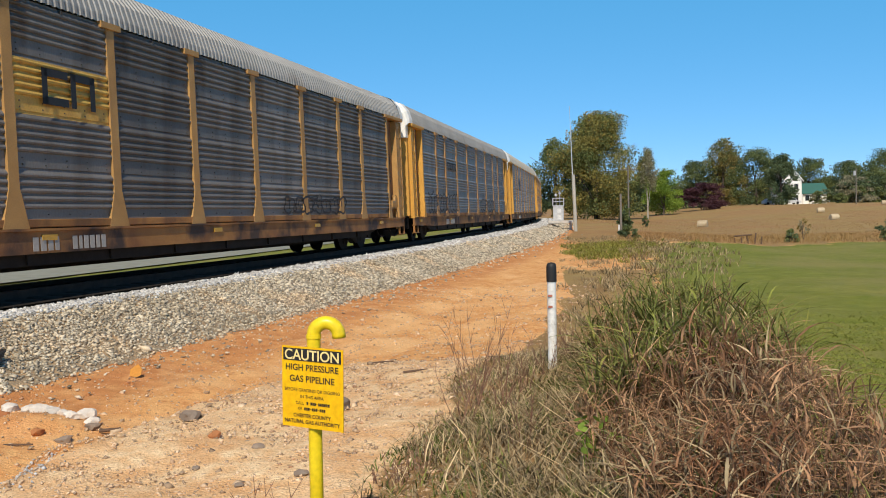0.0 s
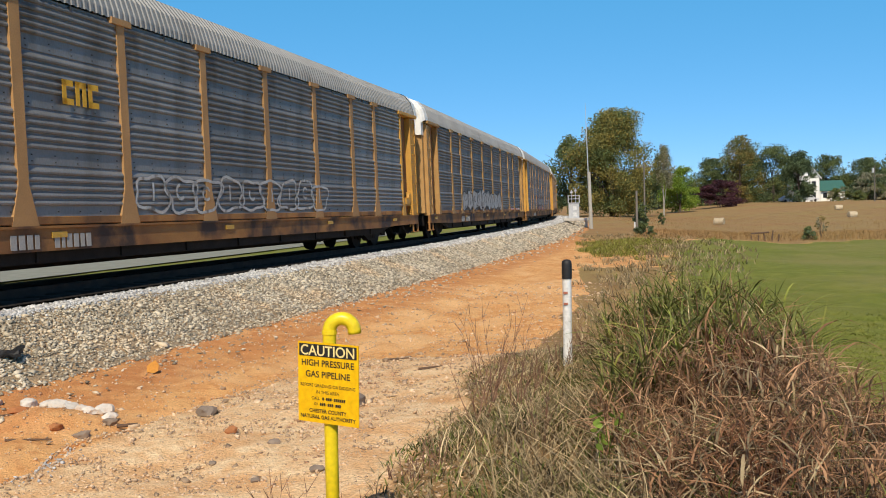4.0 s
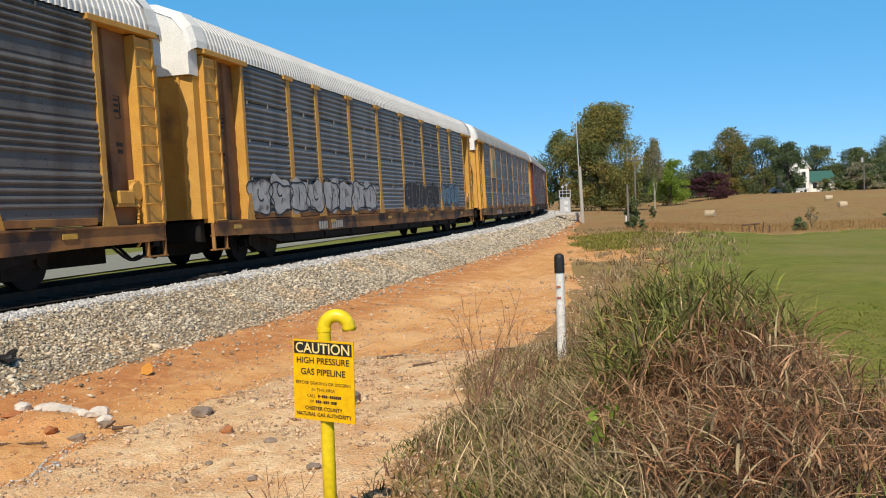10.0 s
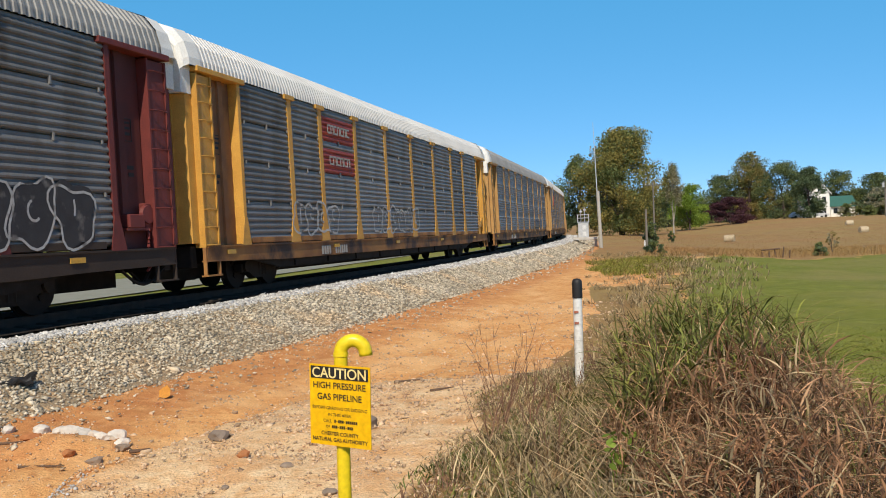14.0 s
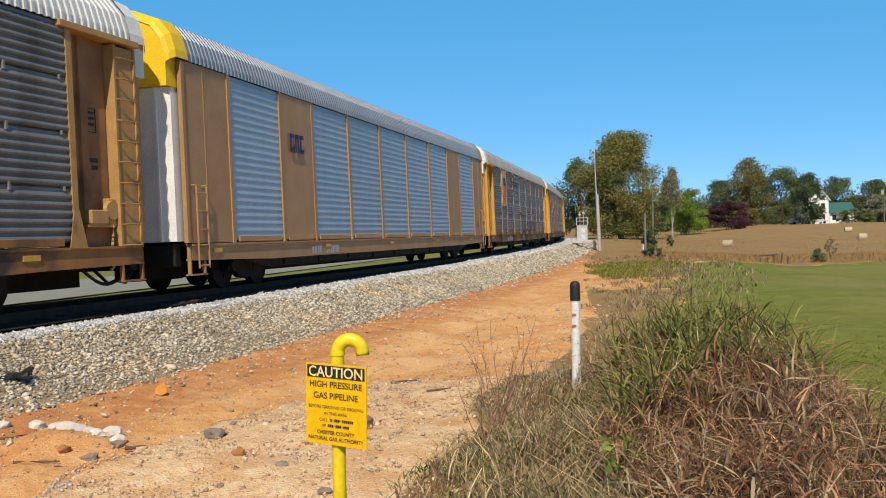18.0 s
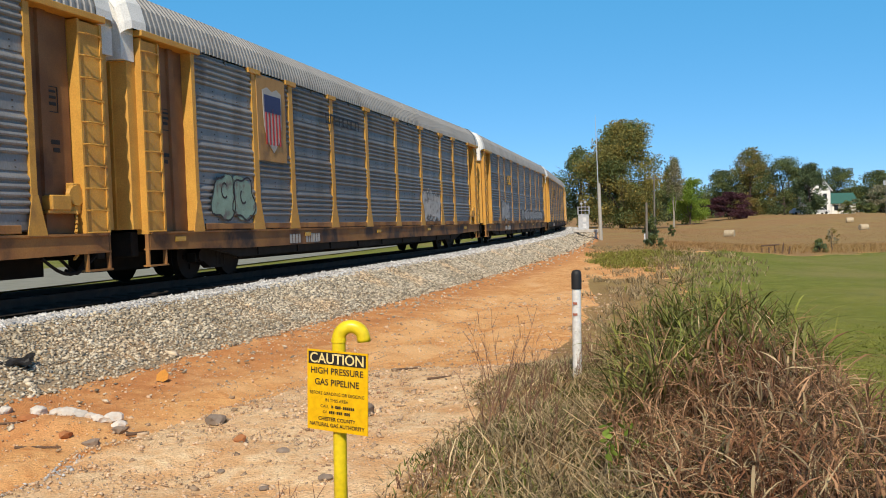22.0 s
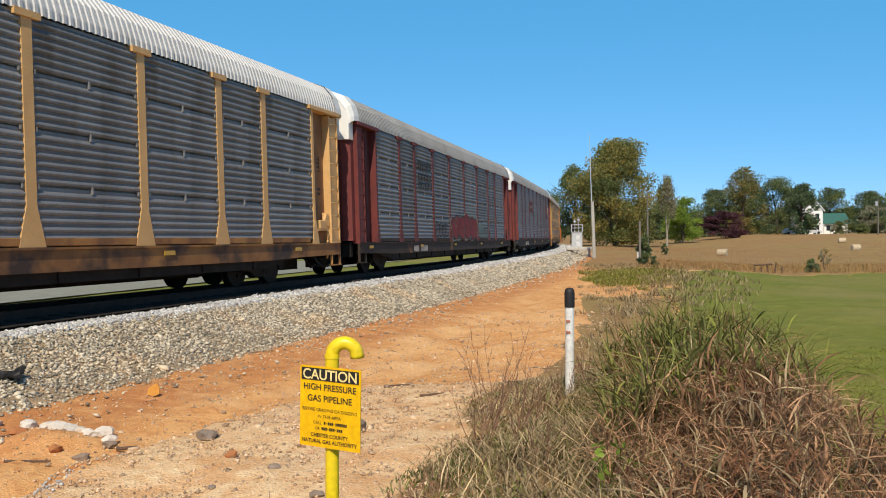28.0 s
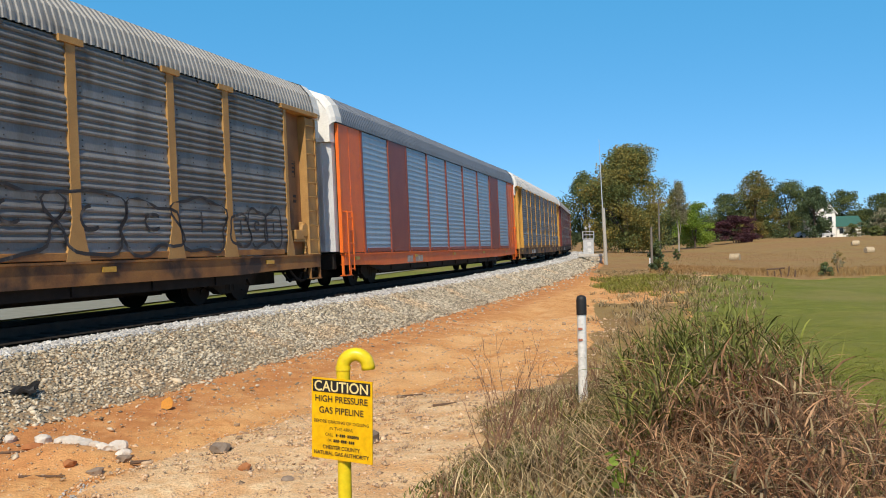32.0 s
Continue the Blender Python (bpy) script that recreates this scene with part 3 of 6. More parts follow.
def make_roof(bm):
    st, x, p = [], -13.42, 0.165
    hi, lo = grow(ROOF_PROF, 0.02), ROOF_PROF
    while x < 13.42 + REAR - p:
        st += [(x, lo), (x + p * 0.4, lo), (x + p * 0.5, hi), (x + p * 0.9, hi)]
        x += p
    loft(bm, st)
    box(bm, -13.0, 13.0 + REAR, -1.50, 1.50, 5.0, 5.03)


def make_hood(bm):
    """Smooth end of the roof with its closing plate, at the end towards -x."""
    big = grow(ROOF_PROF, 0.035)
    loft(bm, [(-13.20, big), (-13.62, grow(ROOF_PROF, 0.02)), (-13.74, [(y * 0.97, z - 0.05) for y, z in ROOF_PROF]), (-13.80, [(y * 0.93, z - 0.12) for y, z in ROOF_PROF])])
    face = [(y * 0.93, z - 0.07) for y, z in ROOF_PROF]
    prism(bm, face + [(1.44, 4.95), (1.44, 4.42), (-1.44, 4.42), (-1.44, 4.95)], "x", -13.78, -13.40)
    for y in (-0.72, 0.0, 0.72):
        box(bm, -13.80, -13.77, y - 0.03, y + 0.03, 4.43, 5.75)


def make_end_door(side):
    def make(bm):
        y0, y1 = (-1.42, -0.02) if side < 0 else (0.02, 1.42)
        a, c = y0 + 0.28, y1 - 0.30
        o, k = (-13.62, -13.74) if side < 0 else (-13.74, -13.62)
        prism(bm, [(-13.36, y0), (o, y0), ((o + k) / 2 - 0.02, a - 0.03), ((o + k) / 2 - 0.06, a - 0.03), ((o + k) / 2 - 0.06, a + 0.03), ((o + k) / 2 - 0.02, a + 0.03), (k, c if side < 0 else y1), (k, y1), (-13.36, y1)], "z", 1.10, 4.41)
    return make


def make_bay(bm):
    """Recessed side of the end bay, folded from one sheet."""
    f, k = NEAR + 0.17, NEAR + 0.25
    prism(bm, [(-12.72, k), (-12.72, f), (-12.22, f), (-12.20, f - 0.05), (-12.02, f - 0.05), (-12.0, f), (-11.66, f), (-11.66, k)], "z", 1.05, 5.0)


def make_jamb(bm):
    prism(bm, [(-11.66, NEAR + 0.26), (-11.655, NEAR - 0.05), (-11.525, NEAR - 0.05), (-11.525, NEAR + 0.26)], "z", 1.05, 4.98)
    prism(bm, [(-11.655, 1.70), (-11.53, 1.70), (-11.40, 1.02), (-11.82, 1.02)], "y", NEAR - 0.065, NEAR - 0.051)


def make_stencil(bm):
    """Outlined box with a few bars of unreadable stencilling."""
    y = NEAR + 0.157
    for x0, x1, z0, z1 in ((-12.45, -12.05, 3.62, 3.635), (-12.45, -12.05, 3.18, 3.195), (-12.45, -12.435, 3.18, 3.635), (-12.065, -12.05, 3.18, 3.635), (-12.40, -12.25, 3.30, 3.36), (-12.40, -12.15, 3.42, 3.47), (-12.40, -12.2, 3.53, 3.57), (-12.45, -12.25, 2.62, 2.70), (-12.45, -12.3, 2.48, 2.56)):
        box(bm, x0, x1, y, y + 0.008, z0, z1)


def make_eave(bm):
    box(bm, -13.40, -11.35, NEAR - 0.10, NEAR + 0.25, 4.93, 5.05, 0.01)


def make_ladder(bm):
    """Flat stile plates with eight bowed rungs."""
    box(bm, -13.36, -13.31, NEAR - 0.03, NEAR + 0.20, 1.0, 4.90)
    box(bm, -12.80, -12.75, NEAR - 0.03, NEAR + 0.20, 1.0, 4.90)
    box(bm, -13.305, -12.805, NEAR + 0.0, NEAR + 0.04, 1.02, 4.88)
    for i in range(10):
        z = 1.05 + i * 0.40
        bow = [(-13.34, 0.0), (-13.25, 0.045), (-13.06, 0.065), (-12.87, 0.045), (-12.77, 0.0)]
        for (xa, ya), (xb, yb) in zip(bow, bow[1:]):
            rod(bm, (xa, NEAR - 0.03 - ya, z), (xb, NEAR - 0.03 - yb, z), 0.014, 5)


def make_flush_end(bm):
    prism(bm, [(-13.44, 1.06), (-11.57, 1.06), (-11.57, 5.02), (-13.44, 5.02)], "y", NEAR - 0.02, NEAR + 0.05)
    box(bm, -13.46, -13.36, NEAR - 0.05, NEAR - 0.02, 1.06, 5.0)
    box(bm, -12.60, -12.57, NEAR - 0.03, NEAR - 0.02, 1.06, 5.0)


def make_low_ladder(bm):
    for x in (-13.20, -12.80):
        tube_pts = [(x, NEAR - 0.02, 2.32), (x, NEAR - 0.12, 2.32), (x, NEAR - 0.12, 0.50)]
        for p, q in zip(tube_pts, tube_pts[1:]):
            rod(bm, p, q, 0.02, 6)
    for i in range(5):
        rod(bm, (-13.20, NEAR - 0.12, 0.55 + 0.40 * i), (-12.80, NEAR - 0.12, 0.55 + 0.40 * i), 0.018, 6)


def make_step(bm):
    for x in (-13.34, -12.78):
        box(bm, x - 0.02, x + 0.02, NEAR - 0.02, NEAR + 0.05, 0.36, 1.0)
    box(bm, -13.36, -12.76, NEAR - 0.05, NEAR + 0.10, 0.36, 0.39)
    box(bm, -13.36, -12.76, NEAR - 0.03, NEAR + 0.08, 0.66, 0.69)


def make_brake(bm):
    """Hand-brake housing with wheel and chain."""
    box(bm, 12.0, 12.45, NEAR - 0.02, NEAR + 0.25, 1.45, 1.72, 0.02)
    box(bm, 11.95, 12.55, NEAR + 0.0, NEAR + 0.28, 1.40, 1.45)
    bmesh.ops.create_cone(bm, cap_ends=True, segments=14, radius1=0.20, radius2=0.18, depth=0.06, matrix=pose(12.62, NEAR + 0.05, 1.72, 90, 0, 0))
    box(bm, 12.55, 12.75, NEAR + 0.05, NEAR + 0.25, 1.40, 1.95, 0.02)
    for i in range(11):
        rod(bm, (12.60, NEAR + 0.04, 1.45 - i * 0.08), (12.60 - 0.012 * i, NEAR + 0.02, 1.38 - i * 0.08), 0.018 if i % 2 else 0.026, 5)


def make_sill(sy):
    def make(bm):
        out = [(-13.3, 0.97), (13.3 + REAR, 0.97), (13.3 + REAR, 0.66), (11.2, 0.63), (9.6, 0.59), (-9.6, 0.59), (-11.2, 0.63), (-13.3, 0.66)]
        prism(bm, out, "y", sy * 1.50 - 0.045, sy * 1.50 + 0.045)
        box(bm, -13.3, 13.3 + REAR, sy * 1.50 - 0.08, sy * 1.50 + 0.08, 0.945, 0.985)
    return make


def make_lower_sill(sy):
    def make(bm):
        prism(bm, [(-11.2, 0.66), (11.2, 0.66), (9.6, 0.40), (-9.6, 0.40)], "y", sy * 1.38 - 0.04, sy * 1.38 + 0.04)
        for i in range(9):
            box(bm, -8.8 + 2.2 * i - 0.03, -8.8 + 2.2 * i + 0.03, sy * 1.38 - 0.08, sy * 1.38 + 0.08, 0.42, 0.66)
    return make


def make_latches(w):
    """Pale clips over the slots between the sheets, and brackets under the eave."""
    def make(bm):
        g = (ZP1 - ZP0) / 4
        for i in (1, 2, 3):
            z = ZP0 + i * g
            box(bm, -0.018, 0.018, -0.046, 0, z - 0.08, z + 0.07)
            for sx in (-1, 1):
                box(bm, sx * (w / 2 - 0.16) - 0.018, sx * (w / 2 - 0.16) + 0.018, -0.044, 0, z - 0.04, z + 0.04)
    return make


def make_rivets(w):
    """Bolt heads in the flat strips between the ribs."""
    def make(bm):
        g = (ZP1 - ZP0) / 4
        for i in range(4):
            for k in range(max(3, int(w / 0.5))):
                x = -w / 2 + 0.25 + k * (w - 0.5) / (max(3, int(w / 0.5)) - 1)
                for dz in (0.06, 0.17):
                    box(bm, x - 0.010, x + 0.010, -0.02, 0, ZP0 + i * g + dz, ZP0 + i * g + dz + 0.022)
        box(bm, -0.02, 0.02, -0.05, 0, ZP1 - 0.10, ZP1 - 0.02)
    return make


def make_painted(kind, w, z0, z1):
    """A painted field that follows the ribs of the side panel."""
    def make(bm):
        prof = [(z, d) for z, d in rib_profile(kind) if z0 < z < z1]
        prof = [(z0, prof[0][1])] + prof + [(z1, prof[-1][1])]
        prism(bm, [(-d - 0.006, z) for z, d in prof] + [(0.0, z1), (0.0, z0)], "x", -w / 2, w / 2)
    return make


def make_deck(bm):
    box(bm, -13.3, 13.3 + REAR, -1.44, 1.44, 1.0, 1.05)


def make_underframe(bm):
    box(bm, -13.2, 13.2 + REAR, -0.28, 0.28, 0.28, 1.0)
    for x in range(-12, 13, 3):
        box(bm, x - 0.06, x + 0.06, -1.44, 1.44, 0.62, 1.0)
    box(bm, -3.2, -1.6, -1.1, -0.6, 0.36, 0.85, 0.05)
    box(bm, 2.0, 3.1, 0.5, 1.1, 0.45, 0.85, 0.05)


def make_coupler(bm):
    box(bm, -14.15, -13.0, -0.10, 0.10, 0.62, 0.82, 0.03)
    box(bm, -14.43, -14.10, -0.20, 0.14, 0.58, 0.88, 0.05)
    box(bm, -13.52, -13.30, -1.30, 1.30, 0.55, 1.05, 0.02)
    rod(bm, (-13.45, -0.35, 0.62), (-13.85, -0.40, 0.30), 0.035, 6)
    rod(bm, (-13.85, -0.40, 0.30), (-14.15, -0.38, 0.36), 0.035, 6)


def make_hose(bm):
    pts = [(11.9 + i * 0.16, NEAR + 0.15, 0.62 - 0.28 * math.sin(math.pi * i / 8)) for i in range(9)]
    for a, b in zip(pts, pts[1:]):
        rod(bm, a, b, 0.03, 6)


def make_bolster(bm):
    box(bm, -0.22, 0.22, -1.05, 1.05, 0.36, 0.62, 0.03)


def make_side_frame(sy):
    def make(bm):
        y = sy * 1.0
        prism(bm, [(-1.05, 0.52), (-0.55, 0.66), (0.55, 0.66), (1.05, 0.52), (1.05, 0.36), (0.70, 0.36), (0.40, 0.20), (-0.40, 0.20), (-0.70, 0.36), (-1.05, 0.36)], "y", y - 0.09, y + 0.09)
        for x in (-0.86, 0.86):
            bmesh.ops.create_cone(bm, cap_ends=True, segments=12, radius1=0.14, radius2=0.13, depth=0.30, matrix=pose(x, y, 0.48, 90, 0, 0))
        for x in (-0.16, 0, 0.16):
            rod(bm, (x, y + sy * 0.03, 0.26), (x, y + sy * 0.03, 0.58), 0.075, 8)
    return make


WHEEL_R = 0.48


def make_wheelset(bm):
    for sy in (-1, 1):
        bmesh.ops.create_cone(bm, cap_ends=True, segments=24, radius1=WHEEL_R, radius2=WHEEL_R, depth=0.12, matrix=pose(0, sy * 0.79, 0, 90, 0, 0))
        bmesh.ops.create_cone(bm, cap_ends=True, segments=24, radius1=WHEEL_R + 0.03, radius2=WHEEL_R + 0.03, depth=0.03, matrix=pose(0, sy * 0.715, 0, 90, 0, 0))
        for k in range(4):
            a = k * math.pi / 2
            box(bm, 0.22 * math.cos(a) - 0.05, 0.22 * math.cos(a) + 0.05, sy * 0.86 - 0.02, sy * 0.86 + 0.02, 0.22 * math.sin(a) - 0.05, 0.22 * math.sin(a) + 0.05)
    rod(bm, (0, -0.95, 0), (0, 0.95, 0), 0.08, 10)


def make_bars(widths, h, gap):
    """A line of writing as plain upright bars."""
    def make(bm):
        x = 0.0
        for w in widths:
            if w > 0:
                box(bm, x, x + w, -0.006, 0, 0, h)
            x += abs(w) + gap
    return make


def ribbon(bm, pts, r, y=0.0):
    """A flat sprayed line of even width along 2D points."""
    rows = []
    for i, p in enumerate(pts):
        a, c = pts[max(i - 1, 0)], pts[min(i + 1, len(pts) - 1)]
        dx, dz = c[0] - a[0], c[1] - a[1]
        n = math.hypot(dx, dz) or 1.0
        rows.append((bm.verts.new((p[0] - dz / n * r, y, p[1] + dx / n * r)), bm.verts.new((p[0] + dz / n * r, y, p[1] - dx / n * r))))
    for (a, b), (c, d) in zip(rows, rows[1:]):
        bm.faces.new((a, b, d, c))


def bubble(rnd, cx, w, h):
    """Rounded outline of one letter-like shape: a leaning block with soft corners and a dent or two."""
    k, lean, ph = 30, rnd.uniform(-0.28, 0.28), rnd.random() * 6.28
    a1, a2 = rnd.uniform(0.06, 0.17), rnd.uniform(0.05, 0.12)
    out = []
    for j in range(k):
        a = 2 * math.pi * j / k
        c, q = math.cos(a), math.sin(a)
        f = (abs(c) ** 3.2 + abs(q) ** 3.2) ** (-1 / 3.2) * (0.92 + a1 * math.sin(3 * a + ph) + a2 * math.sin(5 * a - ph))
        out.append((cx + w / 2 * f * c + lean * h * q * 0.5, h / 2 + h / 2 * f * q))
    return out


def make_stroke(seed, n, w, h, r):
    """Sprayed outlines of rounded letter-like shapes with a short stroke inside each."""
    def make(bm):
        rnd = random.Random(seed)
        for i in range(n):
            o = bubble(rnd, (i + 0.5) * w / n, w / n * 1.16, h * rnd.uniform(0.78, 1.0))
            ribbon(bm, o + o[:2], r)
            cx = (i + 0.5) * w / n + rnd.uniform(-0.06, 0.06) * w / n
            z0, z1 = h * rnd.uniform(0.25, 0.4), h * rnd.uniform(0.6, 0.78)
            if rnd.random() < 0.5:
                ribbon(bm, [(cx + 0.02 * w / n * math.sin(3 * t), z0 + (z1 - z0) * t) for t in (0, 0.33, 0.66, 1)], r)
            else:
                ribbon(bm, [(cx + w / n * 0.15 * math.cos(t), (z0 + z1) / 2 + (z1 - z0) * 0.4 * math.sin(t)) for t in np.linspace(rnd.random() * 3, 5.5, 12)], r)
    return make


def make_blob(seed, n, w, h):
    """Filled letter-like shapes of a painted tag, drawn under the outlines of the same seed."""
    def make(bm):
        rnd = random.Random(seed)
        for i in range(n):
            o = bubble(rnd, (i + 0.5) * w / n, w / n * 1.16, h * rnd.uniform(0.78, 1.0))
            bm.faces.new([bm.verts.new((x, -0.0002 * i, z)) for x, z in o])
            for _ in range(4):
                rnd.random()
    return make


def make_plate(w, h, d=0.02):
    def make(bm):
        box(bm, -w / 2, w / 2, -d, 0, -h / 2, h / 2)
    return make


def make_shield(bm):
    out = [(-0.5, 0.62), (-0.25, 0.70), (0, 0.62), (0.25, 0.70), (0.5, 0.62), (0.46, -0.2), (0.3, -0.55), (0, -0.8), (-0.3, -0.55), (-0.46, -0.2)]
    prism(bm, out, "y", -0.012, 0)


def make_disc(bm):
    bmesh.ops.create_cone(bm, cap_ends=True, segments=28, radius1=0.72, radius2=0.72, depth=0.02, matrix=pose(0, 0, 0, 90, 0, 0))


def make_small_disc(r):
    def make(bm):
        bmesh.ops.create_cone(bm, cap_ends=True, segments=24, radius1=r, radius2=r, depth=0.02, matrix=pose(0, 0, 0, 90, 0, 0))
    return make


def make_ring_mark(bm):
    bmesh.ops.create_cone(bm, cap_ends=True, segments=28, radius1=0.60, radius2=0.60, depth=0.01, matrix=pose(0, -0.014, 0, 90, 0, 0))


def make_cross_mark(bm):
    for k in (0, 90):
        c = pose(0, 0, 0, 0, k, 0)
        bmesh.ops.create_cube(bm, size=1, matrix=pose(0, -0.022, 0, 0, k, 0) @ Matrix.Diagonal((0.9, 0.01, 0.22, 1)))


def make_loops(n, w, h, t):
    """Plain ring shapes standing in for a lettered mark."""
    def make(bm):
        for i in range(n):
            x0, x1 = i * w / n + t * 0.3, (i + 1) * w / n - t * 0.3
            box(bm, x0, x0 + t, -0.006, 0, 0, h)
            box(bm, x0, x1, -0.006, 0, h - t, h)
            if i % 2 == 0:
                box(bm, x0, x1, -0.006, 0, 0, t)
            else:
                box(bm, x1 - t, x1, -0.006, 0, 0, h)
    return make


def bogie(car, x):
    t = part("truck", cached("bolster", make_bolster, M["under"], "truck"), None, car, "black grimy four-wheel truck", pose(x, 0, 0))
    for sy in (-1, 1):
        part("side_frame", cached(("side_frame", sy), make_side_frame(sy), M["under"], "side_frame"), None, t)
    for dx in (-0.86, 0.86):
        part("wheelset", cached("wheelset", make_wheelset, M["wheel"], "wheelset"), None, t, "", pose(dx, 0, WHEEL_R))


FLIP = pose(0, 0, 0, 0, 0, 180)
MIRROR = Matrix.Diagonal((-1, 1, 1, 1))


def mirrored(make):
    def m2(bm):
        make(bm)
        bmesh.ops.transform(bm, matrix=pose(REAR, 0, 0) @ MIRROR, verts=bm.verts)
        bmesh.ops.reverse_faces(bm, faces=bm.faces)
    return m2


def rail_car(label, post="yellow", panel="panel", roof="roof_grey", cap="white", kind="bands", sill="sill", end=None, marks=(), dots=False, marks_at=-7.3, door=None):
    """A covered car carrier: local x along the car, -y the side towards the camera, z from the rail."""
    car = tagged(new("autorack_rail_car"), label, "rail car", "rail cars of the passing train")
    end = end or ("yellow" if post == "faded" else post)
    fins = kind == "fine"
    for a, b in zip(POSTS, POSTS[1:]):
        w, mx = b - a - 0.02, (a + b) / 2
        blank = fins and 7.7 < abs(mx) < 8.5
        if blank:
            part("side_plate", cached(("blank", round(w, 2)), lambda bm: box(bm, -w / 2, w / 2, -0.03, 0.06, ZP0, ZP1), M[post], "side_plate"), None, car, "", pose(mx, NEAR, 0))
        else:
            sp = part("side_panel", cached(("panel", kind, round(w, 2)), make_panel(kind, w), M[panel], "side_panel"), None, car, "", pose(mx, NEAR, 0))
            if kind == "sheets":
                tagged(part("latch_row", cached(("latch_row", round(w, 2)), make_latches(w), M["latch"], "latch_row"), None, sp, "small pale latches"), kind="stuff")
            elif kind == "bands":
                tagged(part("rivet_row", cached(("rivet_row", round(w, 2)), make_rivets(w), M["rivet"], "rivet_row"), None, sp), kind="stuff")
    for a, b in zip(POSTS, POSTS[1:]):
        part("kick_plate", cached(("kick", round(b - a, 2)), lambda bm: box(bm, a - b + 0.46 + (b - a) / 2, (b - a) / 2, -0.045, 0.0, 1.06, 1.20, 0.008), M[sill if not fins else post], "kick_plate"), None, car, "", pose((a + b) / 2 - 0.23, NEAR, 0))
    for x in POSTS if fins else POSTS[1:-1]:
        p = part("side_post", cached(("post", fins), make_post("slim" if fins else "flared"), M[post], "side_post"), None, car, "", pose(x, NEAR, 0))
        if dots:
            tagged(part("bolts", cached("bolts", make_bolts, M["mark_white"], "bolts"), None, p), kind="stuff")
    part("far_side", cached("far_side", lambda bm: box(bm, -13.3, 13.3 + REAR, 1.44, 1.50, 1.05, 5.02), M[panel], "far_side"), None, car)
    part("roof", cached("roof", make_roof, M[roof], "roof"), None, car)
    for sy in (-1, 1):
        part("side_sill", cached(("sill", sy), make_sill(sy), M[sill], "side_sill"), None, car)
        part("lower_sill", cached(("lower_sill", sy), make_lower_sill(sy), M["under"], "lower_sill"), None, car)
    part("deck", cached("deck", make_deck, M["under"], "deck"), None, car)
    part("underframe", cached("underframe", make_underframe, M["under"], "underframe"), None, car)
    for tag, f in (("a", lambda g: g), ("b", mirrored)):
        part("roof_hood", cached(("hood", tag), f(make_hood), M[cap], "roof_hood"), None, car)
        for side in (-1, 1):
            part("end_door", cached(("door", side, tag), f(make_end_door(side)), M[door or end], "end_door"), None, car)
        if fins:
            part("end_plate", cached(("flush", tag), f(make_flush_end), M[end], "end_plate"), None, car)
            part("low_ladder", cached(("low_ladder", tag), f(make_low_ladder), M[end], "low_ladder"), None, car)
        else:
            # bay paint carries part of the ladder's shade in its colour
            part("end_bay", cached(("bay", tag), f(make_bay), M["red_bay" if end == "red" else "bay"], "end_bay"), None, car, "recessed end bay, rust-brown darkened for its shade")
            part("door_jamb", cached(("jamb", tag), f(make_jamb), M[end], "door_jamb"), None, car)
            part("eave_plate", cached(("eave", tag), f(make_eave), M[end], "eave_plate"), None, car)
            part("ladder", cached(("ladder", tag), f(make_ladder), M[end], "ladder"), None, car)
            tagged(part("stencil", cached(("stencil", tag), f(make_stencil), M["black"], "stencil"), None, car, "small black stencilled panel"), kind="stuff")
        part("step", cached(("step", tag), f(make_step), M[sill], "step"), None, car)
        part("coupler", cached(("coupler", tag), f(make_coupler), M["under"], "coupler"), None, car)
    part("hand_brake", cached("brake", make_brake, M[end], "hand_brake"), None, car, "", pose(REAR, 0, 0))
    part("air_hose", cached("hose", make_hose, M["under"], "air_hose"), None, car, "", pose(REAR, 0, 0))
    for x in (-9.95, 9.95):
        bogie(car, x)
    y = NEAR - 0.052
    tagged(part("reporting_mark", cached("marks", make_bars([0.13, 0.13, 0.12, 0.10, -0.25, 0.12, 0.08, 0.12, 0.12, 0.10, 0.12], 0.22, 0.05), M["mark_white"], "reporting_mark"), None, car, "faded white lettering", pose(marks_at, NEAR - 0.032, 0.63)), kind="stuff")
    for x in (-12.3, -6.2, -0.6, 5.2, 11.0):
        part("reflector", cached("reflector", make_plate(0.36, 0.09), M["refl_yellow"], "reflector"), None, car, "yellow reflective strip", pose(x, NEAR - 0.028, 0.84))
    for mk in marks:
        nm, key, mk_make, material, x, z = mk[:6]
        dep = mk[6] if len(mk) > 6 else 0.0
        ob = part(nm, cached(key, mk_make, M[material], nm), None, car, mk[7] if len(mk) > 7 else "", pose(x, y - dep, squat(z)))
        if nm.startswith("graffiti"):
            tagged(ob, ob.get("label", ""), kind="stuff")
    return car


def tag(x, w, h, z=1.25, n=6, c="spray_white", seed=1, fill=False, c2=None):
    """Spray-painted tag on the lower side panels: outlines, over filled shapes if wanted."""
    out = []
    if fill:
        out.append(("graffiti", ("blob", seed, n, w, h), make_blob(seed, n, w, h), c, x, z, 0.0, "sprayed tag of filled letter shapes"))
        out.append(("graffiti_outline", ("stroke", seed, n, w, h), make_stroke(seed, n, w, h, 0.022), c2 or "spray_black", x, z, 0.006))
    else:
        out.append(("graffiti", ("stroke", seed, n, w, h), make_stroke(seed, n, w, h, 0.03), c, x, z, 0.0, "sprayed tag of looping outlines"))
    return out


def plate(x, z, w, h, c, d=0.0):
    return [("logo_plate", ("plate", w, h), make_plate(w, h), c, x, z, d)]


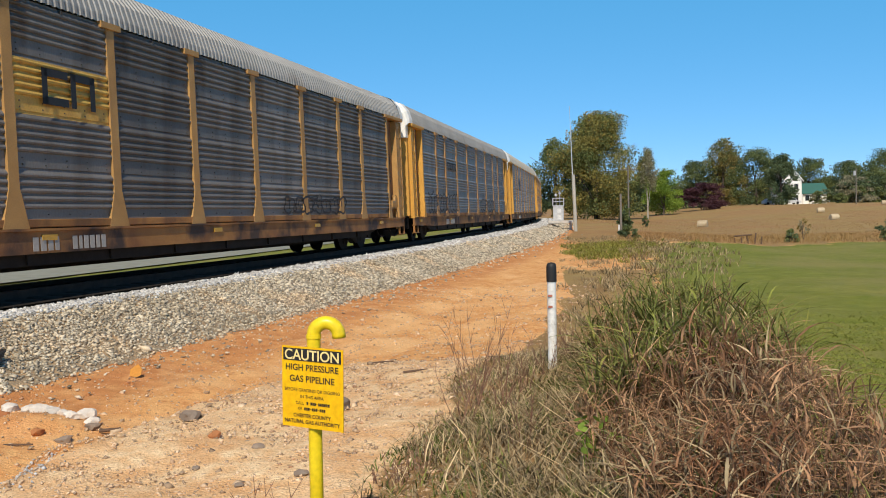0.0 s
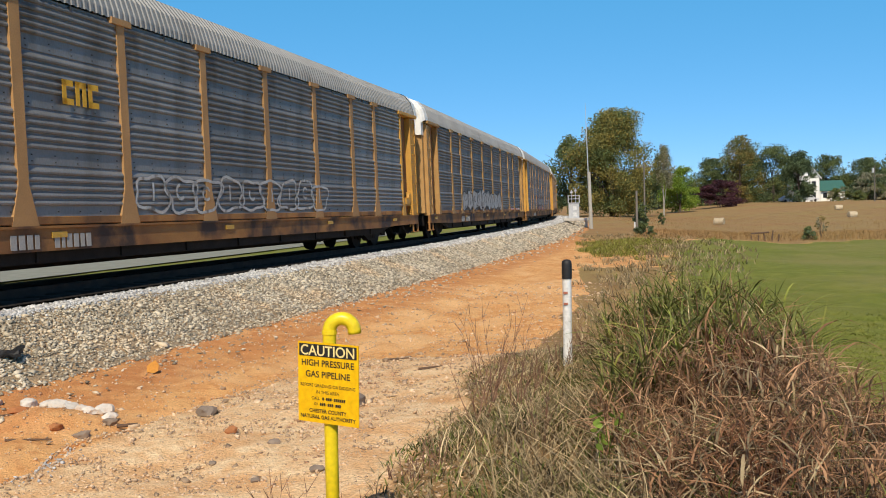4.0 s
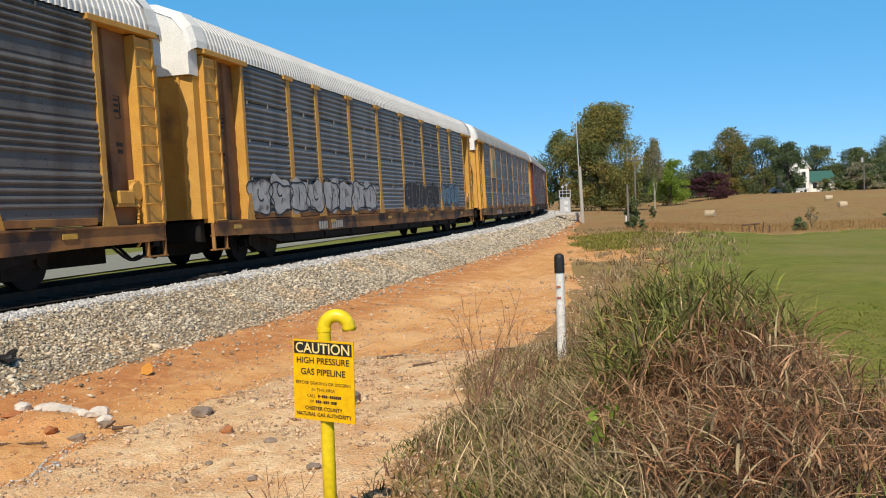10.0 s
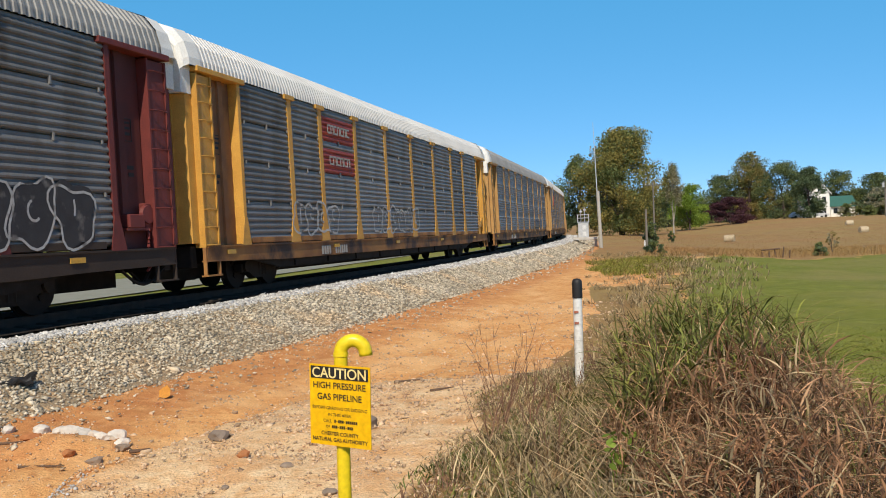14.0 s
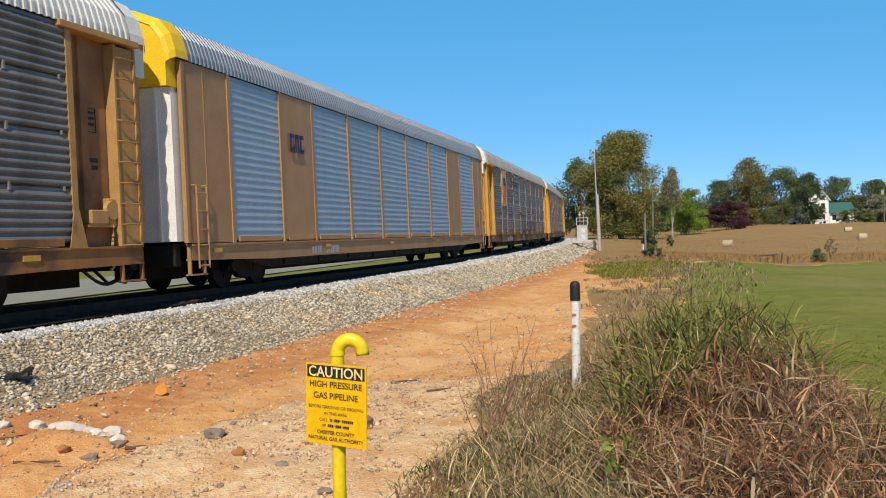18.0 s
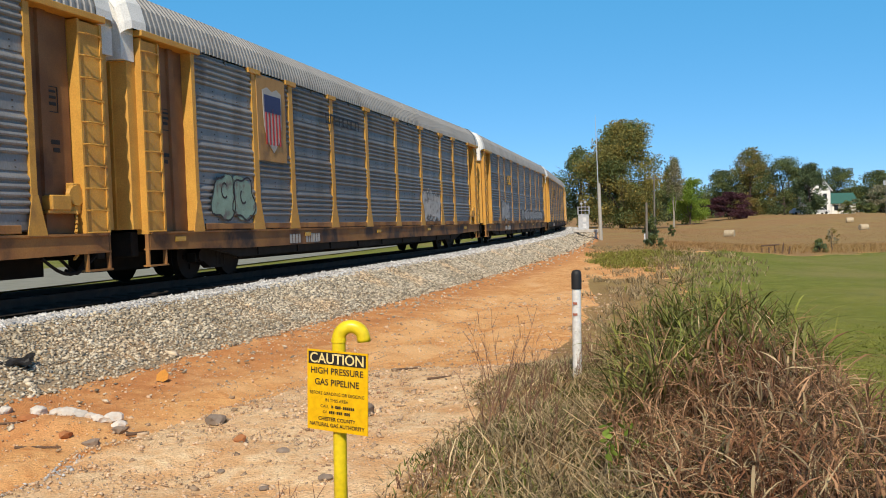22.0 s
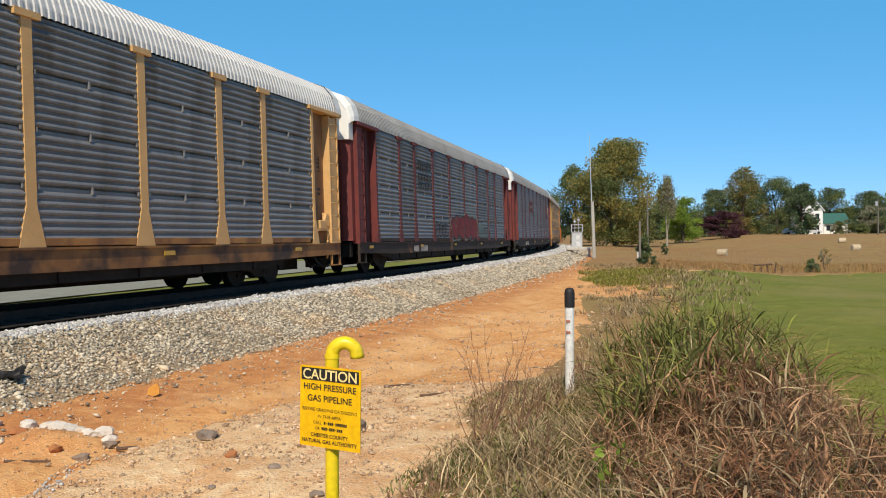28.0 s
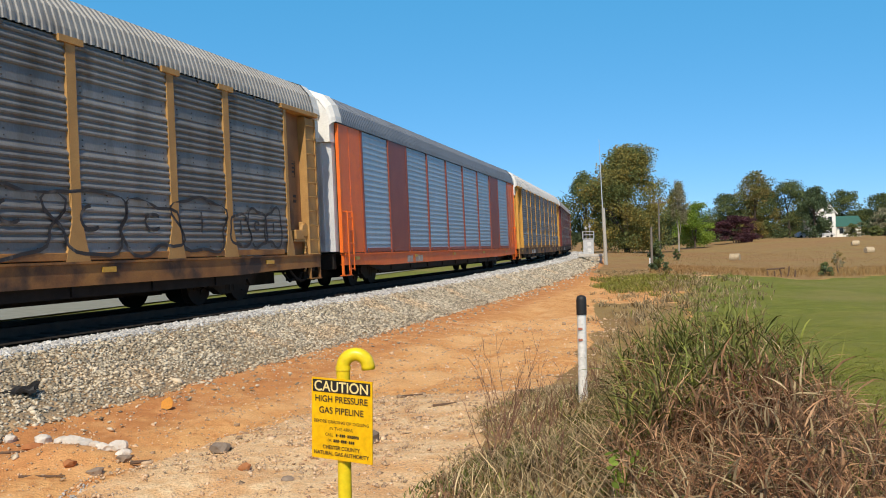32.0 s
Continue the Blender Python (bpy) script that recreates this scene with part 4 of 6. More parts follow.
def painted(x, z0, z1, w, c, kind="bands"):
    """A coloured field on the ribbed side between two heights."""
    return [("logo_field", ("painted", kind, w, z0, z1), make_painted(kind, w, z0, z1), c, x, 0.0, -0.052)]


def lettermark(x, z, n, w, h, t, c, d=0.03):
    return [("logo", ("loops", n, w, h, t), make_loops(n, w, h, t), c, x - w / 2, z - h / 2, d)]


def shield(x, z, bg):
    return plate(x, z, 1.5, 2.0, bg) + [("logo", "shield", make_shield, "mark_white", x, z, 0.03), ("logo_band", ("plate", 0.86, 0.4), make_plate(0.86, 0.4, 0.01), "navy", x, z + 0.36, 0.042)] + \
        [("logo_stripe", ("plate", 0.07, 0.85), make_plate(0.07, 0.85, 0.01), "spray_red", x + dx, z - 0.22, 0.042) for dx in (-0.36, -0.18, 0, 0.18, 0.36)]


def train():
    """All cars of the train, first to last, as (car)."""
    c = []
    c.append(rail_car("ochre auto carrier with dark ribbed panels and yellow emblem plate", "ochre", "panel_dark", marks_at=-6.6, marks=painted(-5.62, 3.02, 3.98, 2.45, "emblem_yellow") + lettermark(-5.55, 3.52, 2, 1.45, 0.58, 0.13, "black") + tag(3, 4.5, 0.5, n=7, c="spray_black", seed=3)))
    c.append(rail_car("white-capped yellow auto carrier with black outline tags along the bottom", "faded", "panel", marks=lettermark(-5.6, 3.55, 7, 2.1, 0.34, 0.06, "black", 0.01) + tag(-10.9, 2.3, 0.9, z=1.25, n=4, c="spray_black", seed=41) + tag(-8.6, 4.3, 0.9, z=1.25, n=6, c="spray_black", seed=4) + tag(2.2, 5.6, 0.7, n=7, c="spray_black", seed=5) + tag(9.6, 1.4, 0.5, n=3, c="spray_blue", seed=6)))
    c.append(rail_car("yellow auto carrier with slotted pale panels and blue emblem plate", "yellow", "panel_pale", "roof_cream", kind="sheets", marks=painted(-5.65, 3.12, 3.98, 1.9, "spray_blue", "sheets") + lettermark(-5.7, 3.6, 3, 0.9, 0.38, 0.08, "navy")))
    c.append(rail_car("white-capped yellow auto carrier with chalky white tags", "faded", "panel", marks=tag(-4, 9, 0.8, n=9, c="spray_white", seed=7) + lettermark(-5.5, 3.4, 3, 1.0, 0.4, 0.1, "gold", 0.01)))
    c.append(rail_car("ochre auto carrier with big white block graffiti", "ochre", "panel_dark", marks=tag(-7.0, 11.0, 1.05, z=1.2, n=9, c="spray_white", seed=8, fill=True) + [("reflector_band", ("plate", 0.24, 0.11), make_plate(0.24, 0.11), "refl_white" if i % 2 else "refl_red", 7.6 + 0.27 * i, 1.24) for i in range(14) if abs(7.6 + 0.27 * i - 9.27) > 0.36]))
    c.append(rail_car("white-capped yellow auto carrier with pink and white tag", "faded", "panel", marks=tag(-4.2, 7.2, 1.15, z=1.12, n=6, c="spray_pink", seed=9, c2="spray_white") + tag(-3.6, 5.6, 0.7, z=1.5, n=8, c="spray_white", seed=39, fill=True)))
    c.append(rail_car("yellow auto carrier with dark slotted panels and white tags", "faded", "panel", kind="sheets", marks=painted(-5.62, 3.2, 4.3, 2.4, "tan", "sheets") + lettermark(-5.62, 3.75, 3, 1.8, 0.7, 0.16, "black") + tag(-2.6, 3.2, 1.3, z=1.2, n=4, c="spray_white", seed=10) + tag(-1.9, 6.8, 0.9, z=1.15, n=9, c="spray_white", seed=47) + tag(-2.4, 4.0, 0.6, z=2.3, n=3, c="spray_white", seed=48)))
    c.append(rail_car("yellow auto carrier with grimy ribbed panels, gold emblem and white roof", "yellow", "panel_dark", "roof_white", dots=True, marks=lettermark(-5.6, 3.75, 3, 1.35, 0.55, 0.14, "gold") + plate(-5.6, 3.3, 1.5, 0.07, "gold")))
    c.append(rail_car("yellow auto carrier with slotted panels, white roof and large tags", "yellow", "panel", "roof_white", kind="sheets", marks=tag(-11.6, 9.5, 1.0, z=1.15, n=8, c="spray_white", seed=11, fill=True) + tag(1.4, 5.2, 1.2, z=1.15, n=5, c="spray_black", seed=12, fill=True, c2="spray_grey") + tag(7.2, 3.2, 1.1, n=4, c="spray_blue", seed=42, fill=True)))
    c.append(rail_car("yellow auto carrier with tan and green emblem plate", "faded", "panel", marks=plate(-8.1, 3.9, 1.5, 1.7, "tan") + plate(-8.1, 3.75, 0.9, 0.7, "spray_green", 0.03) + tag(-4.0, 2.9, 0.9, n=5, c="spray_white", seed=13) + tag(6.2, 2.2, 0.7, n=4, c="spray_white", seed=43)))
    c.append(rail_car("oxide-red auto carrier with round white emblem and graffiti", "red", "panel", kind="sheets", sill="sill_dark", marks=[("logo", "disc", make_disc, "mark_white", 8.1, 3.75, 0.01), ("logo_ring", "ring", make_ring_mark, "panel_dark", 8.1, 3.75, 0.012), ("logo_cross", "cross", make_cross_mark, "mark_white", 8.1, 3.75, 0.012)] + tag(-11.6, 4.0, 1.1, z=1.15, n=5, c="spray_grey", seed=14, fill=True) + tag(-4.5, 9, 0.8, n=8, c="spray_green", seed=15) + tag(8.7, 2.7, 1.25, z=1.12, n=3, c="spray_black", seed=44, fill=True, c2="spray_white")))
    c.append(rail_car("yellow auto carrier with red lettered emblem plates and white roof", "yellow", "panel", "roof_white", kind="sheets", marks=painted(-5.62, 4.05, 4.78, 2.4, "emblem_red", "sheets") + painted(-5.62, 3.08, 3.82, 2.4, "emblem_red", "sheets") + lettermark(-5.7, 4.4, 7, 1.7, 0.25, 0.05, "mark_white") + lettermark(-5.7, 3.45, 6, 1.6, 0.25, 0.05, "mark_white") + tag(-9, 3, 0.9, n=4, seed=16) + tag(-3, 5, 0.9, n=6, seed=17)))
    c.append(rail_car("ochre auto carrier with plain ribbed panels", "ochre", "panel", marks=tag(4, 4, 0.6, n=4, c="spray_black", seed=18)))
    c.append(rail_car("tan auto carrier with shield emblem and white roof", "ochre", "panel", "roof_white", kind="sheets", marks=shield(-7.96, 4.15, "tan") + lettermark(-7.96, 3.35, 7, 1.3, 0.14, 0.03, "black")))
    c.append(rail_car("newer tan-brown auto carrier with bluish panels", "brown", "panel_blue", "roof_blue", "capyellow", kind="fine", sill="brown", end="brown", door="white", marks=lettermark(-8.1, 3.7, 3, 0.9, 0.45, 0.1, "navy")))
    c.append(rail_car("bright yellow auto carrier with large shield emblem", "faded", "panel", marks=shield(-8.1, 3.9, "tan") + lettermark(-3.5, 4.3, 8, 2.6, 0.28, 0.05, "black") + tag(-2.2, 5.2, 1.3, z=1.2, n=4, c="spray_black", seed=19) + tag(3.1, 2.6, 0.7, n=4, c="spray_black", seed=45)))
    c.append(rail_car("yellow auto carrier with gold emblem and chalky tags", "faded", "panel", marks=lettermark(-5.6, 3.7, 3, 1.2, 0.5, 0.12, "gold") + tag(-8.5, 5, 1.0, n=5, seed=20)))
    c.append(rail_car("yellow auto carrier with shield emblem and white sprayed patches", "yellow", "panel", marks=shield(-8.1, 3.9, "ochre") + tag(-11, 1.8, 1.2, n=2, seed=21, fill=True, c="spray_green") + tag(4.5, 2.3, 1.2, n=5, seed=22, fill=True, c2="spray_white") + lettermark(-3.5, 4.3, 8, 2.6, 0.28, 0.05, "black")))
    c.append(rail_car("yellow auto carrier with row of white block tags", "faded", "panel", marks=lettermark(-5.6, 3.7, 3, 1.3, 0.5, 0.12, "gold") + tag(-8.4, 2.6, 1.1, n=3, seed=23, fill=True, c2="spray_white") + tag(-0.5, 11, 0.7, n=9, seed=24, fill=True)))
    c.append(rail_car("pale yellow auto carrier with boxed black emblem and dark panels", "yellow", "panel_dark", kind="sheets", sill="sill_dark", marks=painted(-5.62, 3.20, 4.22, 2.4, "emblem_yellow", "sheets") + lettermark(-5.55, 3.80, 3, 1.5, 0.55, 0.15, "black") + plate(-5.55, 3.38, 1.5, 0.10, "black", 0.005)))
    c.append(rail_car("tan auto carrier with slotted silvery panels and white roof", "tan", "panel_pale", "roof_white", kind="sheets", marks=[("patch", ("plate", 0.9, 0.4), make_plate(0.9, 0.4), "spray_black", -6.5, 1.6)]))
    c.append(rail_car("tan auto carrier with plain panels and white roof", "tan", "panel", "roof_white", kind="sheets", marks=plate(-5.7, 3.7, 1.2, 0.8, "panel_pale")))
    c.append(rail_car("red auto carrier with white tags and red graffiti", "red", "panel", kind="sheets", sill="sill_dark", marks=tag(-1.2, 5.2, 1.3, z=1.1, n=4, seed=25, fill=True, c="tag_red", c2="spray_black") + tag(-1.3, 5.4, 1.42, z=1.06, n=3, c="spray_green", seed=57) + lettermark(-5.6, 4.15, 6, 2.0, 0.3, 0.07, "black", 0.01) + lettermark(-5.6, 3.7, 9, 2.0, 0.22, 0.05, "black", 0.01) + lettermark(-5.6, 3.35, 8, 2.0, 0.22, 0.05, "black", 0.01) + tag(-4, 2.0, 0.6, n=4, c="spray_black", seed=26) + tag(4.4, 2.6, 0.6, n=4, c="spray_green", seed=46)))
    c.append(rail_car("red auto carrier with red emblem plates lettered white", "red", "panel", kind="sheets", sill="sill_dark", marks=plate(-2.9, 3.6, 2.6, 0.75, "red") + lettermark(-3.3, 3.6, 6, 1.5, 0.16, 0.04, "mark_white") + lettermark(-2.0, 3.6, 1, 0.5, 0.5, 0.12, "mark_white") + plate(10.25, 3.55, 2.5, 0.95, "red", -0.02) + lettermark(9.9, 3.55, 8, 1.5, 0.12, 0.03, "mark_white") + [("logo", "q_disc", make_small_disc(0.40), "mark_white", 11.0, 3.6, 0.02), ("logo_ring", "q_ring", make_small_disc(0.24), "red", 11.0, 3.6, 0.035)]))
    c.append(rail_car("ochre auto carrier with gold emblem and black lettered tags", "ochre", "panel", marks=lettermark(-5.7, 3.7, 3, 1.4, 0.5, 0.13, "gold") + tag(0.5, 8.5, 1.2, z=1.15, n=5, c="spray_black", seed=27) + tag(9.3, 2.3, 0.9, n=3, c="spray_black", seed=28)))
    c.append(rail_car("newer bright orange auto carrier with bluish panels", "maroon", "panel_blue", "roof_slate", "white", kind="fine", sill="orange", end="orange", door="silver"))
    for post_c, pan, roof, kd, sl in (("yellow", "panel", "roof_white", "bands", "sill"), ("red", "panel_dark", "roof_grey", "sheets", "sill_dark"), ("yellow", "panel", "roof_grey", "bands", "sill"), ("ochre", "panel", "roof_grey", "bands", "sill")):
        c.append(rail_car("weathered auto carrier with grey ribbed panels", post_c, pan, roof, kind=kd, sill=sl))
    return c


CARS = train()
NUDGE = [0.17, 0.03, 0.02, 0.00, 0.06, -0.36, 0.45, -0.31, -0.09, 0.58, 0.29, -0.29, 0.00, 0.19, 0.09, -0.03, 0.56, -0.01, 0.06, 0.31, -0.24, -0.01, -0.05, 0.47, -0.01, -0.05, 0.00, 0.00]
# metres by which the train runs ahead (-) or behind (+) an even pull, second by second
SLACK = [-0.54, -0.84, -0.99, -1.18, -1.38, -1.81, -2.45, -3.28, -3.76, -4.18, -4.37, -4.92, -5.12, -5.36, -5.63, -5.78, -5.93, -6.18, -6.66, -7.01, -7.32, -7.52, -7.87, -8.17, -8.64, -9.14, -9.56, -9.91, -10.2, -10.47, -10.73, -11.14, -11.49]
CAR_LEN = 28.829


def car_pose(s):
    x0, y0 = on_track(s - 9.95)
    x1, y1 = on_track(s + 9.95)
    z0, z1 = rail_z(s - 9.95), rail_z(s + 9.95)
    return pose((x0 + x1) / 2, (y0 + y1) / 2, (z0 + z1) / 2, LEAN, -math.degrees(math.atan2(z1 - z0, 19.9)), math.degrees(math.atan2(y1 - y0, x1 - x0)))


def run(t):
    i = min(int(t), 31)
    f = t - i
    p0, p1, p2, p3 = (SLACK[max(0, min(32, k))] for k in (i - 1, i, i + 1, i + 2))
    slack = p1 + 0.5 * f * (p2 - p0 + f * (2 * p0 - 5 * p1 + 4 * p2 - p3 + f * (3 * (p1 - p2) + p3 - p0)))
    return VEL * t + ACC * t * t + JRK * t ** 3 - slack


def roll(car, s0):
    """Turns the wheels of a car while it goes by, a sixth of a turn or so at a time."""
    ts = [k / 30 for k in range(0, 961) if abs(s0 - run(k / 30)) < 42]
    if not ts:
        return
    turn = [-math.degrees((run(t) - run(ts[0])) / WHEEL_R) for t in ts]
    ts, turn = [0.0] * (ts[0] > 0) + ts + [32.0] * (ts[-1] < 31.9), [turn[0]] * (ts[0] > 0) + turn + [turn[-1]] * (ts[-1] < 31.9)
    for truck in car.children:
        for w in truck.children:
            if w.name.startswith("wheelset"):
                dx = w.location.x
                walk(w, [(t, pose(dx, 0, WHEEL_R, 0, a, 0)) for t, a in zip(ts, turn)])


def motions():
    for i, car in enumerate(CARS):
        s0 = S0 + (i - 0.5) * CAR_LEN + (NUDGE[i] if i < len(NUDGE) else 0.0)
        walk(car, [(t / 2, car_pose(s0 - run(t / 2))) for t in range(65)])
        roll(car, s0)

# ---- roadside things ----
def letters(name, text, width, material, parent, x, z, y, bold=0.0, label=""):
    """Flat lettering in the built-in face, centred on x, z and as wide as given."""
    cu = bpy.data.curves.new(name, "FONT")
    cu.body, cu.align_x, cu.align_y, cu.extrude, cu.offset = text, "CENTER", "CENTER", 0.0, bold
    ob = new("lettering_source", cu)
    bpy.context.view_layer.update()
    me = bpy.data.meshes.new_from_object(ob.evaluated_get(bpy.context.evaluated_depsgraph_get()))
    bpy.data.objects.remove(ob)
    xs = [v.co.x for v in me.vertices]
    k = width / (max(xs) - min(xs))
    mid = (max(xs) + min(xs)) / 2
    ys = [v.co.y for v in me.vertices]
    my = (max(ys) + min(ys)) / 2
    me.transform(pose(x, y, z, 90, 0, 0) @ Matrix.Scale(k, 4) @ pose(-mid, -my, 0))
    me.materials.clear()
    me.materials.append(material)
    return part(name, me, material, parent, label)


def tube(bm, pts, r, seg=12):
    """A round bar bent along points."""
    rings = []
    for i, p in enumerate(pts):
        p = Vector(p)
        d = (Vector(pts[min(i + 1, len(pts) - 1)]) - Vector(pts[max(i - 1, 0)])).normalized()
        a = d.orthogonal().normalized() if i == 0 else (ref - d * ref.dot(d)).normalized()
        ref = a
        b = d.cross(a)
        rings.append([bm.verts.new(p + r * (a * math.cos(2 * math.pi * k / seg) + b * math.sin(2 * math.pi * k / seg))) for k in range(seg)])
    for r0, r1 in zip(rings, rings[1:]):
        for k in range(seg):
            f = bm.faces.new((r0[k], r0[(k + 1) % seg], r1[(k + 1) % seg], r1[k]))
            f.smooth = True
    bm.faces.new(rings[0][::-1])
    bm.faces.new(rings[-1])


def pipeline_marker():
    """Yellow vent pipe with a hooked top and a warning sign strapped to it."""
    bx, by = -0.555, 3.80
    base = gz(bx, by)
    ob = tagged(new("pipeline_marker_sign"), "yellow hooked pipe post with yellow and black gas pipeline warning sign", "sign")
    ob.location = (bx, by, base)
    top = 1.045 - base
    bm = bmesh.new()
    arc = [(0.008 + 0.052 - 0.052 * math.cos(a), 0.0, top + 0.052 * math.sin(a)) for a in np.linspace(0, math.pi * 0.98, 14)]
    tube(bm, [(0, 0, -0.15), (0.003, 0, top * 0.5), (0.008, 0, top)] + arc[1:] + [(0.113, 0, top - 0.012)], 0.0285, 16)
    part("pipe", bm, M["pipe_yellow"], ob)
    bm = bmesh.new()
    rod(bm, (0.008, 0, top - 0.012), (0.008, 0, top + 0.004), 0.0315, 16)
    part("coupling", bm, M["pipe_yellow"], ob)
    for sx in (-1, 1):
        bm = bmesh.new()
        box(bm, sx * 0.047 - 0.015, sx * 0.047 + 0.015, -0.03, 0.03, 0.10, 0.205, 0.006)
        part("test_terminal_box", bm, M["grey_box"], ob, "grey plastic terminal box on the pipe")
    bm = bmesh.new()
    w, h = 0.300, 0.335
    box(bm, -w / 2, w / 2, -0.0025, 0.0025, -h / 2, h / 2)
    sg = part("sign_board", bm, M["sign_yellow"], ob, "yellow enamelled sign board with black lettering")
    sg.matrix_basis = pose(0.003, -0.040, 0.834 - base, 0, 1.5, -27)
    bm = bmesh.new()
    box(bm, -w / 2 + 0.008, w / 2 - 0.008, -0.0050, -0.0027, h / 2 - 0.058, h / 2 - 0.008)
    part("header_band", bm, M["black"], sg)
    ink = M["black"]
    letters("header_lettering", "CAUTION", 0.266, M["sign_cream"], sg, 0, h / 2 - 0.033, -0.0062, 0.015)
    top_z = h / 2
    for text, width, fr, bold in (("HIGH PRESSURE", 0.222, 0.255, 0.012), ("GAS PIPELINE", 0.188, 0.395, 0.012), ("BEFORE GRADING OR DIGGING", 0.232, 0.535, 0.0), ("IN THIS AREA", 0.098, 0.615, 0.0), ("CHESTER COUNTY", 0.158, 0.850, 0.02), ("NATURAL GAS AUTHORITY", 0.234, 0.925, 0.02)):
        letters("lettering", text, width * 1.17, ink, sg, 0, top_z - fr * h, -0.0045, bold)
    letters("lettering", "CALL", 0.042, ink, sg, -0.060, top_z - 0.695 * h, -0.0045, 0.0)
    letters("lettering", "OR", 0.021, ink, sg, -0.058, top_z - 0.765 * h, -0.0045, 0.0)
    for fr, x0, n in ((0.695, -0.027, 12), (0.765, -0.039, 11)):
        bm = bmesh.new()
        for i in range(n):
            if i in (1, 5) and n == 12 or i in (3, 7) and n == 11:
                box(bm, x0 + i * 0.0096, x0 + i * 0.0096 + 0.005, -0.0045, -0.0027, top_z - fr * h - 0.0008, top_z - fr * h + 0.0008)
            else:
                box(bm, x0 + i * 0.0096, x0 + i * 0.0096 + 0.0068, -0.0045, -0.0027, top_z - fr * h - 0.0058, top_z - fr * h + 0.0058)
        tagged(part("number_bar", bm, ink, sg), kind="stuff")
    for sz in (-0.13, 0.13):
        bm = bmesh.new()
        tube(bm, [(0.008 + 0.033 * math.cos(a), 0.033 * math.sin(a), 0.832 - base + sz) for a in np.linspace(0, 6.28, 14)], 0.003, 6)
        part("strap", bm, M["cabinet"], ob)
    return ob


def marker_post():
    x, y = 0.962, 8.36
    z = gz(x, y)
    ob = tagged(new("utility_marker_post"), "white plastic pipeline marker post with black domed cap", "marker post")
    ob.location = (x, y, z)
    bm = bmesh.new()
    rod(bm, (0, 0, -0.2), (0.006, 0, 0.90 - z), 0.041, 20)
    p = part("tube", bm, M["post_white"], ob)
    bm = bmesh.new()
    prof = [(0.0465, 0.88 - z), (0.0465, 1.01 - z), (0.042, 1.038 - z), (0.028, 1.052 - z), (0.001, 1.057 - z)]
    rows = [[bm.verts.new((0.006 + r * math.cos(k * math.pi / 10), r * math.sin(k * math.pi / 10), h)) for k in range(20)] for r, h in prof]
    for a, b in zip(rows, rows[1:]):
        for k in range(20):
            bm.faces.new((a[k], a[(k + 1) % 20], b[(k + 1) % 20], b[k])).smooth = True
    part("cap", bm, M["black"], ob, "black domed cap")
    for zz, mt in ((0.755, "rust_mark"), (0.655, "rust_mark")):
        bm = bmesh.new()
        for k in range(3):
            a = math.radians(-125 + k * 16)
            box(bm, 0.0405 * math.cos(a) - 0.008, 0.0405 * math.cos(a) + 0.008, 0.0405 * math.sin(a) - 0.006, 0.0405 * math.sin(a) + 0.006, zz - z - 0.010, zz - z + 0.010)
        part("faded_label", bm, M[mt], ob, "faded red-brown label")
    return ob


M["sign_cream"] = mat("sign_cream_enamel", (0.86, 0.72, 0.35), (0.80, 0.64, 0.26), 20, 0.4, bump=0, vary=0.02)
M["rust_mark"] = plain("faded_red_label", (0.45, 0.16, 0.10))
pipeline_marker()
marker_post()


# ---- loose stones ----
M["pale_stone"] = mat("pale_granite", (0.56, 0.555, 0.545), (0.42, 0.415, 0.41), 1.5, 0.9, bump=0.3, fine=60, vary=0.4, island=True)
def stones(name, places, sizes, material, seed, flat=0.7):
    """Many small faceted stones in one mesh, half sunk in the ground."""
    rnd = np.random.default_rng(seed)
    n = len(places)
    base = np.array([(1, 0, 0), (0.1, 1, 0), (-1, 0.1, 0), (0, -1, 0.1), (0.1, 0.1, 1), (0, 0, -1)], float)
    v = base[None] * (0.65 + 0.6 * rnd.random((n, 6, 1))) + rnd.normal(0, 0.13, (n, 6, 3))
    v *= np.stack([0.8 + 0.5 * rnd.random(n), 0.7 + 0.4 * rnd.random(n), flat * (0.7 + 0.5 * rnd.random(n))], -1)[:, None]
    a = rnd.random(n) * 6.28
    tx, ty = rnd.normal(0, 0.35, n), rnd.normal(0, 0.35, n)
    c, s = np.cos(a)[:, None], np.sin(a)[:, None]
    x, y, z = v[..., 0], v[..., 1], v[..., 2]
    x, y = x * c - y * s, x * s + y * c
    y, z = y * np.cos(tx)[:, None] - z * np.sin(tx)[:, None], y * np.sin(tx)[:, None] + z * np.cos(tx)[:, None]
    x, z = x * np.cos(ty)[:, None] + z * np.sin(ty)[:, None], -x * np.sin(ty)[:, None] + z * np.cos(ty)[:, None]
    v = np.stack([x, y, z], -1) * np.asarray(sizes)[:, None, None] + np.asarray(places)[:, None]
    f = np.array([(0, 1, 4), (1, 2, 4), (2, 3, 4), (3, 0, 4), (1, 0, 5), (2, 1, 5), (3, 2, 5), (0, 3, 5)])
    faces = (f[None] + 6 * np.arange(n)[:, None, None]).reshape(-1, 3)
    return new(name, raw_mesh(name, v.reshape(-1, 3), faces, material))


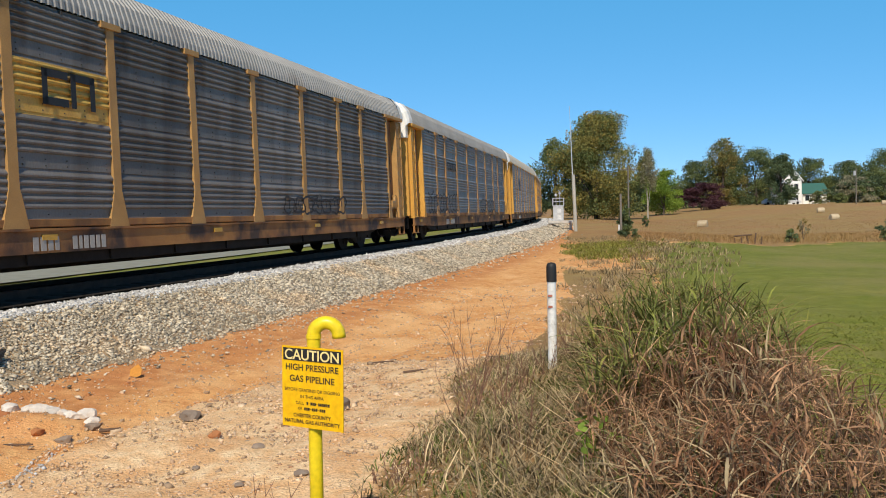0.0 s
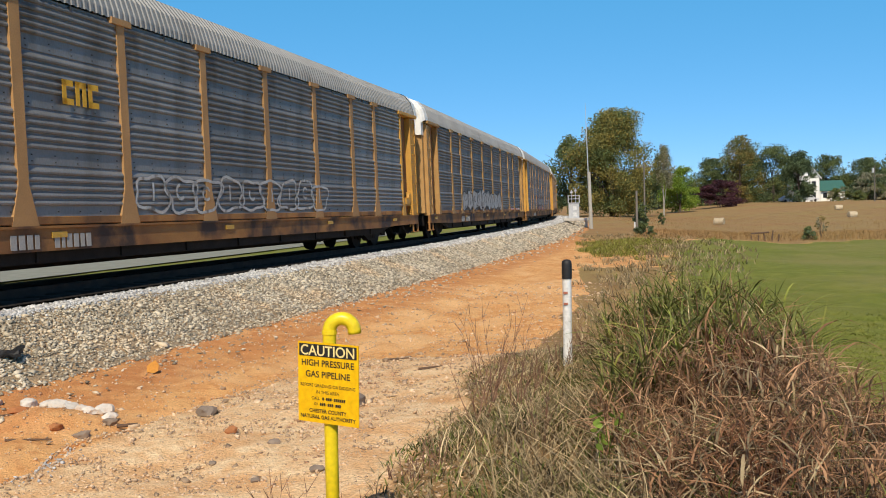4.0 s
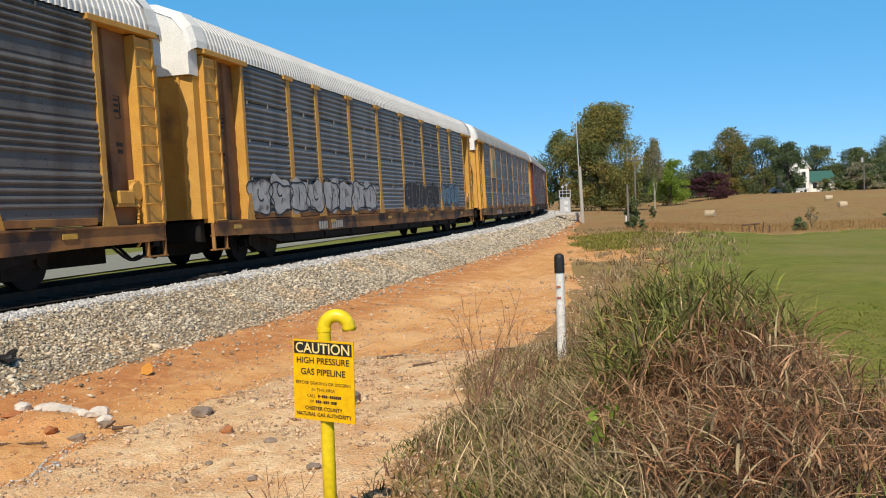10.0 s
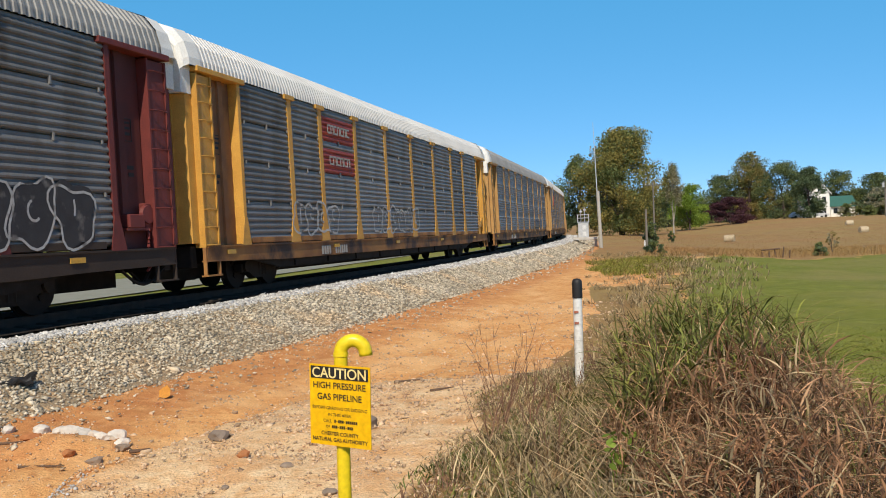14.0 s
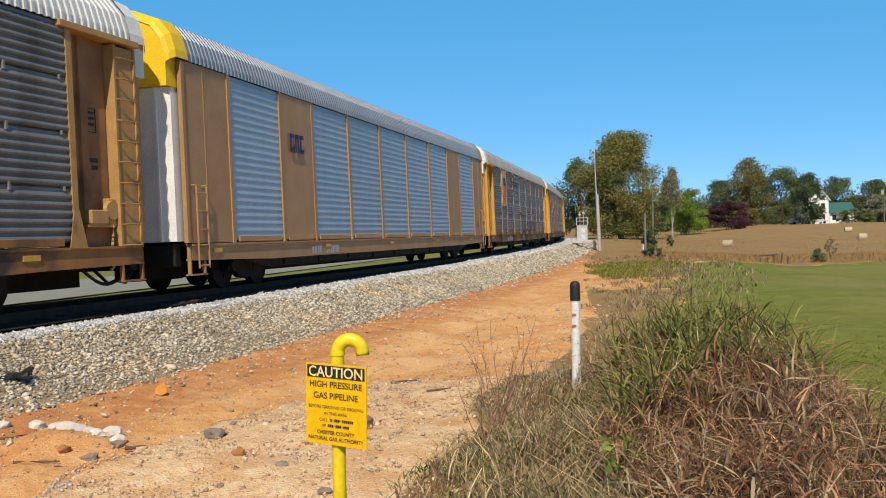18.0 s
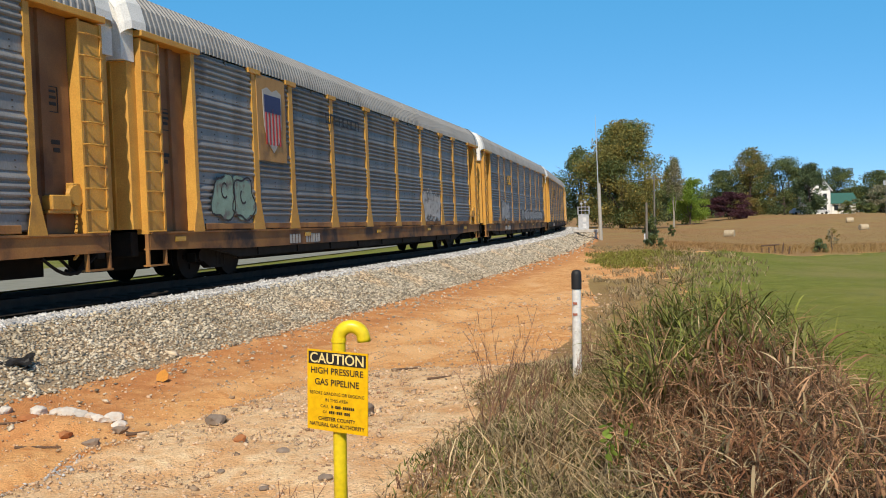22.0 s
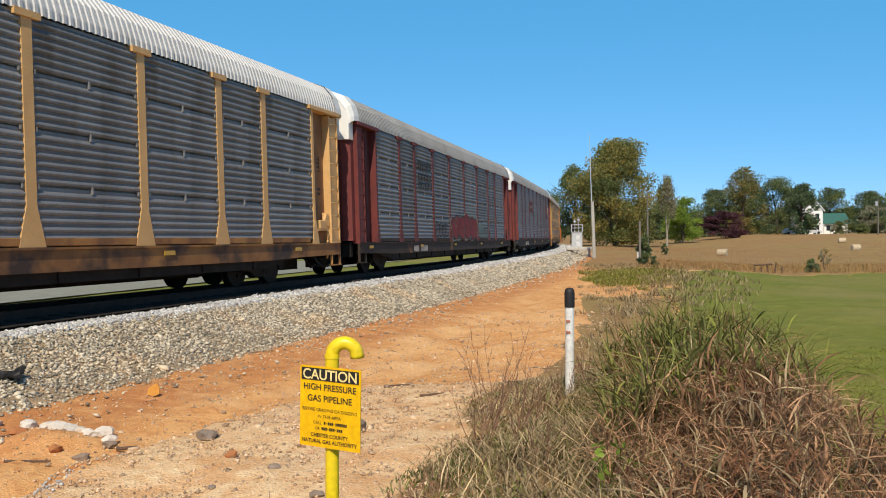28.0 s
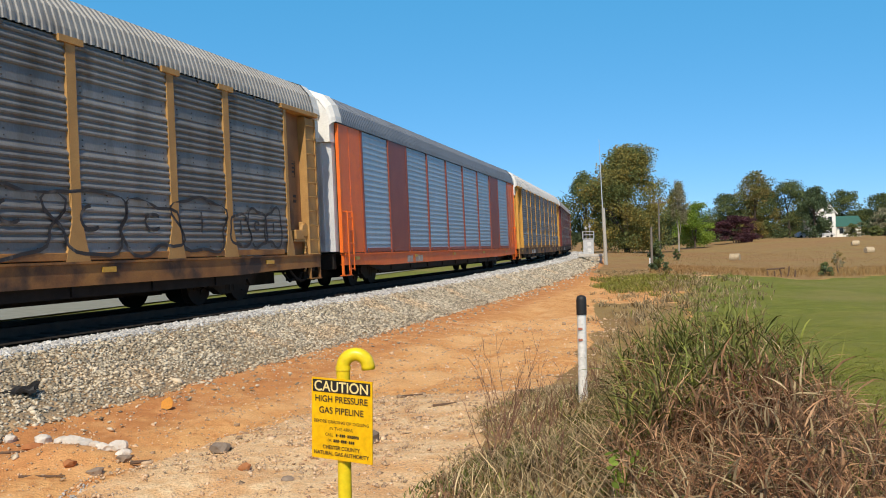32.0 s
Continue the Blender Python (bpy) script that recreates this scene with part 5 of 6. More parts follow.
def ballast_stones():
    rnd = np.random.default_rng(5)
    bu, bz = [b[0] for b in BALLAST], [b[1] for b in BALLAST]
    pl, sz, top = [], [], []
    for s0, s1, n, size in ((-34, -16, 42000, 0.028), (-16, 4, 34000, 0.037), (4, 30, 18000, 0.055), (30, 95, 11000, 0.08)):
        s = s0 + (s1 - s0) * rnd.random(n)
        u = 1.42 + (4.75 - 1.42) * rnd.random(n) ** 0.9
        spill = rnd.random(n) < 0.06
        u = np.where(spill, 4.3 + np.abs(rnd.normal(0, 0.6, n)), u)
        thin = (u > 3.9) & (rnd.random(n) < 0.75 * smooth(3.8, 4.8, u))
        u = np.where(thin, 1.6 + 2.3 * rnd.random(n), u)
        a = H0 - s / RAD
        sh = shoulder(s + 36)
        v = np.where(u < 2.85, 1.45 + (u - 1.45) / 1.4 * (1.4 - sh), u - sh)
        v = np.where(u < 2.85, np.maximum(v, 1.42 + 0.3 * rnd.random(n)), v)
        x, y = CX + (RC + v) * np.cos(a), CY - (RC + v) * np.sin(a)
        z = np.maximum(np.interp(u, bu, bz) + 0.5 * GRADE * 55 * np.tanh(s / 55), ground_z(x, y))
        k = size * rnd.lognormal(0, 0.30, n)
        pl.append(np.stack([x, y, z + 0.25 * k], -1))
        sz.append(k)
        top.append(u + rnd.normal(0, 0.08, n) < 2.92)
    pl, sz, top = np.concatenate(pl), np.concatenate(sz), np.concatenate(top)
    tagged(stones("shoulder_stones", pl[top], sz[top], M["pale_stone"], 7), "fresh pale grey stones on the ballast shoulder", "ballast", kind="stuff")
    return tagged(stones("ballast_stones", pl[~top], sz[~top], M["stone"], 6, 0.58), "loose grey and buff crushed ballast stones", "ballast", kind="stuff")


def pad_pebbles():
    rnd = np.random.default_rng(8)
    n = 80000
    y = 2.8 + 22 * rnd.random(n) ** 1.5
    x = -0.55 * y - 0.8 + (0.75 * y + 1.2) * rnd.random(n)
    u = off_track(x, y)
    keep = (u > 4.6) & (x < left_edge(y) + 0.3)
    x, y, u = x[keep], y[keep], u[keep]
    dense = np.where((u > 7.4) & (y < 12), 1.0, 0.42)
    k2 = rnd.random(len(x)) < dense
    x, y = x[k2], y[k2]
    k = 0.0078 * rnd.lognormal(0, 0.5, len(x)) * (0.7 + 0.055 * y)
    tagged(stones("pebbles", np.stack([x, y, ground_z(x, y) + 0.2 * k], -1), k, M["pebble"], 9, 0.6), "pale and rusty pebbles strewn over the clay", "pebbles", kind="stuff")
    # grey gravel heap spilling in beside the stones
    n = 5000
    x, y = -3.10 + rnd.normal(0, 0.18, n), 5.72 + rnd.normal(0, 0.20, n)
    k = 0.013 * rnd.lognormal(0, 0.3, n)
    tagged(stones("gravel_spill", np.stack([x, y, ground_z(x, y) + 0.3 * k], -1), k, M["pale_gravel"], 10, 0.7), "patch of pale grey crushed gravel on the clay", "gravel", kind="stuff")


def rock(name, x, y, size, material, label, seed, flat=0.6):
    rnd = random.Random(seed)
    bm = bmesh.new()
    bmesh.ops.create_icosphere(bm, subdivisions=2, radius=1.0)
    off = Vector((rnd.random() * 9, rnd.random() * 9, rnd.random() * 9))
    for v in bm.verts:
        v.co *= 1 + 0.45 * noise.noise(v.co * 1.3 + off) + 0.12 * noise.noise(v.co * 4 + off)
        v.co.x *= size[0]
        v.co.y *= size[1]
        v.co.z *= size[2]
    ob = part(name, bm, material)
    ob.matrix_basis = pose(x, y, gz(x, y) + size[2] * 0.5, 0, rnd.uniform(-8, 8), rnd.uniform(0, 360))
    return tagged(ob, label, "rock", "rocks on the clay bank")


M["pale_gravel"] = mat("pale_grey_gravel", (0.52, 0.52, 0.52), (0.42, 0.42, 0.42), 2, 0.9, vary=0.3, island=True)
M["white_rock"] = mat("white_quartz_rock", (0.66, 0.62, 0.56), (0.52, 0.46, 0.40), 8, 0.85, bump=0.5, fine=30, c3=(0.45, 0.28, 0.16), c3_scale=6, c3_at=0.62)
M["grey_rock"] = mat("grey_rock", (0.28, 0.22, 0.17), (0.19, 0.15, 0.12), 8, 0.9, bump=0.5, fine=30, c3=(0.30, 0.20, 0.13), c3_scale=6, c3_at=0.6)
M["clay"] = mat("orange_clay_clod", (0.42, 0.18, 0.07), (0.34, 0.13, 0.05), 5, 0.95, bump=0.6, fine=30)
M["brown_stick"] = mat("brown_dead_wood", (0.16, 0.10, 0.065), (0.10, 0.065, 0.045), 8, 0.9)


def rocks():
    for i, (x, y, w) in enumerate(((-5.10, 9.91, 0.09), (-4.71, 9.86, 0.105), (-4.43, 9.74, 0.10), (-4.26, 9.59, 0.12), (-4.11, 9.57, 0.10), (-3.97, 9.47, 0.085), (-3.85, 9.36, 0.08), (-3.79, 9.58, 0.12), (-3.62, 9.30, 0.08), (-4.30, 9.85, 0.08))):
        rock("white_rock", x, y, (w * 1.05, w * 0.75, w * 0.62), M["white_rock"], "pale quartz rock in a row on the bank", 20 + i)
    for i, (x, y, w, m2) in enumerate(((-3.55, 9.15, 0.085, "grey_rock"), (-3.64, 8.66, 0.09, "grey_rock"), (-1.95, 6.95, 0.10, "grey_rock"), (-0.86, 7.2, 0.11, "grey_rock"), (-1.60, 6.28, 0.055, "clay"), (-4.55, 9.3, 0.10, "clay"), (-3.95, 8.8, 0.08, "clay"), (-1.24, 5.94, 0.045, "grey_rock"), (-0.86, 5.30, 0.045, "grey_rock"), (-3.2, 6.1, 0.06, "grey_rock"),
                                       (-1.9, 4.7, 0.05, "grey_rock"), (-1.55, 5.6, 0.03, "grey_rock"), (-1.2, 5.2, 0.03, "grey_rock"))):
        rock("rock" if m2 == "grey_rock" else "clay_clod", x, y, (w, w * 0.75, w * 0.5), M[m2], "dark grey rock on the clay" if m2 == "grey_rock" else "orange clay clod on the bank", 40 + i)
    bm = bmesh.new()
    rod(bm, (0, 0, 0.02), (0.20, 0.03, 0.03), 0.020, 7, 0.016)
    st = part("broken_branch", bm, M["brown_stick"])
    st.location = (-3.45, 9.05, gz(-3.45, 9.05))
    tagged(st, "short brown broken branch beside the pale rocks", "branch")
    for i, (x, y, ln, a) in enumerate(((-0.42, 8.9, 0.25, 20), (-0.9, 10.4, 0.30, 10), (0.05, 7.9, 0.22, 15), (0.45, 10.0, 0.3, -12), (-4.9, 9.3, 0.5, 5), (-4.3, 8.5, 0.45, -6))):
        bm = bmesh.new()
        rod(bm, (0, 0, 0.012), (ln, 0.02, 0.02), 0.014, 6, 0.008)
        o = part("dead_stick", bm, M["brown_stick"])
        o.matrix_basis = pose(x, y, gz(x, y), 0, 0, a)
        tagged(o, "dead brown stick lying on the clay", "stick", "sticks on the ground")
    # black rubber strip on the ballast toe
    bm = bmesh.new()
    bmesh.ops.create_grid(bm, x_segments=16, y_segments=6, size=1)
    for v in bm.verts:
        n3 = Vector((v.co.x * 3.1, v.co.y * 2.3, 4.0))
        v.co = Vector((v.co.x * 0.50 + 0.08 * noise.noise(n3), v.co.y * 0.13 + 0.05 * noise.noise(n3 + Vector((3, 1, 0))), 0.06 + 0.10 * abs(noise.noise(n3 * 1.2))))
    ext = bmesh.ops.extrude_face_region(bm, geom=bm.faces[:])
    bmesh.ops.translate(bm, vec=(0, 0, -0.03), verts=[g for g in ext["geom"] if isinstance(g, bmesh.types.BMVert)])
    o = part("rubber_debris", bm, M["black"])
    o.matrix_basis = pose(-6.02, 11.35, -0.24, 8, -4, 12)
    tagged(o, "crumpled black rubber sheet at the ballast edge", "debris")
    # orange marker flags
    for x, y in ((-4.04, 11.88), (-0.98, 7.25)):
        z = gz(x, y)
        f = tagged(new("marker_flag"), "small orange plastic marker flag on a wire", "marker flag", "marker flags on the bank")
        f.location = (x, y, z)
        bm = bmesh.new()
        rod(bm, (0, 0, -0.05), (0.01, 0, 0.13), 0.003, 5)
        part("wire", bm, M["cabinet"], f)
        bm = bmesh.new()
        prism(bm, [(-0.07, 0.02), (0.02, 0.0), (0.08, 0.03), (0.09, 0.11), (0.05, 0.17), (-0.01, 0.14), (-0.06, 0.10)], "y", -0.004, 0.004)
        part("flag", bm, M["flag_orange"], f)


M["flag_orange"] = mat("faded_orange_plastic", (0.78, 0.40, 0.09), (0.68, 0.32, 0.06), 5, 0.5, trans=0.2)
ballast_stones()
pad_pebbles()
rocks()


# ---- grass and weeds ----
def blades(name, x, y, h, width, lean, material, seed, label, droop=0.5, z=None):
    """Bent, tapering blades in one mesh."""
    rnd = np.random.default_rng(seed)
    n = len(x)
    z = ground_z(x, y) - 0.02 if z is None else z
    a = rnd.random(n) * 6.28
    dx, dy = np.cos(a), np.sin(a)
    side = a + 1.57 + rnd.normal(0, 0.6, n)
    sx, sy = np.cos(side), np.sin(side)
    ln = lean * (0.3 + rnd.random(n)) * h
    dr = droop * rnd.random(n) * h
    levels = ((0.0, 0.0, 0.0, 1.0), (0.45, 0.25, 0.0, 0.9), (0.8, 0.62, 0.12, 0.65), (1.0, 1.05, 0.75, 0.08))
    vs = []
    for up, out, dn, wd in levels:
        px, py, pz = x + dx * ln * out, y + dy * ln * out, z + h * up - dr * dn
        for sgn in (-1, 1):
            vs.append(np.stack([px + sgn * sx * width * wd, py + sgn * sy * width * wd, pz], -1))
    v = np.stack(vs, 1).reshape(-1, 3)
    f = np.array([(0, 1, 3, 2), (2, 3, 5, 4), (4, 5, 7, 6)])
    faces = (f[None] + 8 * np.arange(n)[:, None, None]).reshape(-1, 4)
    return tagged(new(name, raw_mesh(name, v, faces, material)), label, "grass", kind="stuff")


def clump_field(n, seed, x0, x1, y0, y1, keep, clumps=None):
    rnd = np.random.default_rng(seed)
    if clumps:
        cx, cy = x0 + (x1 - x0) * rnd.random(clumps), y0 + (y1 - y0) * rnd.random(clumps)
        i = rnd.integers(0, clumps, n)
        x, y = cx[i] + rnd.normal(0, 0.10, n), cy[i] + rnd.normal(0, 0.10, n)
    else:
        x, y = x0 + (x1 - x0) * rnd.random(n), y0 + (y1 - y0) * rnd.random(n)
    k = keep(x, y)
    return x[k], y[k], rnd


M["reed_stem"] = mat("dry_reed_stem", (0.20, 0.10, 0.06), (0.32, 0.19, 0.11), 3, 0.8, bump=0, vary=0.4, island=True)


def grasses():
    inside = lambda x, y: (x > left_edge(y) + 0.95) & (x < right_edge(y))
    deep = lambda x, y: (x > left_edge(y) + 1.0) & (x < right_edge(y))
    edge_k = lambda x, y: 0.62 + 0.38 * smooth(0.0, 0.4, right_edge(y) - x)
    tall = lambda x, y: (0.36 + 0.31 * smooth(0.8, 1.9, x - left_edge(y))) * edge_k(x, y)

    def reeds(name, n, seed, y0, y1, area, clumps, hk, per, leaf, wide, material, label):
        """Slender dark stems with narrow leaves that rise, arch over and hang, curling at the tips."""
        x, y, rn = clump_field(n, seed, 0.1, 3.4, y0, y1, area, clumps)
        m = len(x)
        top, z0 = hk(x, y) * (0.62 + 0.5 * rn.random(m)), ground_z(x, y) - 0.04
        a, ln = rn.random(m) * 6.28, 0.22 * rn.random(m)
        bend = lambda f: (x + np.cos(a) * ln * top * f ** 1.6, y + np.sin(a) * ln * top * f ** 1.6, z0 + top * f)
        vs = []
        for f in (0.0, 0.4, 0.75, 1.0):
            p, w = np.stack(bend(np.full(m, f)), -1), (0.0034 - 0.0022 * f)
            for k in range(3):
                vs.append(p + w * np.array([math.cos(2.1 * k), math.sin(2.1 * k), 0.0]))
        f3 = np.array([(3 * i + k, 3 * i + (k + 1) % 3, 3 * i + 3 + (k + 1) % 3, 3 * i + 3 + k) for i in range(3) for k in range(3)])
        stems = raw_mesh(name + "_stems", np.stack(vs, 1).reshape(-1, 3), (f3[None] + 12 * np.arange(m)[:, None, None]).reshape(-1, 4), M["reed_stem"])
        tagged(new("reed_stems", stems), "dark upright stems of the " + label, "grass", kind="stuff")
        i = np.repeat(np.arange(m), per)
        q = len(i)
        f = 0.12 + 0.86 * rn.random(q)
        px, py, pz = (x + np.cos(a) * ln * top * 0.0)[i], y[i], z0[i]
        px, py, pz = px + (np.cos(a) * ln * top)[i] * f ** 1.6, py + (np.sin(a) * ln * top)[i] * f ** 1.6, pz + top[i] * f
        b2, L = rn.random(q) * 6.28, (leaf[0] + leaf[1] * rn.random(q))
        w2 = wide[0] + wide[1] * rn.random(q)
        el, fall = 1.42 - 0.7 * rn.random(q) ** 2, 0.5 + 2.9 * rn.random(q) ** 1.5
        tw = rn.normal(0, 0.5, q)
        d, out, vs = np.cos(b2), np.sin(b2), []
        rad, up = np.zeros(q), np.zeros(q)
        for k, wd in enumerate((0.7, 1.0, 0.9, 0.65, 0.35, 0.06)):
            sa = b2 + 1.57 + tw * k * 0.5
            sx, sy, sz = np.cos(sa), np.sin(sa), 0.5 * np.sin(tw * k)
            ex = 0.012 * k * k * np.sin(tw * 3)
            cx, cy, cz = px + d * rad - out * ex, py + out * rad + d * ex, pz + up
            for sg in (-1, 1):
                vs.append(np.stack([cx + sg * sx * w2 * wd, cy + sg * sy * w2 * wd, cz + sg * sz * w2 * wd], -1))
            ang = el - fall * (k / 5) ** 1.3
            rad, up = rad + np.cos(ang) * L / 5, up + np.sin(ang) * L / 5
        f2 = np.array([(2 * k, 2 * k + 1, 2 * k + 3, 2 * k + 2) for k in range(5)])
        v = np.stack(vs, 1).reshape(-1, 3)
        tagged(new(name, raw_mesh(name, v, (f2[None] + 12 * np.arange(q)[:, None, None]).reshape(-1, 4), material)), label, "grass", kind="stuff")

    # rust-brown thicket near the path
    reeds("dry_tall_grass", 3800, 11, 3.1, 6.6, inside, 520, tall, 7, (0.08, 0.15), (0.0026, 0.0036), M["grass_rust"], "rust-brown withered tall grass thicket")
    reeds("dead_grass", 1300, 13, 3.1, 7.0, inside, 260, tall, 6, (0.10, 0.18), (0.003, 0.0045), M["grass_dead"], "straw-coloured dead grass among the thicket")
    reeds("thicket_green_grass", 750, 47, 2.7, 6.2, inside, 200, lambda x, y: 0.7 * tall(x, y), 7, (0.15, 0.22), (0.0025, 0.0035), M["grass_green"], "green grass low in the thicket")
    # green tall grass behind
    high = lambda x, y: (0.46 + 0.25 * smooth(0.9, 1.6, x - left_edge(y))) * (0.82 + 0.18 * smooth(0.0, 0.4, right_edge(y) - x))
    reeds("tall_green_grass", 1050, 15, 5.4, 8.4, deep, 200, high, 8, (0.2, 0.3), (0.004, 0.005), M["grass_green"], "tall green grass with arching blades")
    reeds("green_grass_tips", 420, 17, 5.4, 8.4, deep, 150, high, 6, (0.22, 0.3), (0.005, 0.005), M["grass_weed"], "yellow-green arching grass blades")
    reeds("brown_grass", 800, 45, 5.2, 8.2, deep, 220, high, 7, (0.16, 0.24), (0.003, 0.004), M["grass_rust"], "brown drying grass among the green")
    reeds("withered_leaves", 420, 61, 5.4, 8.2, deep, 160, lambda x, y: 0.92 * high(x, y), 6, (0.14, 0.24), (0.003, 0.0035), M["grass_straw"], "pale withered leaves hanging among the green grass")
    # seed stalks standing above
    x, y, r = clump_field(110, 19, 0.8, 3.2, 5.2, 8.4, deep)
    blades("seed_stalks", x, y, (0.70 + 0.28 * r.random(len(x))) * edge_k(x, y), 0.004, 0.22, M["brown_stick"], 20, "dark seed stalks above the grass", 0.05)
    # low mixed verge on the path side
    verge = lambda x, y: (x > left_edge(y) - 0.3) & (x < left_edge(y) + 1.5)
    x, y, r = clump_field(24000, 21, -0.9, 3.2, 2.9, 11, verge, 620)
    k = smooth(-0.3, 1.1, x - left_edge(y))
    blades("verge_grass", x, y, (0.08 + 0.26 * k) * (1 - 0.45 * smooth(5.6, 7.4, y)) * (0.5 + 0.8 * r.random(len(x))), 0.0022 + 0.0036 * r.random(len(x)), 1.2, M["grass_dead"], 22, "thin dry verge grass along the clay path", 0.9)
    x, y, r = clump_field(15000, 23, -0.9, 3.2, 3.0, 11, verge, 420)
    k = smooth(-0.3, 1.1, x - left_edge(y))
    blades("verge_green_grass", x, y, (0.07 + 0.22 * k) * (1 - 0.45 * smooth(5.6, 7.4, y)) * (0.5 + 0.8 * r.random(len(x))), 0.0025 + 0.004 * r.random(len(x)), 0.9, M["grass_green"], 24, "low green grass mixed into the verge", 0.7)
    x, y, r = clump_field(3200, 49, -0.9, 3.2, 2.9, 10, verge, 300)
    k = smooth(-0.3, 1.1, x - left_edge(y))
    blades("verge_straw", x, y, (0.14 + 0.36 * k) * (1 - 0.5 * smooth(5.6, 7.4, y)) * (0.5 + 0.8 * r.random(len(x))), 0.002 + 0.003 * r.random(len(x)), 1.3, M["grass_straw"], 50, "pale straw strands over the verge", 1.2)
    # weeds along the far verge
    soft = np.random.default_rng(90)
    far = lambda x, y: (x > left_edge(y) - 0.2 + 0.02 * y) & (x < left_edge(y) + (1.6 + 0.11 * y) * soft.random(len(x))) & (off_track(x, y) > 6.6) & (x > 0.128 * y)
    x, y, r = clump_field(26000, 25, 0.5, 14, 8.5, 52, far, 900)
    blades("verge_weeds", x, y, (0.10 + 0.22 * r.random(len(x))), 0.002 + 0.00035 * y, 0.9, M["grass_dead"], 26, "brown weeds along the field edge", 0.5)
    x, y, r = clump_field(5000, 27, 0.5, 16, 9.5, 58, far, 260)
    blades("verge_green_weeds", x, y, (0.10 + 0.20 * r.random(len(x))), 0.002 + 0.00035 * y, 0.9, M["grass_weed"], 28, "green weeds along the field edge", 0.5)
    patch = lambda x, y: (x > 0.134 * y + 0.4 * np.sin(y)) & (x < (0.20 + 0.002 * (y - 30)) * y + 2.0 * (soft.random(len(x)) - 0.6))
    x, y, r = clump_field(16000, 51, 5.4, 12, 37, 52, patch)
    blades("weed_patch", x, y, 0.08 + 0.22 * r.random(len(x)), 0.005 + 0.008 * r.random(len(x)), 0.8, M["grass_weed"], 52, "rank green weeds below the ballast", 0.8)
    x, y, r = clump_field(30000, 53, 2.4, 20, 12, 64, patch, 1500)
    blades("brown_weed_patch", x, y, 0.06 + 0.16 * r.random(len(x)), 0.006 + 0.008 * r.random(len(x)), 1.2, M["grass_dead"], 54, "brown weeds below the ballast", 0.6)
    # mown lawn
    lawn = lambda x, y: (x > right_edge(y) - 0.3) & (x < 0.75 * y)
    fade = np.random.default_rng(91)
    near_lawn = lambda x, y: lawn(x, y) & (fade.random(len(x)) < smooth(19, 9, y))
    x, y, r = clump_field(330000, 29, 1.8, 13, 5.5, 19, near_lawn)
    blades("lawn_grass", x, y, 0.015 + 0.04 * r.random(len(x)), 0.0022 + 0.0003 * y, 1.6, M["grass_lawn"], 30, "short mown green lawn grass", 0.5)
    # hayfield edge
    hay = lambda x, y: (y > 54.5 + 0.03 * x + 2.5 * soft.random(len(x))) & (off_track(x, y) > 9)
    x, y, r = clump_field(40000, 33, 8, 60, 51, 74, hay)
    blades("field_edge_grass", x, y, (0.12 + 0.28 * r.random(len(x))) * (0.5 + 0.5 * smooth(74, 60, y)), 0.009, 0.8, M["grass_field"], 34, "tall tawny grass at the hayfield edge", 0.4)
    x, y, r = clump_field(26000, 35, 8, 110, 72, 150, hay)
    blades("hayfield_grass", x, y, 0.06 + 0.12 * r.random(len(x)), 0.013, 0.9, M["grass_field"], 36, "brown hayfield stubble", 0.4)


M["grass_field"] = mat("grass_field", (0.38, 0.225, 0.10), (0.32, 0.215, 0.085), 0.10, 0.8, bump=0, vary=0.3, island=True, trans=0.2, spec=0.1)
grasses()


def dry_weed(x, y, h, n, spread, material, label, seed, z=None):
    """Bare branching stems from one foot."""
    rnd = random.Random(seed)
    bm = bmesh.new()
    for i in range(n):
        a, tilt = rnd.random() * 6.28, rnd.uniform(0.1, spread)
        d = Vector((math.cos(a) * tilt, math.sin(a) * tilt * 0.6, 1)).normalized()
        p = Vector((rnd.uniform(-0.05, 0.05), rnd.uniform(-0.05, 0.05), -0.03))
        seg = h * rnd.uniform(0.6, 1.0) / 4
        for k in range(4):
            q = p + d * seg
            rod(bm, p, q, 0.0045 * (1 - 0.2 * k), 4, 0.0045 * (0.8 - 0.2 * k))
            for m2 in range(2 if k else 0):
                e = (d + Vector((rnd.uniform(-0.7, 0.7), rnd.uniform(-0.7, 0.7), 0.2))).normalized()
                rod(bm, q, q + e * seg * rnd.uniform(0.5, 1.1), 0.0022, 3, 0.001)
            d = (d + Vector((rnd.uniform(-0.16, 0.16), rnd.uniform(-0.16, 0.16), 0))).normalized()
            p = q
    ob = part("dry_weed", bm, material)
    ob.location = (x, y, gz(x, y))
    return tagged(ob, label, "weed", "dry weeds beside the path", "stuff")


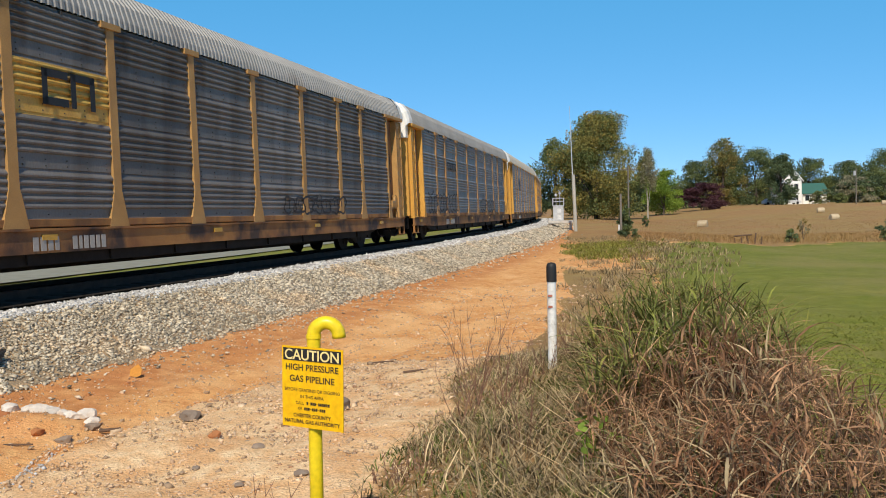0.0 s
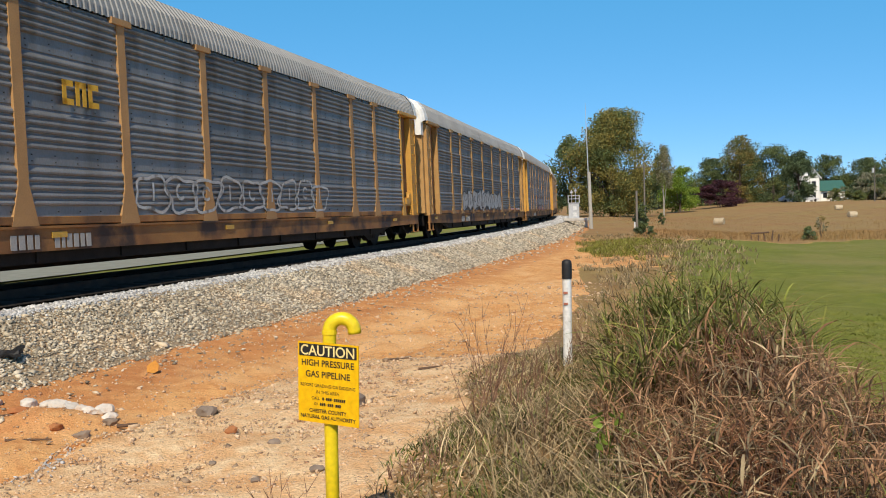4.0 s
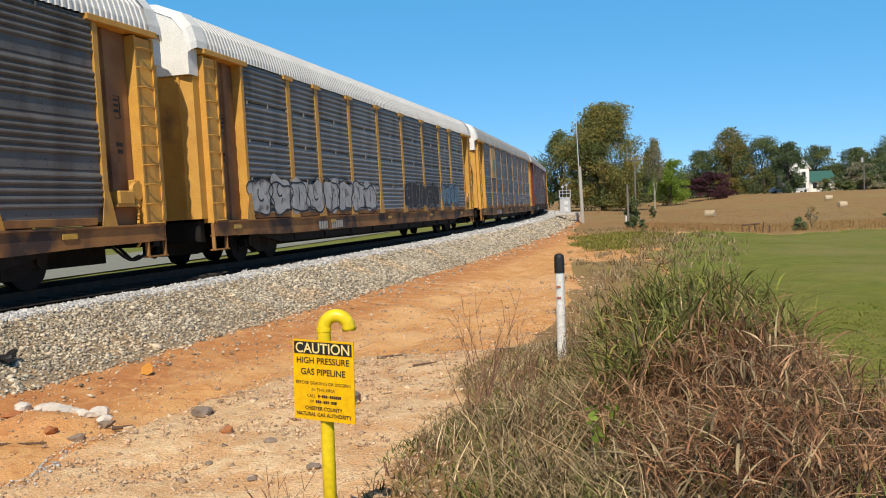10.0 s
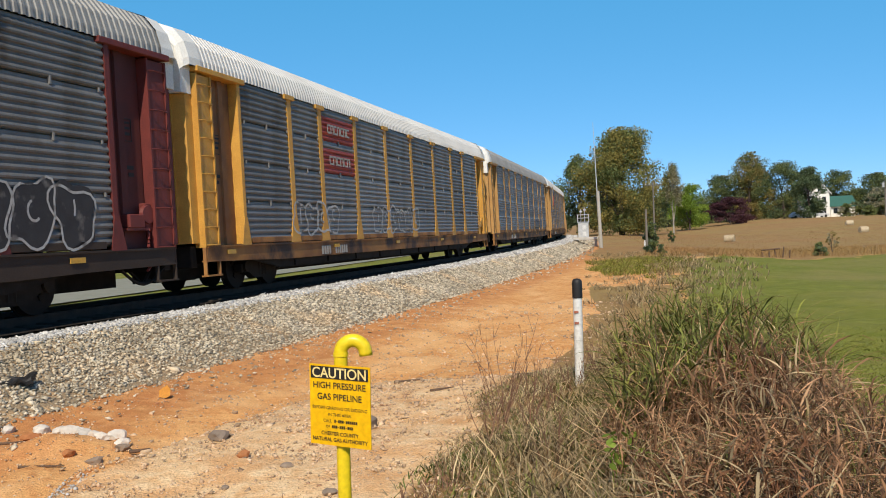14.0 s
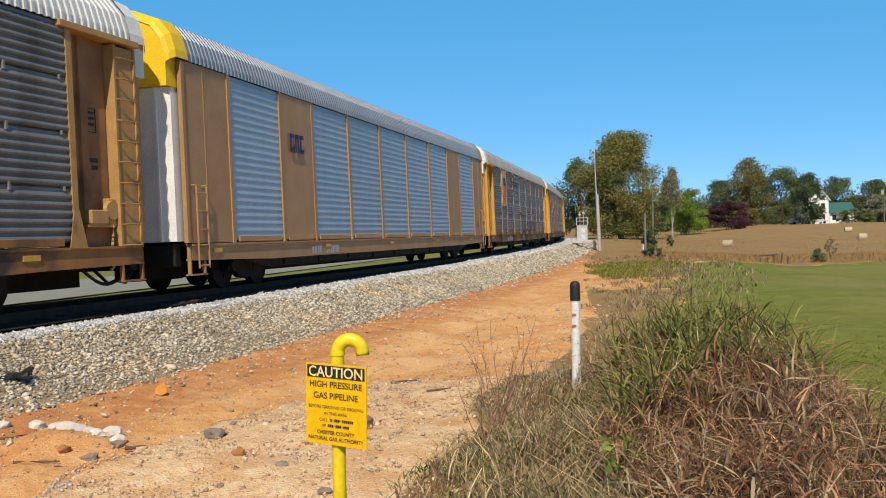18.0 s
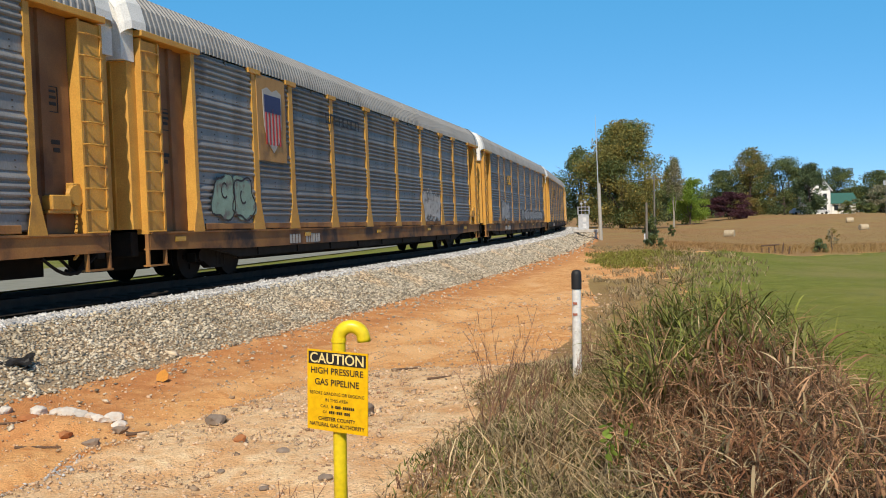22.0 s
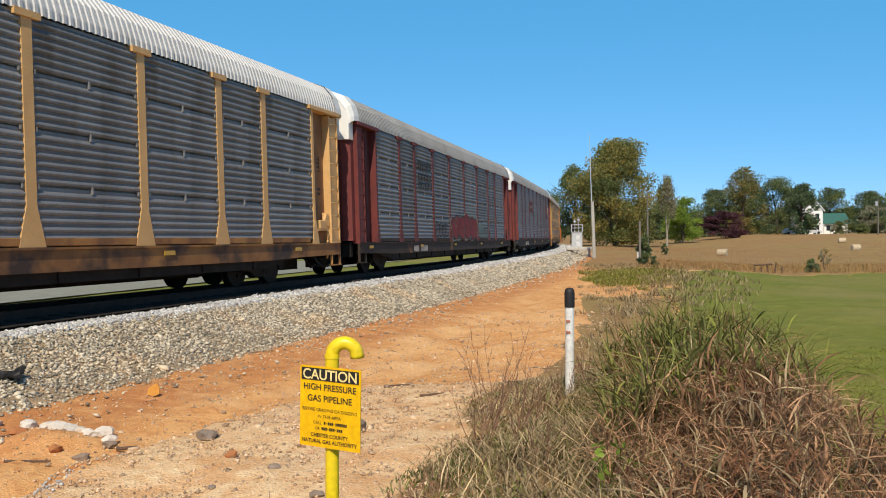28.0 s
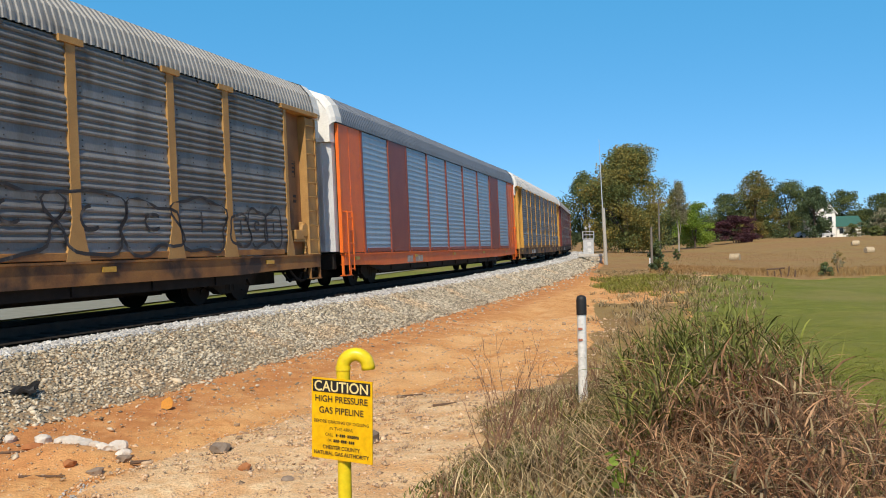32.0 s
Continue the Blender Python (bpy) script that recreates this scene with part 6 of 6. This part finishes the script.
M["twig"] = mat("red_brown_twig", (0.24, 0.13, 0.08), (0.17, 0.09, 0.06), 8, 0.85, bump=0)
for i, (x, y, h, n, sp) in enumerate(((0.20, 6.9, 0.78, 10, 0.55), (0.38, 6.5, 0.66, 9, 0.6), (0.10, 6.2, 0.50, 8, 0.7), (-0.28, 5.0, 0.20, 7, 0.9), (-0.38, 5.05, 0.16, 6, 0.9), (-0.75, 3.75, 0.42, 5, 0.8), (-0.86, 3.85, 0.36, 5, 0.9), (-0.62, 3.65, 0.40, 4, 0.7),
                                          (0.62, 7.4, 0.42, 9, 0.6), (0.9, 8.2, 0.45, 9, 0.6), (0.45, 5.4, 0.45, 9, 0.7), (1.2, 8.6, 0.5, 9, 0.6), (-0.18, 5.2, 0.24, 8, 0.4))):
    dry_weed(x, y, h, n, sp, M["twig"], "bare red-brown weed stems on the clay", 60 + i)


def leafy_weed(x, y, seed):
    rnd = random.Random(seed)
    bm = bmesh.new()
    for i in range(26):
        c = Vector((rnd.gauss(0, 0.06), rnd.gauss(0, 0.06), rnd.uniform(0.30, 0.44)))
        t = Euler((rnd.uniform(-0.9, 0.9), rnd.uniform(-0.9, 0.9), rnd.uniform(0, 6))).to_matrix()
        pts = [(0, -0.022), (0.015, -0.008), (0.013, 0.011), (0, 0.027), (-0.013, 0.011), (-0.015, -0.008)]
        bm.faces.new([bm.verts.new(c + t @ Vector((a, b, 0))) for a, b in pts])
    for i in range(5):
        rod(bm, (rnd.gauss(0, 0.02), rnd.gauss(0, 0.02), 0), (rnd.gauss(0, 0.06), rnd.gauss(0, 0.06), 0.36), 0.003, 4)
    ob = part("leafy_weed", bm, LEAF["bright"])
    ob.location = (x, y, gz(x, y))
    return tagged(ob, "bright green broad-leaved weed in the dry grass", "weed")


leafy_weed(0.72, 4.55, 5)


# ---- trees ----
def tree(label, x, y, h, w, leaf, seed, crown_at=0.22, n_clumps=60, per=70, leaf_m=0.42, trunk_r=None, bark="bark", leaf2=None, name="tree", lobes=5, open_=0.0):
    """Tapered trunk and limbs with a crown of many leaf sprays gathered in clumps round the limb ends."""
    rnd = np.random.default_rng(seed)
    if leaf_m > 0.3:
        per, leaf_m = int(per * 2.4), leaf_m * 0.58
    ob = tagged(new(name), label, "tree")
    ob.location = (x, y, gz(x, y) - 0.1)
    tr = trunk_r or 0.022 * h
    bm = bmesh.new()
    p, d = Vector((0, 0, 0)), Vector((rnd.normal(0, 0.03), rnd.normal(0, 0.03), 1))
    knots = [p]
    for k in range(5):
        q = p + d * (h * 0.8 / 5)
        rod(bm, p, q, tr * (1 - 0.17 * k), 8, tr * (1 - 0.17 * (k + 1)))
        p, d = q, (d + Vector((rnd.normal(0, 0.07), rnd.normal(0, 0.07), 0))).normalized()
        knots.append(p)
    lobe = []
    for k in range(lobes):
        a = 2 * math.pi * k / lobes + rnd.normal(0, 0.4)
        zz = h * (crown_at + 0.12 + (0.92 - crown_at - 0.12) * (k + 0.5 * rnd.random()) / lobes)
        rr = w / 2 * math.sin(math.pi * min(0.97, max(0.18, (zz / h - crown_at) / (1 - crown_at) * 0.85 + 0.12))) * (0.35 + 0.3 * rnd.random())
        c = Vector((rr * math.cos(a), rr * math.sin(a), zz))
        st = knots[max(1, min(4, int(zz / h * 5) - 1))]
        mid = (st + c) / 2 + Vector((0, 0, -0.03 * h))
        rod(bm, st, mid, tr * 0.42, 6, tr * 0.28)
        rod(bm, mid, c, tr * 0.28, 6, tr * 0.1)
        for j in range(3):
            e = c + Vector((rnd.normal(0, w * 0.13), rnd.normal(0, w * 0.13), rnd.normal(0.03 * h, 0.05 * h)))
            rod(bm, mid, e, tr * 0.14, 5, tr * 0.04)
        lobe.append((c, w * (0.20 + 0.10 * rnd.random()) * (1.2 - 0.6 * zz / h), h * (0.11 + 0.06 * rnd.random())))
    part("trunk", bm, M[bark], ob)
    cs, ls = [], np.arange(n_clumps) % lobes
    for i in ls:
        c, rx, rz = lobe[i]
        v = rnd.normal(0, 1, 3)
        v /= np.linalg.norm(v)
        k = rnd.random() ** 0.45
        cs.append((c.x + v[0] * rx * k, c.y + v[1] * rx * k, max(c.z + v[2] * rz * k, h * crown_at)))
    # shell clumps that fill the outline
    for i in range(int(n_clumps * 0.9)):
        zf = rnd.random()
        a = rnd.random() * 6.28
        rr = w / 2 * (math.sin(math.pi * (0.10 + 0.86 * zf)) ** 0.7) * (0.55 + 0.42 * rnd.random()) * (1.1 - 0.5 * zf ** 1.3)
        cs.append((rr * math.cos(a), rr * math.sin(a), h * (crown_at + (0.97 - crown_at) * zf)))
    cs = np.array(cs)
    for half, lm in ((0, leaf), (1, leaf2 or leaf)):
        cc = cs[half::2]
        n = len(cc) * per
        i = np.repeat(np.arange(len(cc)), per)
        r = np.array([w * 0.055, w * 0.055, h * 0.038]) * (1 + open_)
        c = cc[i] + np.clip(rnd.normal(0, 1, (n, 3)), -1.5, 1.5) * r
        t1 = rnd.normal(0, 1, (n, 3))
        t1 /= np.linalg.norm(t1, axis=1)[:, None]
        t2 = np.cross(t1, rnd.normal(0, 1, (n, 3)))
        t2 /= np.linalg.norm(t2, axis=1)[:, None] + 1e-6
        k = leaf_m * (0.5 + 0.8 * rnd.random((n, 1)))
        v = np.stack([c - t1 * k * 0.5, c + t2 * k * 0.35, c + t1 * k * 0.55, c - t2 * k * 0.35], 1).reshape(-1, 3)
        me = raw_mesh("crown", v, np.arange(4 * n).reshape(-1, 4), LEAF[lm])
        part("crown", me, None, ob)
    return ob


tree("big spreading oak turning gold at the field edge", 27.4, 165, 18.9, 16.5, "oak", 101, 0.06, 270, 60, 0.55, 0.55, leaf2="mid", lobes=11)
tree("dark broad tree behind the oak", 20.8, 172, 15.4, 9.5, "dark", 102, 0.05, 60, 50, 0.55, lobes=6, leaf2="mid")
tree("dark low tree behind the oak", 34.5, 176, 9.5, 8.0, "dark", 103, 0.08, 50, 50, 0.5, lobes=5, leaf2="mid")
tree("slender pale-trunked tree with sparse grey-green crown", 37.2, 168, 12.8, 3.9, "grey", 104, 0.45, 46, 40, 0.42, 0.16, "pale_bark", leaf2="mid", lobes=6, open_=0.4)
tree("bright green rounded young maple", 45.4, 190, 9.4, 9.8, "bright", 105, 0.08, 60, 60, 0.45, leaf2="bright", lobes=6)
tree("broad purple-leaved plum tree", 56.4, 200, 6.0, 11.0, "purple", 106, 0.06, 60, 55, 0.45, leaf2="purple", lobes=6)
WOOD = [("tall tree with gold-tinged top in the grove", 68.5, 226, 16.3, 10.5, "gold", "mid"), ("dark green tree in the grove", 62.0, 228, 11.6, 9, "mid", "dark"), ("broad dark green tree in the grove", 76.5, 225, 13.8, 13, "dark", "mid"),
        ("yellow-green tree in the grove", 72.0, 232, 13.5, 9, "oak", "mid"), ("dark conifer-like tree beside the house", 75.5, 206, 11.2, 6.0, "dark", "dark"), ("tree beyond the house", 96.0, 242, 12.2, 10, "mid", "dark"), ("tree beyond the house", 88.0, 246, 12.0, 9, "mid", "oak"),
        ("dark tree in the far row", 104.0, 238, 11.0, 11, "dark", "mid"), ("tall dark tree in the far row", 111.0, 232, 13.6, 12, "mid", "dark"), ("tree in the far row", 119.0, 236, 12.8, 12, "dark", "mid"), ("grey-green low tree beside the green roof", 94.0, 212, 6.4, 9, "grey", "dark"), ("dark low tree beside the green roof", 99.5, 214, 7.4, 9, "dark", "mid"),
        ("green tree in the grove", 51.0, 236, 10.0, 9, "mid", "dark"), ("green tree in the grove", 41.0, 240, 9.5, 10, "dark", "mid"), ("tree in the far row", 128.0, 240, 12.0, 12, "mid", "dark")]
for i, (lb, x, y, h, w, a, b) in enumerate(WOOD):
    tree(lb, x, y, h, w * 1.32, a, 120 + i, 0.03, 70, 46, 0.6, leaf2=b, lobes=7)
tree("small dark cedar beside the weeds", 14.15, 72, 2.2, 1.25, "dark", 150, 0.05, 30, 40, 0.16, 0.05, leaf2="mid", name="cedar_sapling", lobes=5)
for i, (x, y, h, w) in enumerate(((18.5, 95, 1.4, 0.9), (21.0, 96, 1.3, 0.8), (22.0, 58.5, 1.0, 1.2), (28.3, 58.5, 1.5, 1.8), (12.0, 60, 1.0, 1.6))):
    tree("small dark green cedar bush in the field", x, y, h, w, "dark", 160 + i, 0.02, 20, 40, 0.12, 0.03, leaf2="mid", name="cedar_bush", lobes=4)
tree("thin leafless-looking sapling in the field", 23.4, 60, 1.7, 1.0, "grey", 170, 0.35, 12, 16, 0.10, 0.03, leaf2="gold", name="sapling", lobes=4)


for i, (x, y, h, w, a) in enumerate(((84.0, 207, 3.0, 4.5, "grey"), (88.5, 206, 2.4, 4.0, "mid"), (92.5, 206, 4.2, 5.0, "grey"))):
    tree("low grey-green shrub before the farmhouse", x, y, h, w, a, 180 + i, 0.02, 30, 40, 0.35, 0.06, leaf2="mid", name="shrub", lobes=4)


# distant woods closing the horizon
def far_woods():
    rnd = np.random.default_rng(77)
    n = 52000
    a = rnd.random(n) * 2 * math.pi
    d = 420 + 70 * rnd.random(n)
    x, y = d * np.sin(a), d * np.cos(a)
    top = 8.5 + 2.5 * np.sin(a * 37) + 1.8 * np.sin(a * 91 + 1) + 1.0 * np.sin(a * 211)
    c = np.stack([x, y, ground_z(x, y) + top * rnd.random(n) ** 0.8], -1)
    t1 = rnd.normal(0, 1, (n, 3))
    t1 /= np.linalg.norm(t1, axis=1)[:, None]
    t2 = np.cross(t1, rnd.normal(0, 1, (n, 3)))
    t2 /= np.linalg.norm(t2, axis=1)[:, None]
    k = 2.0 * (0.5 + rnd.random((n, 1)))
    v = np.stack([c - t1 * k, c + t2 * k * 0.7, c + t1 * k, c - t2 * k * 0.7], 1).reshape(-1, 3)
    return tagged(new("far_woods", raw_mesh("far_woods", v, np.arange(4 * n).reshape(-1, 4), LEAF["dark"])), "distant dark green woods along the horizon", "woods", kind="stuff")


far_woods()


# ---- far things ----
def signal_cabinet():
    x, y = 10.6, 85.0
    a = -math.degrees(heading(50))
    ob = tagged(new("signal_cabinet"), "aluminium railway signal cabinet with railing on a concrete deck", "signal cabinet")
    ob.matrix_basis = pose(x, y, 0.0, 0, 0, a)
    g = gz(x, y)
    bm = bmesh.new()
    box(bm, -0.9, 1.3, -0.9, 1.2, 0.12, 0.36, 0.02)
    part("deck", bm, M["concrete"], ob, "pale concrete deck")
    for px, py in ((-0.7, -0.7), (1.1, -0.7), (-0.7, 1.0), (1.1, 1.0)):
        bm = bmesh.new()
        box(bm, px - 0.1, px + 0.1, py - 0.1, py + 0.1, g - 0.3, 0.12)
        part("deck_leg", bm, M["concrete"], ob)
    bm = bmesh.new()
    box(bm, -0.48, 0.48, -0.4, 0.4, 0.36, 1.72, 0.03)
    box(bm, -0.53, 0.53, -0.45, 0.45, 1.72, 1.78, 0.01)
    part("cabinet_body", bm, M["cabinet"], ob)
    for z0, z1 in ((0.50, 0.86), (1.06, 1.46)):
        bm = bmesh.new()
        box(bm, -0.08, 0.26, -0.425, -0.402, z0, z1)
        part("notice", bm, M["refl_white"], ob, "blank white notice plate")
    for px in (-0.5, 0.5):
        for py in (-0.42, 0.42):
            bm = bmesh.new()
            rod(bm, (px, py, 1.78), (px, py, 2.45), 0.04, 8)
            part("railing_post", bm, M["cabinet"], ob)
    for z in (2.42, 2.12):
        bm = bmesh.new()
        tube(bm, [(-0.5, -0.42, z), (0.5, -0.42, z), (0.5, 0.42, z), (-0.5, 0.42, z), (-0.5, -0.42, z)], 0.035, 8)
        part("railing", bm, M["cabinet"], ob)
    for px, h in ((-0.2, 2.95), (0.15, 3.1)):
        bm = bmesh.new()
        rod(bm, (px, 0, 1.78), (px, 0, h), 0.03, 6)
        box(bm, px - 0.12, px + 0.12, -0.05, 0.05, h - 0.3, h - 0.15)
        part("antenna", bm, M["cabinet"], ob)
    bm = bmesh.new()
    box(bm, 1.35, 1.55, -0.9, -0.5, g - 0.1, 0.55, 0.02)
    part("junction_box", bm, M["refl_white"], ob)


def mast(x, y, h1, h2, r, label):
    ob = tagged(new("radio_mast"), label, "mast")
    ob.matrix_basis = pose(x, y, gz(x, y), 0, -1.6, 0)
    bm = bmesh.new()
    rod(bm, (0, 0, -0.2), (0, 0, h1), r, 12, r * 0.9)
    part("pole", bm, M["pole"], ob)
    bm = bmesh.new()
    rod(bm, (-0.06, 0, h1 - 0.8), (-0.06, 0, h2), 0.045, 8, 0.035)
    part("antenna_tube", bm, M["cabinet"], ob)
    bm = bmesh.new()
    rod(bm, (-0.06, 0, h2), (-0.06, 0, h2 + 1.6), 0.018, 6)
    part("whip", bm, M["cabinet"], ob)


M["grey_pole"] = mat("dark_weathered_pole", (0.20, 0.18, 0.155), (0.14, 0.125, 0.105), 2, 0.9, stretch=(1, 1, 0.2))


def utility_pole(x, y, h, label, transformer=False, arms=True):
    ob = tagged(new("utility_pole"), label, "utility pole", "utility poles across the field")
    ob.location = (x, y, gz(x, y))
    bm = bmesh.new()
    rod(bm, (0, 0, -0.3), (0, 0, h), 0.12, 10, 0.09)
    part("pole", bm, M["grey_pole"], ob)
    if arms:
        bm = bmesh.new()
        box(bm, -1.1, 1.1, -0.06, 0.06, h - 0.5, h - 0.38)
        part("cross_arm", bm, M["grey_pole"], ob)
        for dx in (-0.95, -0.4, 0.4, 0.95):
            bm = bmesh.new()
            rod(bm, (dx, 0, h - 0.38), (dx, 0, h - 0.2), 0.04, 6)
            part("insulator", bm, M["refl_white"], ob)
    if transformer:
        bm = bmesh.new()
        rod(bm, (-0.32, 0, h - 1.4), (-0.32, 0, h - 0.5), 0.22, 12)
        part("transformer", bm, M["cabinet"], ob)


def hay_bale(x, y, a, label):
    bm = bmesh.new()
    bmesh.ops.create_cone(bm, cap_ends=True, segments=24, radius1=0.44, radius2=0.44, depth=1.1, matrix=pose(0, 0, 0.34, 90, 0, 0))
    bmesh.ops.bevel(bm, geom=[e for e in bm.edges], offset=0.05, segments=1, affect="EDGES")
    for v in bm.verts:
        v.co += Vector((noise.noise(v.co * 3), noise.noise(v.co * 3 + Vector((5, 0, 0))), noise.noise(v.co * 3 + Vector((0, 7, 0))))) * 0.05
    ob = part("hay_bale", bm, M["hay"])
    ob.matrix_basis = pose(x, y, gz(x, y), 0, 0, a)
    return tagged(ob, label, "hay bale", "hay bales in the field")


def farmhouse():
    x, y = 81.2, 215.0
    g = gz(x, y) - 0.05
    ob = tagged(new("farmhouse"), "white two-storey gabled farmhouse with green-roofed wing", "house")
    ob.location = (x, y, g)
    w, e, r = 4.6, 5.6, 8.4
    bm = bmesh.new()
    prism(bm, [(-w / 2, 0), (w / 2, 0), (w / 2, e), (0, r), (-w / 2, e)], "y", 0, 8)
    part("gable_wall", bm, M["white_board"], ob)
    for sx in (-1, 1):
        bm = bmesh.new()
        prism(bm, [(sx * (w / 2 + 0.35), e - 0.42), (sx * (w / 2 + 0.35), e - 0.20), (0, r + 0.22), (0, r)], "y", -0.35, 8.3)
        part("roof_slope", bm, M["dark_roof"], ob)
        bm = bmesh.new()
        prism(bm, [(sx * (w / 2 + 0.36), e - 0.46), (sx * (w / 2 + 0.36), e - 0.18), (0, r + 0.24), (0, r - 0.05)], "y", -0.42, -0.36)
        part("barge_board", bm, M["white_board"], ob)
    for zx, zz in ((-1.0, 3.4), (1.0, 3.4), (-1.0, 0.9), (1.0, 0.9), (0.0, 6.0)):
        bm = bmesh.new()
        s = 0.35 if zz > 5 else 0.45
        box(bm, zx - s - 0.08, zx + s + 0.08, -0.05, -0.01, zz - 0.08, zz + 1.4)
        wf = part("window", bm, M["white_board"], ob)
        bm = bmesh.new()
        box(bm, zx - s, zx + s, -0.07, -0.052, zz, zz + 1.3)
        part("pane", bm, M["glass_dark"], wf)
    bm = bmesh.new()
    box(bm, w / 2 + 0.01, w / 2 + 6.4, 1.5, 7.0, 0, 2.7)
    part("wing_wall", bm, M["white_board"], ob)
    bm = bmesh.new()
    prism(bm, [(0.9, 2.5), (4.3, 4.9), (7.8, 2.5), (7.8, 2.35), (0.9, 2.35)], "x", w / 2 + 0.02, w / 2 + 6.9)
    part("wing_roof", bm, M["green_roof"], ob, "green metal roof")
    for k in range(4):
        bm = bmesh.new()
        box(bm, w / 2 + 0.5 + 1.75 * k, w / 2 + 0.62 + 1.75 * k, 0.95, 1.08, 0, 2.36)
        part("porch_post", bm, M["white_board"], ob)
    for k in range(2):
        bm = bmesh.new()
        box(bm, w / 2 + 1.4 + 2.6 * k, w / 2 + 2.3 + 2.6 * k, 1.44, 1.49, 0.8, 2.0)
        part("window", bm, M["glass_dark"], ob)
    bm = bmesh.new()
    box(bm, -0.35, 0.35, 4.2, 4.9, 7.4, 9.4)
    part("chimney", bm, M["brick"], ob)


def parked_car(x, y, a, label):
    ob = tagged(new("parked_car"), label, "car", "cars parked by the farmhouse")
    ob.matrix_basis = pose(x, y, gz(x, y), 0, 0, a)
    bm = bmesh.new()
    prism(bm, [(-2.2, 0.3), (2.2, 0.3), (2.25, 0.75), (1.3, 0.92), (0.7, 1.42), (-1.2, 1.45), (-1.9, 0.95), (-2.2, 0.9)], "y", -0.85, 0.85)
    part("body", bm, M["silver"], ob)
    for px in (-1.35, 1.35):
        for py in (-0.8, 0.8):
            bm = bmesh.new()
            rod(bm, (px, py - 0.1, 0.32), (px, py + 0.1, 0.32), 0.32, 14)
            part("wheel", bm, M["black"], ob)
    for py in (-0.86, 0.86):
        bm = bmesh.new()
        prism(bm, [(-1.6, 0.98), (1.0, 0.98), (0.6, 1.36), (-1.15, 1.38)], "y", py - 0.004, py + 0.004)
        part("side_window", bm, M["glass_dark"], ob)


def field_debris():
    x, y = 19.0, 57.3
    ob = tagged(new("wood_pile"), "low pile of old boards and posts at the field edge", "wood pile")
    ob.location = (x, y, gz(x, y))
    rnd = random.Random(4)
    for k in range(5):
        bm = bmesh.new()
        px = -0.9 + 0.4 * k
        rod(bm, (px, 0, -0.1), (px + rnd.uniform(-0.1, 0.1), 0, rnd.uniform(0.3, 0.7)), 0.06, 7, 0.04)
        part("post_stub", bm, M["brown_stick"], ob)
    bm = bmesh.new()
    rod(bm, (-1.0, -0.08, 0.45), (0.1, -0.08, 0.52), 0.05, 7)
    part("log", bm, M["brown_stick"], ob)
    bm = bmesh.new()
    rod(bm, (0, 0, 0), (0, 0, 0.75), 0.06, 8)
    s = part("marker_stake", bm, M["refl_white"])
    s.location = (13.3, 70, gz(13.3, 70))
    tagged(s, "white marker stake among the weeds", "stake")
    bm = bmesh.new()
    rod(bm, (0, 0, 0), (0, 0, 3.1), 0.10, 8, 0.08)
    s = part("fence_post", bm, M["grey_pole"])
    s.location = (13.75, 71.5, gz(13.75, 71.5))
    tagged(s, "grey wooden post beside the cedar sapling", "post")


M["hay"] = mat("pale_hay", (0.52, 0.43, 0.30), (0.42, 0.33, 0.21), 3, 0.95, bump=0.6, fine=25, bump_m=0.05)
M["white_board"] = mat("white_clapboard", (0.80, 0.79, 0.76), (0.74, 0.73, 0.70), 2, 0.7, stretch=(0.2, 0.2, 6))
M["dark_roof"] = mat("grey_shingle", (0.20, 0.19, 0.19), (0.15, 0.145, 0.145), 4, 0.9)
M["green_roof"] = mat("green_metal_roof", (0.05, 0.15, 0.12), (0.04, 0.12, 0.10), 2, 0.5, stretch=(4, 0.3, 0.3))
M["glass_dark"] = plain("dark_window_glass", (0.03, 0.035, 0.04), 0.1)
M["brick"] = mat("red_brick", (0.30, 0.12, 0.08), (0.22, 0.09, 0.06), 8, 0.9)
signal_cabinet()
mast(11.45, 80, 4.9, 9.2, 0.16, "grey pole with a tall thin antenna beside the track")
utility_pole(24.1, 120, 7.4, "grey wooden utility pole with cross-arm in front of trees")
utility_pole(80.5, 180, 6.9, "wooden utility pole with white transformer", True, False)
for x, y, a, lb in ((29.2, 104, 60, "pale round hay bale lying alone in the field"), (60.5, 148, 80, "pale round hay bale in the brown field"), (50.8, 120, 100, "pale round hay bale in the brown field"), (81.3, 170, 70, "pale round hay bale near the trees")):
    hay_bale(x, y, a, lb)
farmhouse()
parked_car(75.5, 212, 5, "white car parked under the trees")
parked_car(79.3, 211, 10, "pale car parked beside the farmhouse")
field_debris()


motions()
